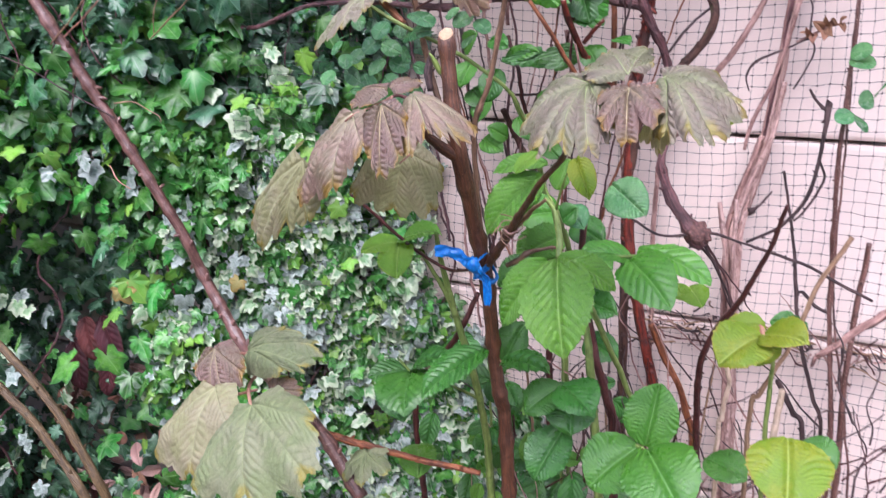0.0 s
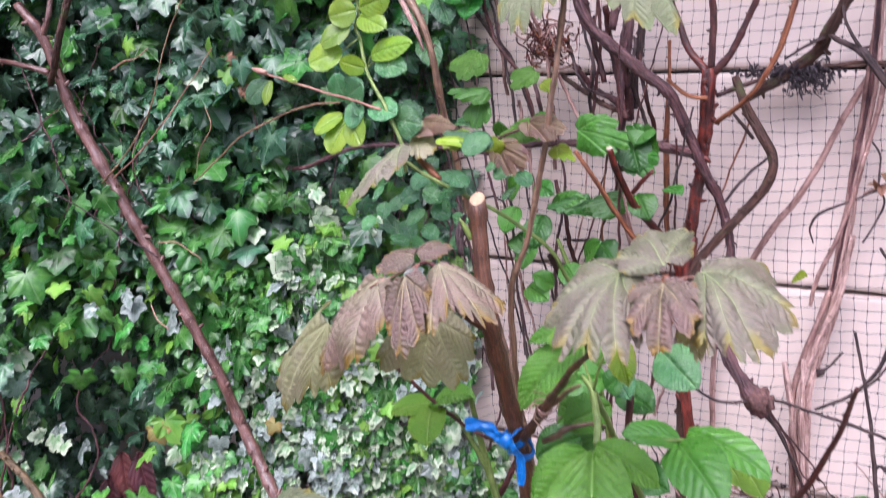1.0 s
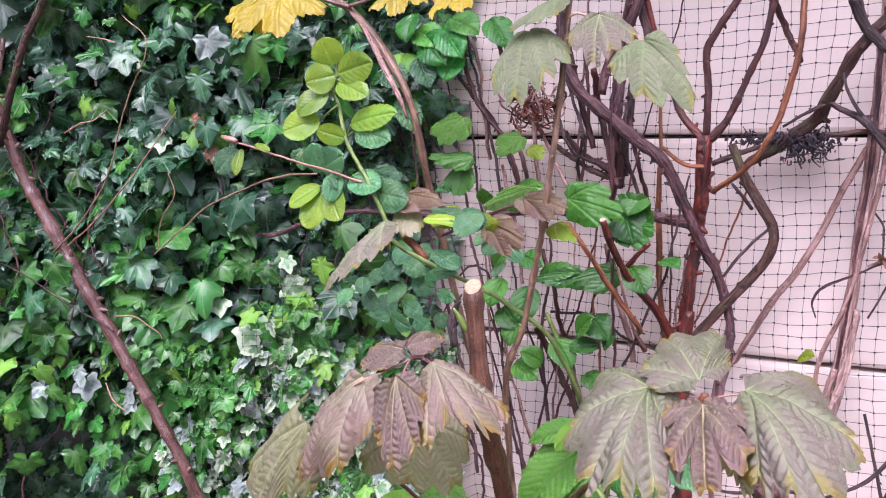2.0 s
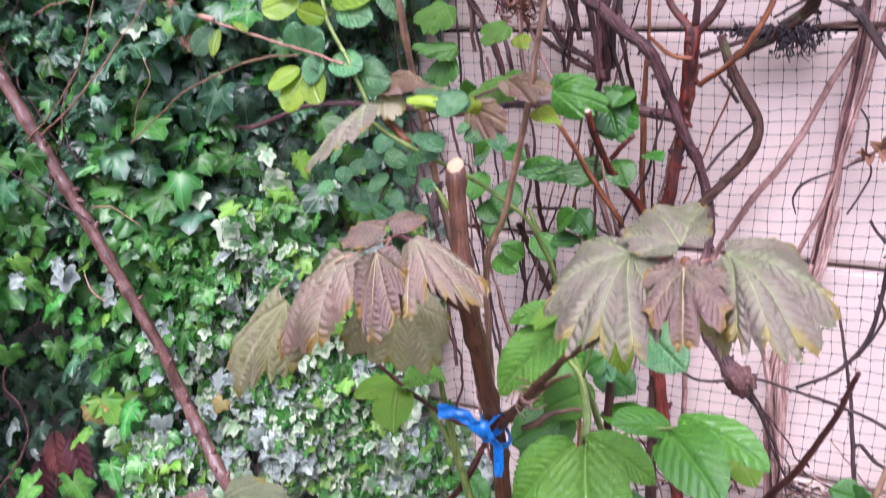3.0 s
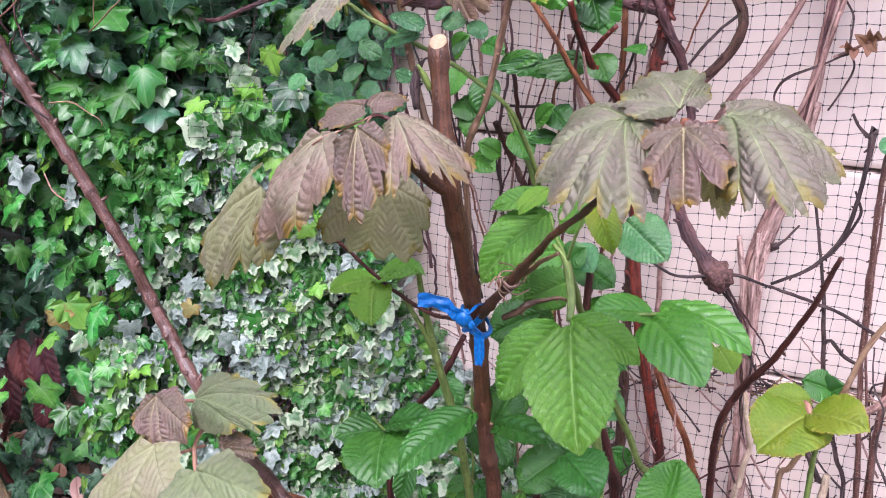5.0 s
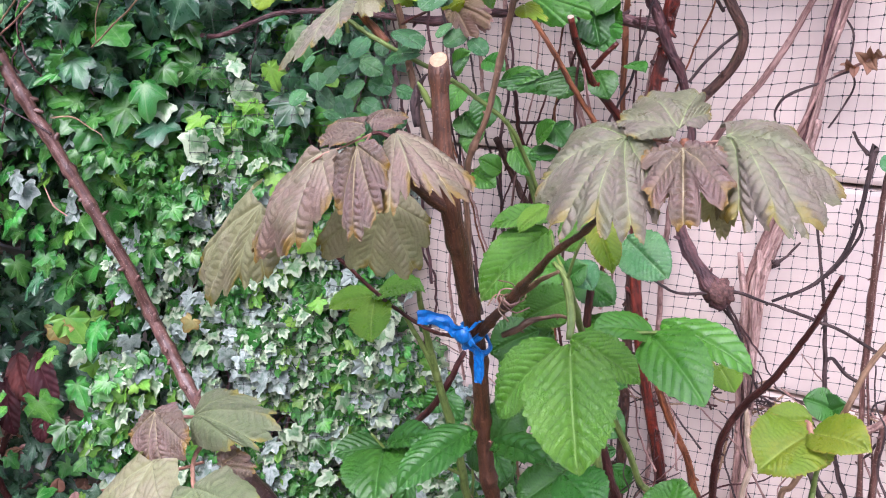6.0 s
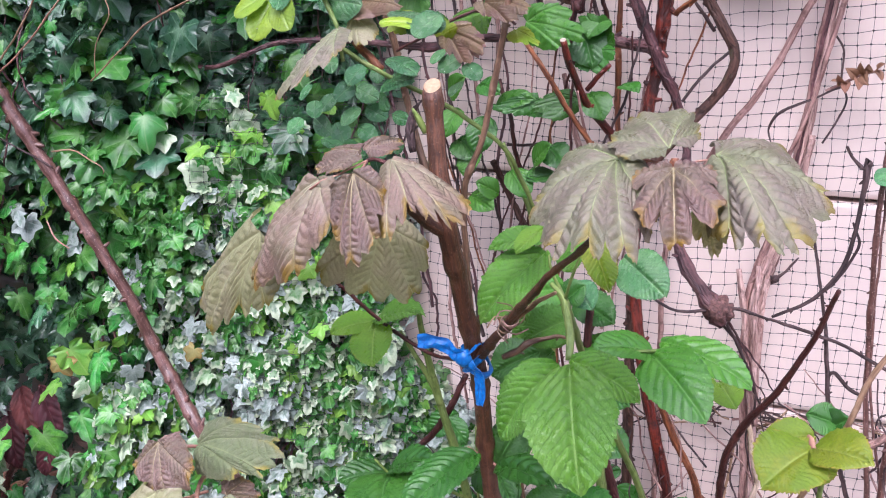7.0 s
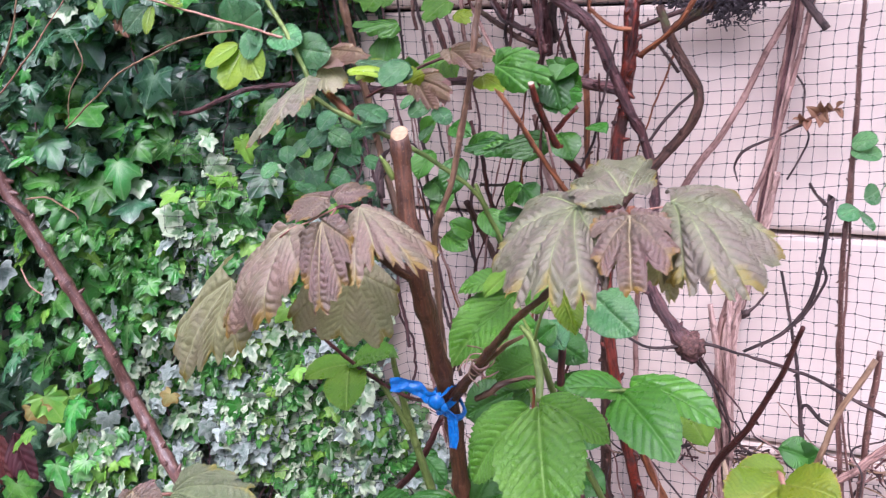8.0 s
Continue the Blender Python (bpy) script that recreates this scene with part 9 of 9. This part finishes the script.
rose_leaf(s14, (0.4864, -0.1200, 0.9927), (0.4711, -0.1400, 0.9829), 0.0260, OUT, 0.30, 'rose')
rose_leaf(s14, (0.4662, -0.1200, 0.9699), (0.4475, -0.1400, 0.9599), 0.0264, OUT, 0.30, 'rose')
rose_leaf(s14, (0.4699, -0.1200, 0.9665), (0.4821, -0.1400, 0.9475), 0.0218, OUT, 0.30, 'rose')
rose_leaf(s14, (0.4896, -0.1200, 0.9929), (0.4998, -0.1400, 1.0090), 0.0241, OUT, 0.30, 'rose')

s15 = thing('brown_twig', (-0.1052, -0.2600, 0.0000), 'dark brown twig low by the cut shrub', 'twig', group='wall stems')
stem('stem', s15, 'wine_bark', [(0.0167, -0.3000, 0.7078, 0.0042), (-0.0041, -0.3000, 0.6614, 0.0050), (-0.0305, -0.2900, 0.6158, 0.0051), (-0.0586, -0.2800, 0.5802, 0.0053), (-0.1052, -0.2600, 0.4987, 0.0056), (-0.0952, -0.2300, 0.2494, 0.0058), (-0.0902, -0.2100, -0.02, 0.0061)])

# ---- near stems at the ivy foot ----

n1 = thing('tan_cane', (-0.5705, -0.4700, 0.0000), 'olive brown stem at the foot of the ivy', 'cane', group='wall stems')
stem('stem', n1, 'olive_bark', [(-0.8600, -0.4700, 0.5851, 0.0068), (-0.7835, -0.4700, 0.5450, 0.0076), (-0.6941, -0.4700, 0.4774, 0.0085), (-0.6331, -0.4700, 0.4085, 0.0084), (-0.5705, -0.4700, 0.3091, 0.0094), (-0.5605, -0.4400, 0.1546, 0.0098), (-0.5555, -0.4200, -0.02, 0.0103)])

n2 = thing('tan_cane', (-0.5814, -0.5000, 0.0000), 'olive brown stem at the foot of the ivy', 'cane', group='wall stems')
stem('stem', n2, 'olive_bark', [(-0.8308, -0.5000, 0.5290, 0.0076), (-0.7560, -0.5000, 0.4874, 0.0084), (-0.6849, -0.5000, 0.4364, 0.0084), (-0.6238, -0.5000, 0.3741, 0.0083), (-0.5814, -0.5000, 0.3179, 0.0092), (-0.5714, -0.4700, 0.1590, 0.0097), (-0.5664, -0.4500, -0.02, 0.0101)])
GALL = (0.2945, -0.2000, 0.8047)
DEAD = (-0.0434, -0.1000, 1.2561)

copper = thing('copper_shrub', (-0.7400, -0.2000, 0.0000), 'dark copper-red leaves deep in the ivy hollow', 'shrub')
leaflet(copper, (-0.8091, -0.2700, 0.5278), (-0.7617, -0.2900, 0.4512), 0.0462, OUT, 0.50, 'copper', teeth=12, veins=6)
leaflet(copper, (-0.7641, -0.2700, 0.5351), (-0.7030, -0.2900, 0.4624), 0.0485, OUT, 0.50, 'copper', teeth=12, veins=6)
leaflet(copper, (-0.8470, -0.2700, 0.4748), (-0.8082, -0.2900, 0.3833), 0.0521, OUT, 0.50, 'copper', teeth=12, veins=6)
leaflet(copper, (-0.7470, -0.2700, 0.4463), (-0.7490, -0.2900, 0.3838), 0.0388, OUT, 0.50, 'copper', teeth=12, veins=6)
stem('stem', copper, 'wine_bark', [(-0.7754, -0.2600, 0.5300, 0.0043), (-0.8467, -0.2500, 0.4196, 0.0056), (-0.9565, -0.2200, 0.2313, 0.0072), (-0.9465, -0.1900, 0.1156, 0.0076), (-0.9415, -0.1700, -0.02, 0.0080)])

# ---- blue ribbon tied round the stem ----
def ribbon_strip(name, parent, points, width, across, twist=0.0, label=""):
    """A soft flat band along points, with a little thickness and a crease."""
    line = spline([(*p, 0.001) for p in points], 0.0025)[:, :3]
    n = len(line)
    tangent = np.gradient(line, axis=0)
    tangent /= np.linalg.norm(tangent, axis=1)[:, None] + 1e-9
    verts = []
    for k in range(n):
        u = k / (n - 1)
        side = np.array(across, float)
        side = side - tangent[k] * (side @ tangent[k])
        side /= np.linalg.norm(side) + 1e-9
        out = np.cross(tangent[k], side)
        a = twist * u
        side, out = side * math.cos(a) + out * math.sin(a), out * math.cos(a) - side * math.sin(a)
        for layer in (0.0004, -0.0004):
            for c in (-1, -0.5, 0, 0.5, 1):
                crease = 0.0011 * math.sin(c * 4 + u * 9) + 0.0008 * noise.noise(Vector((c * 2, u * 14, width * 900)))
                verts.append(line[k] + side * c * width * 0.5 * (1 + 0.08 * math.sin(u * 17)) + out * (layer + 1.1 * crease))
    faces = []
    for k in range(n - 1):
        for c in range(4):
            a = k * 10 + c
            faces.append([a, a + 1, a + 11, a + 10])
            b = k * 10 + 5 + c
            faces.append([b + 1, b, b + 10, b + 11])
        faces.append([k * 10, k * 10 + 10, k * 10 + 15, k * 10 + 5])
        faces.append([k * 10 + 4, k * 10 + 9, k * 10 + 19, k * 10 + 14])
    faces.append([0, 5, 6, 7, 8, 9, 4, 3, 2, 1])
    e = (n - 1) * 10
    faces.append([e, e + 1, e + 2, e + 3, e + 4, e + 9, e + 8, e + 7, e + 6, e + 5])
    return part(name, verts, faces, M["ribbon"], parent, label, smooth=False)


ribbon = thing("ribbon", RIBBON["knot"], "blue plastic ribbon knotted round the sapling stem", "ribbon")
ax0, ax1 = (np.array(v) for v in RIBBON_AXIS)
way = (ax1 - ax0) / np.linalg.norm(ax1 - ax0)
rows_ax, _ = oriented((0, 0, 0), way, (0, -1, 0))
mid = ax0 * 0.75 + ax1 * 0.25
for lift, lean, wide in ((0.0, 0.010, 0.010), (0.006, -0.012, 0.008)):
    ring = []
    for k in range(15):
        a = 2 * math.pi * k / 14
        ring.append(mid + way * (lift + lean * math.cos(a)) + 0.0136 * (rows_ax[0] * math.cos(a) + rows_ax[2] * math.sin(a)))
    ribbon_strip("band", ribbon, ring, wide, way)
K = np.array(RIBBON["knot"])
K = K + np.array((0, -0.004, 0))
ribbon_strip("tail", ribbon, [K, 0.5 * (K + np.array(RIBBON["bend"])) + (0, -0.004, 0.001), np.array(RIBBON["bend"]), 0.5 * (np.array(RIBBON["bend"]) + np.array(RIBBON["tail"])) + (0, -0.002, 0.003), np.array(RIBBON["tail"])], 0.0135, (0.1, -0.3, 1), 0.5)
ribbon_strip("tail", ribbon, [K, 0.6 * K + 0.4 * np.array(RIBBON["low"]) + (0.002, -0.003, 0), np.array(RIBBON["low"]), np.array(RIBBON["end"])], 0.0105, (1, 0.1, 0), 0.4)
ribbon_strip("tail", ribbon, [K, 0.5 * (K + np.array(RIBBON["high"])) + (0, -0.003, 0), np.array(RIBBON["high"])], 0.011, (0.6, -0.2, 0.8), 0.3)
ball, bfaces = [], []
for i in range(7):
    for j in range(10):
        th, ph = math.pi * i / 6, 2 * math.pi * j / 10
        r = 0.0085 * (1 + 0.28 * noise.noise(Vector((math.cos(ph) * 2, math.sin(ph) * 2, th * 1.5))))
        ball.append(K + r * np.array((math.sin(th) * math.cos(ph), 0.7 * math.sin(th) * math.sin(ph), 1.1 * math.cos(th))))
for i in range(6):
    for j in range(10):
        bfaces.append([i * 10 + j, i * 10 + (j + 1) % 10, i * 10 + 10 + (j + 1) % 10, i * 10 + 10 + j])
part("knot", ball, bfaces, M["ribbon"], ribbon)

# ---- knobbly gall where the vine ends ----
knob, knob_faces = [], []
for i in range(17):
    for j in range(24):
        th, ph = math.pi * i / 16, 2 * math.pi * j / 24
        w = Vector((math.sin(th) * math.cos(ph), math.sin(th) * math.sin(ph), math.cos(th)))
        r = 0.0150 * (1 + 0.30 * noise.noise(w * 2.2) + 0.30 * noise.noise(w * 5.1 + Vector((3, 1, 0))) + 0.12 * noise.noise(w * 11))
        knob.append(np.array(GALL) + r * np.array((w.x * 1.2 - w.z * 0.25, w.y, w.z * 1.1)))
for i in range(16):
    for j in range(24):
        knob_faces.append([i * 24 + j, i * 24 + (j + 1) % 24, i * 24 + 24 + (j + 1) % 24, i * 24 + 24 + j])
part("gall", knob, knob_faces, M["gall"], vine, "knobbly brown gall")

# ---- black rootlets in the joint ----
lumps, lump_faces = [], []
for k in range(340):
    c = np.array(ROOTS) + (rng.normal(0, 1, 3) * (0.030, 0.006, 0.004) if k % 2 else rng.normal(0, 1, 3) * (0.014, 0.008, 0.009) + (0.022, -0.004, -0.006))
    c[1] = min(-0.012, c[1])
    f, wide = len(lumps), rng.uniform(0.0009, 0.0023)
    for i in range(5):
        for j in range(6):
            th, ph = math.pi * i / 4, 2 * math.pi * j / 6
            r = wide * rng.uniform(0.3, 2.0)
            lumps.append(c + r * np.array((math.sin(th) * math.cos(ph), math.sin(th) * math.sin(ph), math.cos(th))))
    for i in range(4):
        for j in range(6):
            lump_faces.append([f + i * 6 + j, f + i * 6 + (j + 1) % 6, f + i * 6 + 6 + (j + 1) % 6, f + i * 6 + 6 + j])
tagged(part("root_clump", lumps, lump_faces, M["rootlet"], mossy, "black matted rootlets", smooth=False), kind="stuff")
for k in range(150):
    p = np.array(ROOTS) + (rng.normal(0, 1, 3) * (0.032, 0.010, 0.007) if k % 2 else rng.normal(0, 1, 3) * (0.013, 0.010, 0.013) + (0.022, -0.004, -0.004))
    p[1] = min(-0.014, p[1])
    pts = []
    for q in range(4):
        pts.append((*p, 0.0013 - 0.0002 * q))
        p = p + rng.normal(0, 1, 3) * (0.004, 0.004, 0.0045) + (0, 0, -0.001)
        p[1] = min(-0.012, p[1])
    stem("rootlet", mossy, "rootlet", pts, segs=5, rough=0.6)

# ---- shredded brown tendrils caught in the stems ----
dead = thing("dry_tendrils", DEAD, "tangled ball of dry reddish brown tendrils among the stems", "dead tendrils")
for k in range(84):
    c = np.array(DEAD) + rng.normal(0, 1, 3) * (0.019, 0.009, 0.017)
    u, v = rng.normal(0, 1, 3), rng.normal(0, 1, 3)
    u /= np.linalg.norm(u)
    v = v - u * (u @ v)
    v /= np.linalg.norm(v)
    r, a0, turn = rng.uniform(0.008, 0.022), rng.uniform(0, 6.3), rng.uniform(2.0, 4.6)
    pts = []
    for q in range(7):
        a = a0 + turn * q / 6
        w = c + r * (1 - 0.06 * q) * (u * math.cos(a) + v * math.sin(a)) + rng.normal(0, 0.0015, 3)
        pts.append((*w, 0.0016 - 0.00012 * q))
    stem("tendril", dead, ("dry_bark", "red_bark", "orange_bark", "wine_bark")[k % 4], pts, segs=5, rough=0.4)

# ---- pinkish dead leaves and small ivy sprays in the hollow of the ivy ----
fallen = thing("dead_leaves", (-0.84, -0.12, 0.0), "pale pinkish dead leaves heaped in the ivy hollow", "dead leaves")
for k in range(90):
    p = np.array((rng.uniform(-1.0, -0.62), rng.uniform(-0.22, -0.08), rng.uniform(0.02, 0.36)))
    w = np.array((rng.normal(0, 0.7), rng.normal(-0.2, 0.3), rng.normal(-0.6, 0.6)))
    w /= np.linalg.norm(w)
    leaflet(fallen, tuple(p), tuple(p + w * rng.uniform(0.03, 0.06)), rng.uniform(0.018, 0.034), (rng.normal(0.2, 0.4), -0.8, 0.5), rng.uniform(0.4, 1.2), "dead_pink" if k % 3 else "dead", teeth=9, fold=0.5, fine=0.6)

# ---- dry tendril and dead cane by the ribbon ----
DRY_WRAP = (0.1497, -0.5400, 0.8682)
bound = thing("dry_tendril", DRY_WRAP, "dry straw-brown tendril wound round the sapling branch", "dead tendril")
axis = np.array((0.48, -0.64, 0.60))
aside = np.cross(axis, (0.0, 0.0, 1.0))
aside /= np.linalg.norm(aside)
beside = np.cross(axis, aside)
for k in range(6):
    curl = []
    for q in range(9):
        a, r = 0.8 * q + 1.3 * k, 0.0058 + 0.0012 * rng.random() + (0.006 * (q - 6) if q > 6 else 0)
        curl.append((*(np.array(DRY_WRAP) + axis * (0.004 * (k - 2.5) + 0.0009 * q) + r * (aside * math.cos(a) + beside * math.sin(a))), 0.0008))
    stem("tendril", bound, ("tan_bark", "cane_bark", "dry_bark")[k % 3], curl, segs=5)

dead_cane = thing("dead_cane", (0.1280, -0.4800, 0.8140), "dry reddish dead cane hanging among the bramble leaves", "cane", group="wall stems")
stem("stem", dead_cane, "cane_bark", [(0.1260, -0.4800, 0.8120, 0.0030), (0.1420, -0.4800, 0.8220, 0.0032), (0.1490, -0.4800, 0.8300, 0.0040), (0.1610, -0.4700, 0.8330, 0.0026), (0.1740, -0.4600, 0.8350, 0.0022), (0.1830, -0.4500, 0.8300, 0.0018)], nodes=0.12)

# ---- dead twigs low among the canes ----
twigs = thing("dead_twigs", (0.25, -0.1, 0.0), "tangle of thin dead twigs low before the wall", "twigs")
for k in range(84):
    x, y, z = rng.uniform(0.02, 0.62), rng.uniform(-0.24, -0.03), rng.uniform(0.2, 0.60)
    lean = rng.normal(0, 0.5)
    pts = []
    for q in range(5):
        pts.append((x, y, z, 0.0019 - 0.00025 * q))
        x += lean * 0.05 + rng.normal(0, 0.012)
        y = min(-0.02, y + rng.normal(0, 0.012))
        z += rng.uniform(0.02, 0.055)
    stem("twig", twigs, ("grey_bark", "dry_bark", "grey_bark", "wine_bark")[k % 4], pts, segs=5, wander=0.003)

# ---- matted dry roots along the lower joint ----
mat_of_roots = thing("root_mat", (0.35, -0.04, 0.60), "matted dry brown roots caught along the wall joint", "roots")
for k in range(130):
    x = rng.uniform(0.20, 0.62)
    p = np.array((x, rng.uniform(-0.055, -0.018), 0.607 + rng.normal(0, 0.010) * (1.6 if x < 0.36 else 0.7)))
    w = np.array((rng.normal(0, 1), rng.normal(0, 0.2), rng.normal(0, 0.35)))
    pts = []
    for q in range(4):
        pts.append((p[0], min(-0.014, p[1]), p[2], rng.uniform(0.0009, 0.0021)))
        p = p + w * 0.011 + rng.normal(0, 1, 3) * (0.003, 0.002, 0.004)
    stem("root", mat_of_roots, ("dry_bark", "grey_bark", "wine_bark", "tan_bark", "grey_bark")[k % 5], pts, segs=5, rough=0.5, wander=0.002)

# ---- thicket low behind the canes, its shade painted as darker leaf green ----
thicket = thing("bramble_thicket", (0.12, -0.12, 0.0), "low bramble growth before the wall, shade put into its leaf green", "bramble")
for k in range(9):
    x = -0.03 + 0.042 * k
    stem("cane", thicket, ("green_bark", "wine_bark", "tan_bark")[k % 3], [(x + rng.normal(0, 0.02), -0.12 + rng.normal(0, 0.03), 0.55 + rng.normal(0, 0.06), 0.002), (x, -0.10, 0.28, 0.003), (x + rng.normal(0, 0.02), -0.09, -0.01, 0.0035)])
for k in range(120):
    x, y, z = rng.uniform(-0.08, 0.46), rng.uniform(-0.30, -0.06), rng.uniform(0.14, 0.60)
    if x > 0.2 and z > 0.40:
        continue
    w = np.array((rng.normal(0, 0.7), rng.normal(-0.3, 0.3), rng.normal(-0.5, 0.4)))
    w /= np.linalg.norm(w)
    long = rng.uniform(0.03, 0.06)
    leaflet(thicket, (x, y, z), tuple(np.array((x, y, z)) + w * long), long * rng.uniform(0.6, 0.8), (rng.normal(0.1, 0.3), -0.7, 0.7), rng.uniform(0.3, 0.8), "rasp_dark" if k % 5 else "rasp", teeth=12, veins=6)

# ---- thin stems crowding the netting ----
crowd = thing("thin_stems", (0.05, -0.08, 0.0), "crowd of thin brown pruned stems against the netting", "stems")
for k in range(18):
    x, z = rng.uniform(-0.13, 0.16), rng.uniform(0.55, 0.85)
    y = rng.uniform(-0.13, -0.035)
    lean = min(0.3, max(-0.45, rng.normal(-0.1, 0.3)))
    tall = rng.uniform(0.35, 0.75)
    pts = []
    for q in range(5):
        pts.append((x, y, z, rng.uniform(0.0018, 0.0034) * (1 - 0.1 * q)))
        x += lean * tall / 4 + rng.normal(0, 0.010)
        y = min(-0.03, max(-0.16, y + rng.normal(0, 0.012)))
        z += tall / 4
    stem("thin_stem", crowd, ("wine_bark", "grey_bark", "dry_bark", "vine_bark", "orange_bark")[k % 5], pts, segs=6, wander=0.004)

# ---- unseen vine leaves added overhead, out of view, to shade the upper wall ----
canopy = thing("shade_canopy", (0.4, -0.05, 1.5), "unseen leafy canopy added overhead to shade the upper wall", "vine")
for k in range(7):
    x = -0.2 + 0.2 * k
    stem("branch", canopy, "vine_bark", [(x, -0.05, 1.45, 0.006), (x + 0.05, -0.15, 1.66, 0.005), (x + 0.02, -0.32, 1.74, 0.004), (x + 0.1, -0.5, 1.72, 0.002)])
allv, allf, allvein, allrim, count = [], [], [], [], 0
for k in range(320):
    place = np.array((rng.uniform(-0.25, 1.3), rng.uniform(-0.52, -0.02), 0.0))
    place[2] = 1.60 + 0.25 * rng.random() + 0.1 * abs(place[1])
    rows = ivy_pose(*place, rng.uniform(0.035, 0.065))
    rows = np.array([rows[0], rows[1] * 0.4 + rows[2] * 0.9, rows[2] * 0.4 - rows[1] * 0.9])
    verts, faces, vein, rim = BLADES[k % 12]
    allv.append(verts @ rows + place)
    allf += [[c + count for c in f] for f in faces]
    allvein.append(vein)
    allrim.append(rim)
    count += len(verts)
tagged(part("foliage", np.vstack(allv), allf, M["rasp_dark"], canopy, attributes=(("vein", np.concatenate(allvein)), ("rim", np.concatenate(allrim)))), kind="stuff")

# ---- raindrops on the rose leaves ----
water, tree_, node_, bsdf_ = shader("water")
bsdf_.inputs["Base Color"].default_value = (1, 1, 1, 1)
bsdf_.inputs["Roughness"].default_value = 0.02
bsdf_.inputs["IOR"].default_value = 1.33
bsdf_.inputs["Transmission Weight"].default_value = 1.0
dv, df = [], []
for p in DROPS:
    r = random.uniform(0.0005, 0.0012)
    f = len(dv)
    for i in range(5):
        for j in range(8):
            th, ph = math.pi * i / 4, 2 * math.pi * j / 8
            dv.append(p + r * np.array((math.sin(th) * math.cos(ph), 0.6 * math.sin(th) * math.sin(ph), math.cos(th))))
    for i in range(4):
        for j in range(8):
            df.append([f + i * 8 + j, f + i * 8 + (j + 1) % 8, f + i * 8 + 8 + (j + 1) % 8, f + i * 8 + 8 + j])
tagged(part("raindrops", dv, df, water, rose, "clear raindrops on the leaves"), kind="stuff")
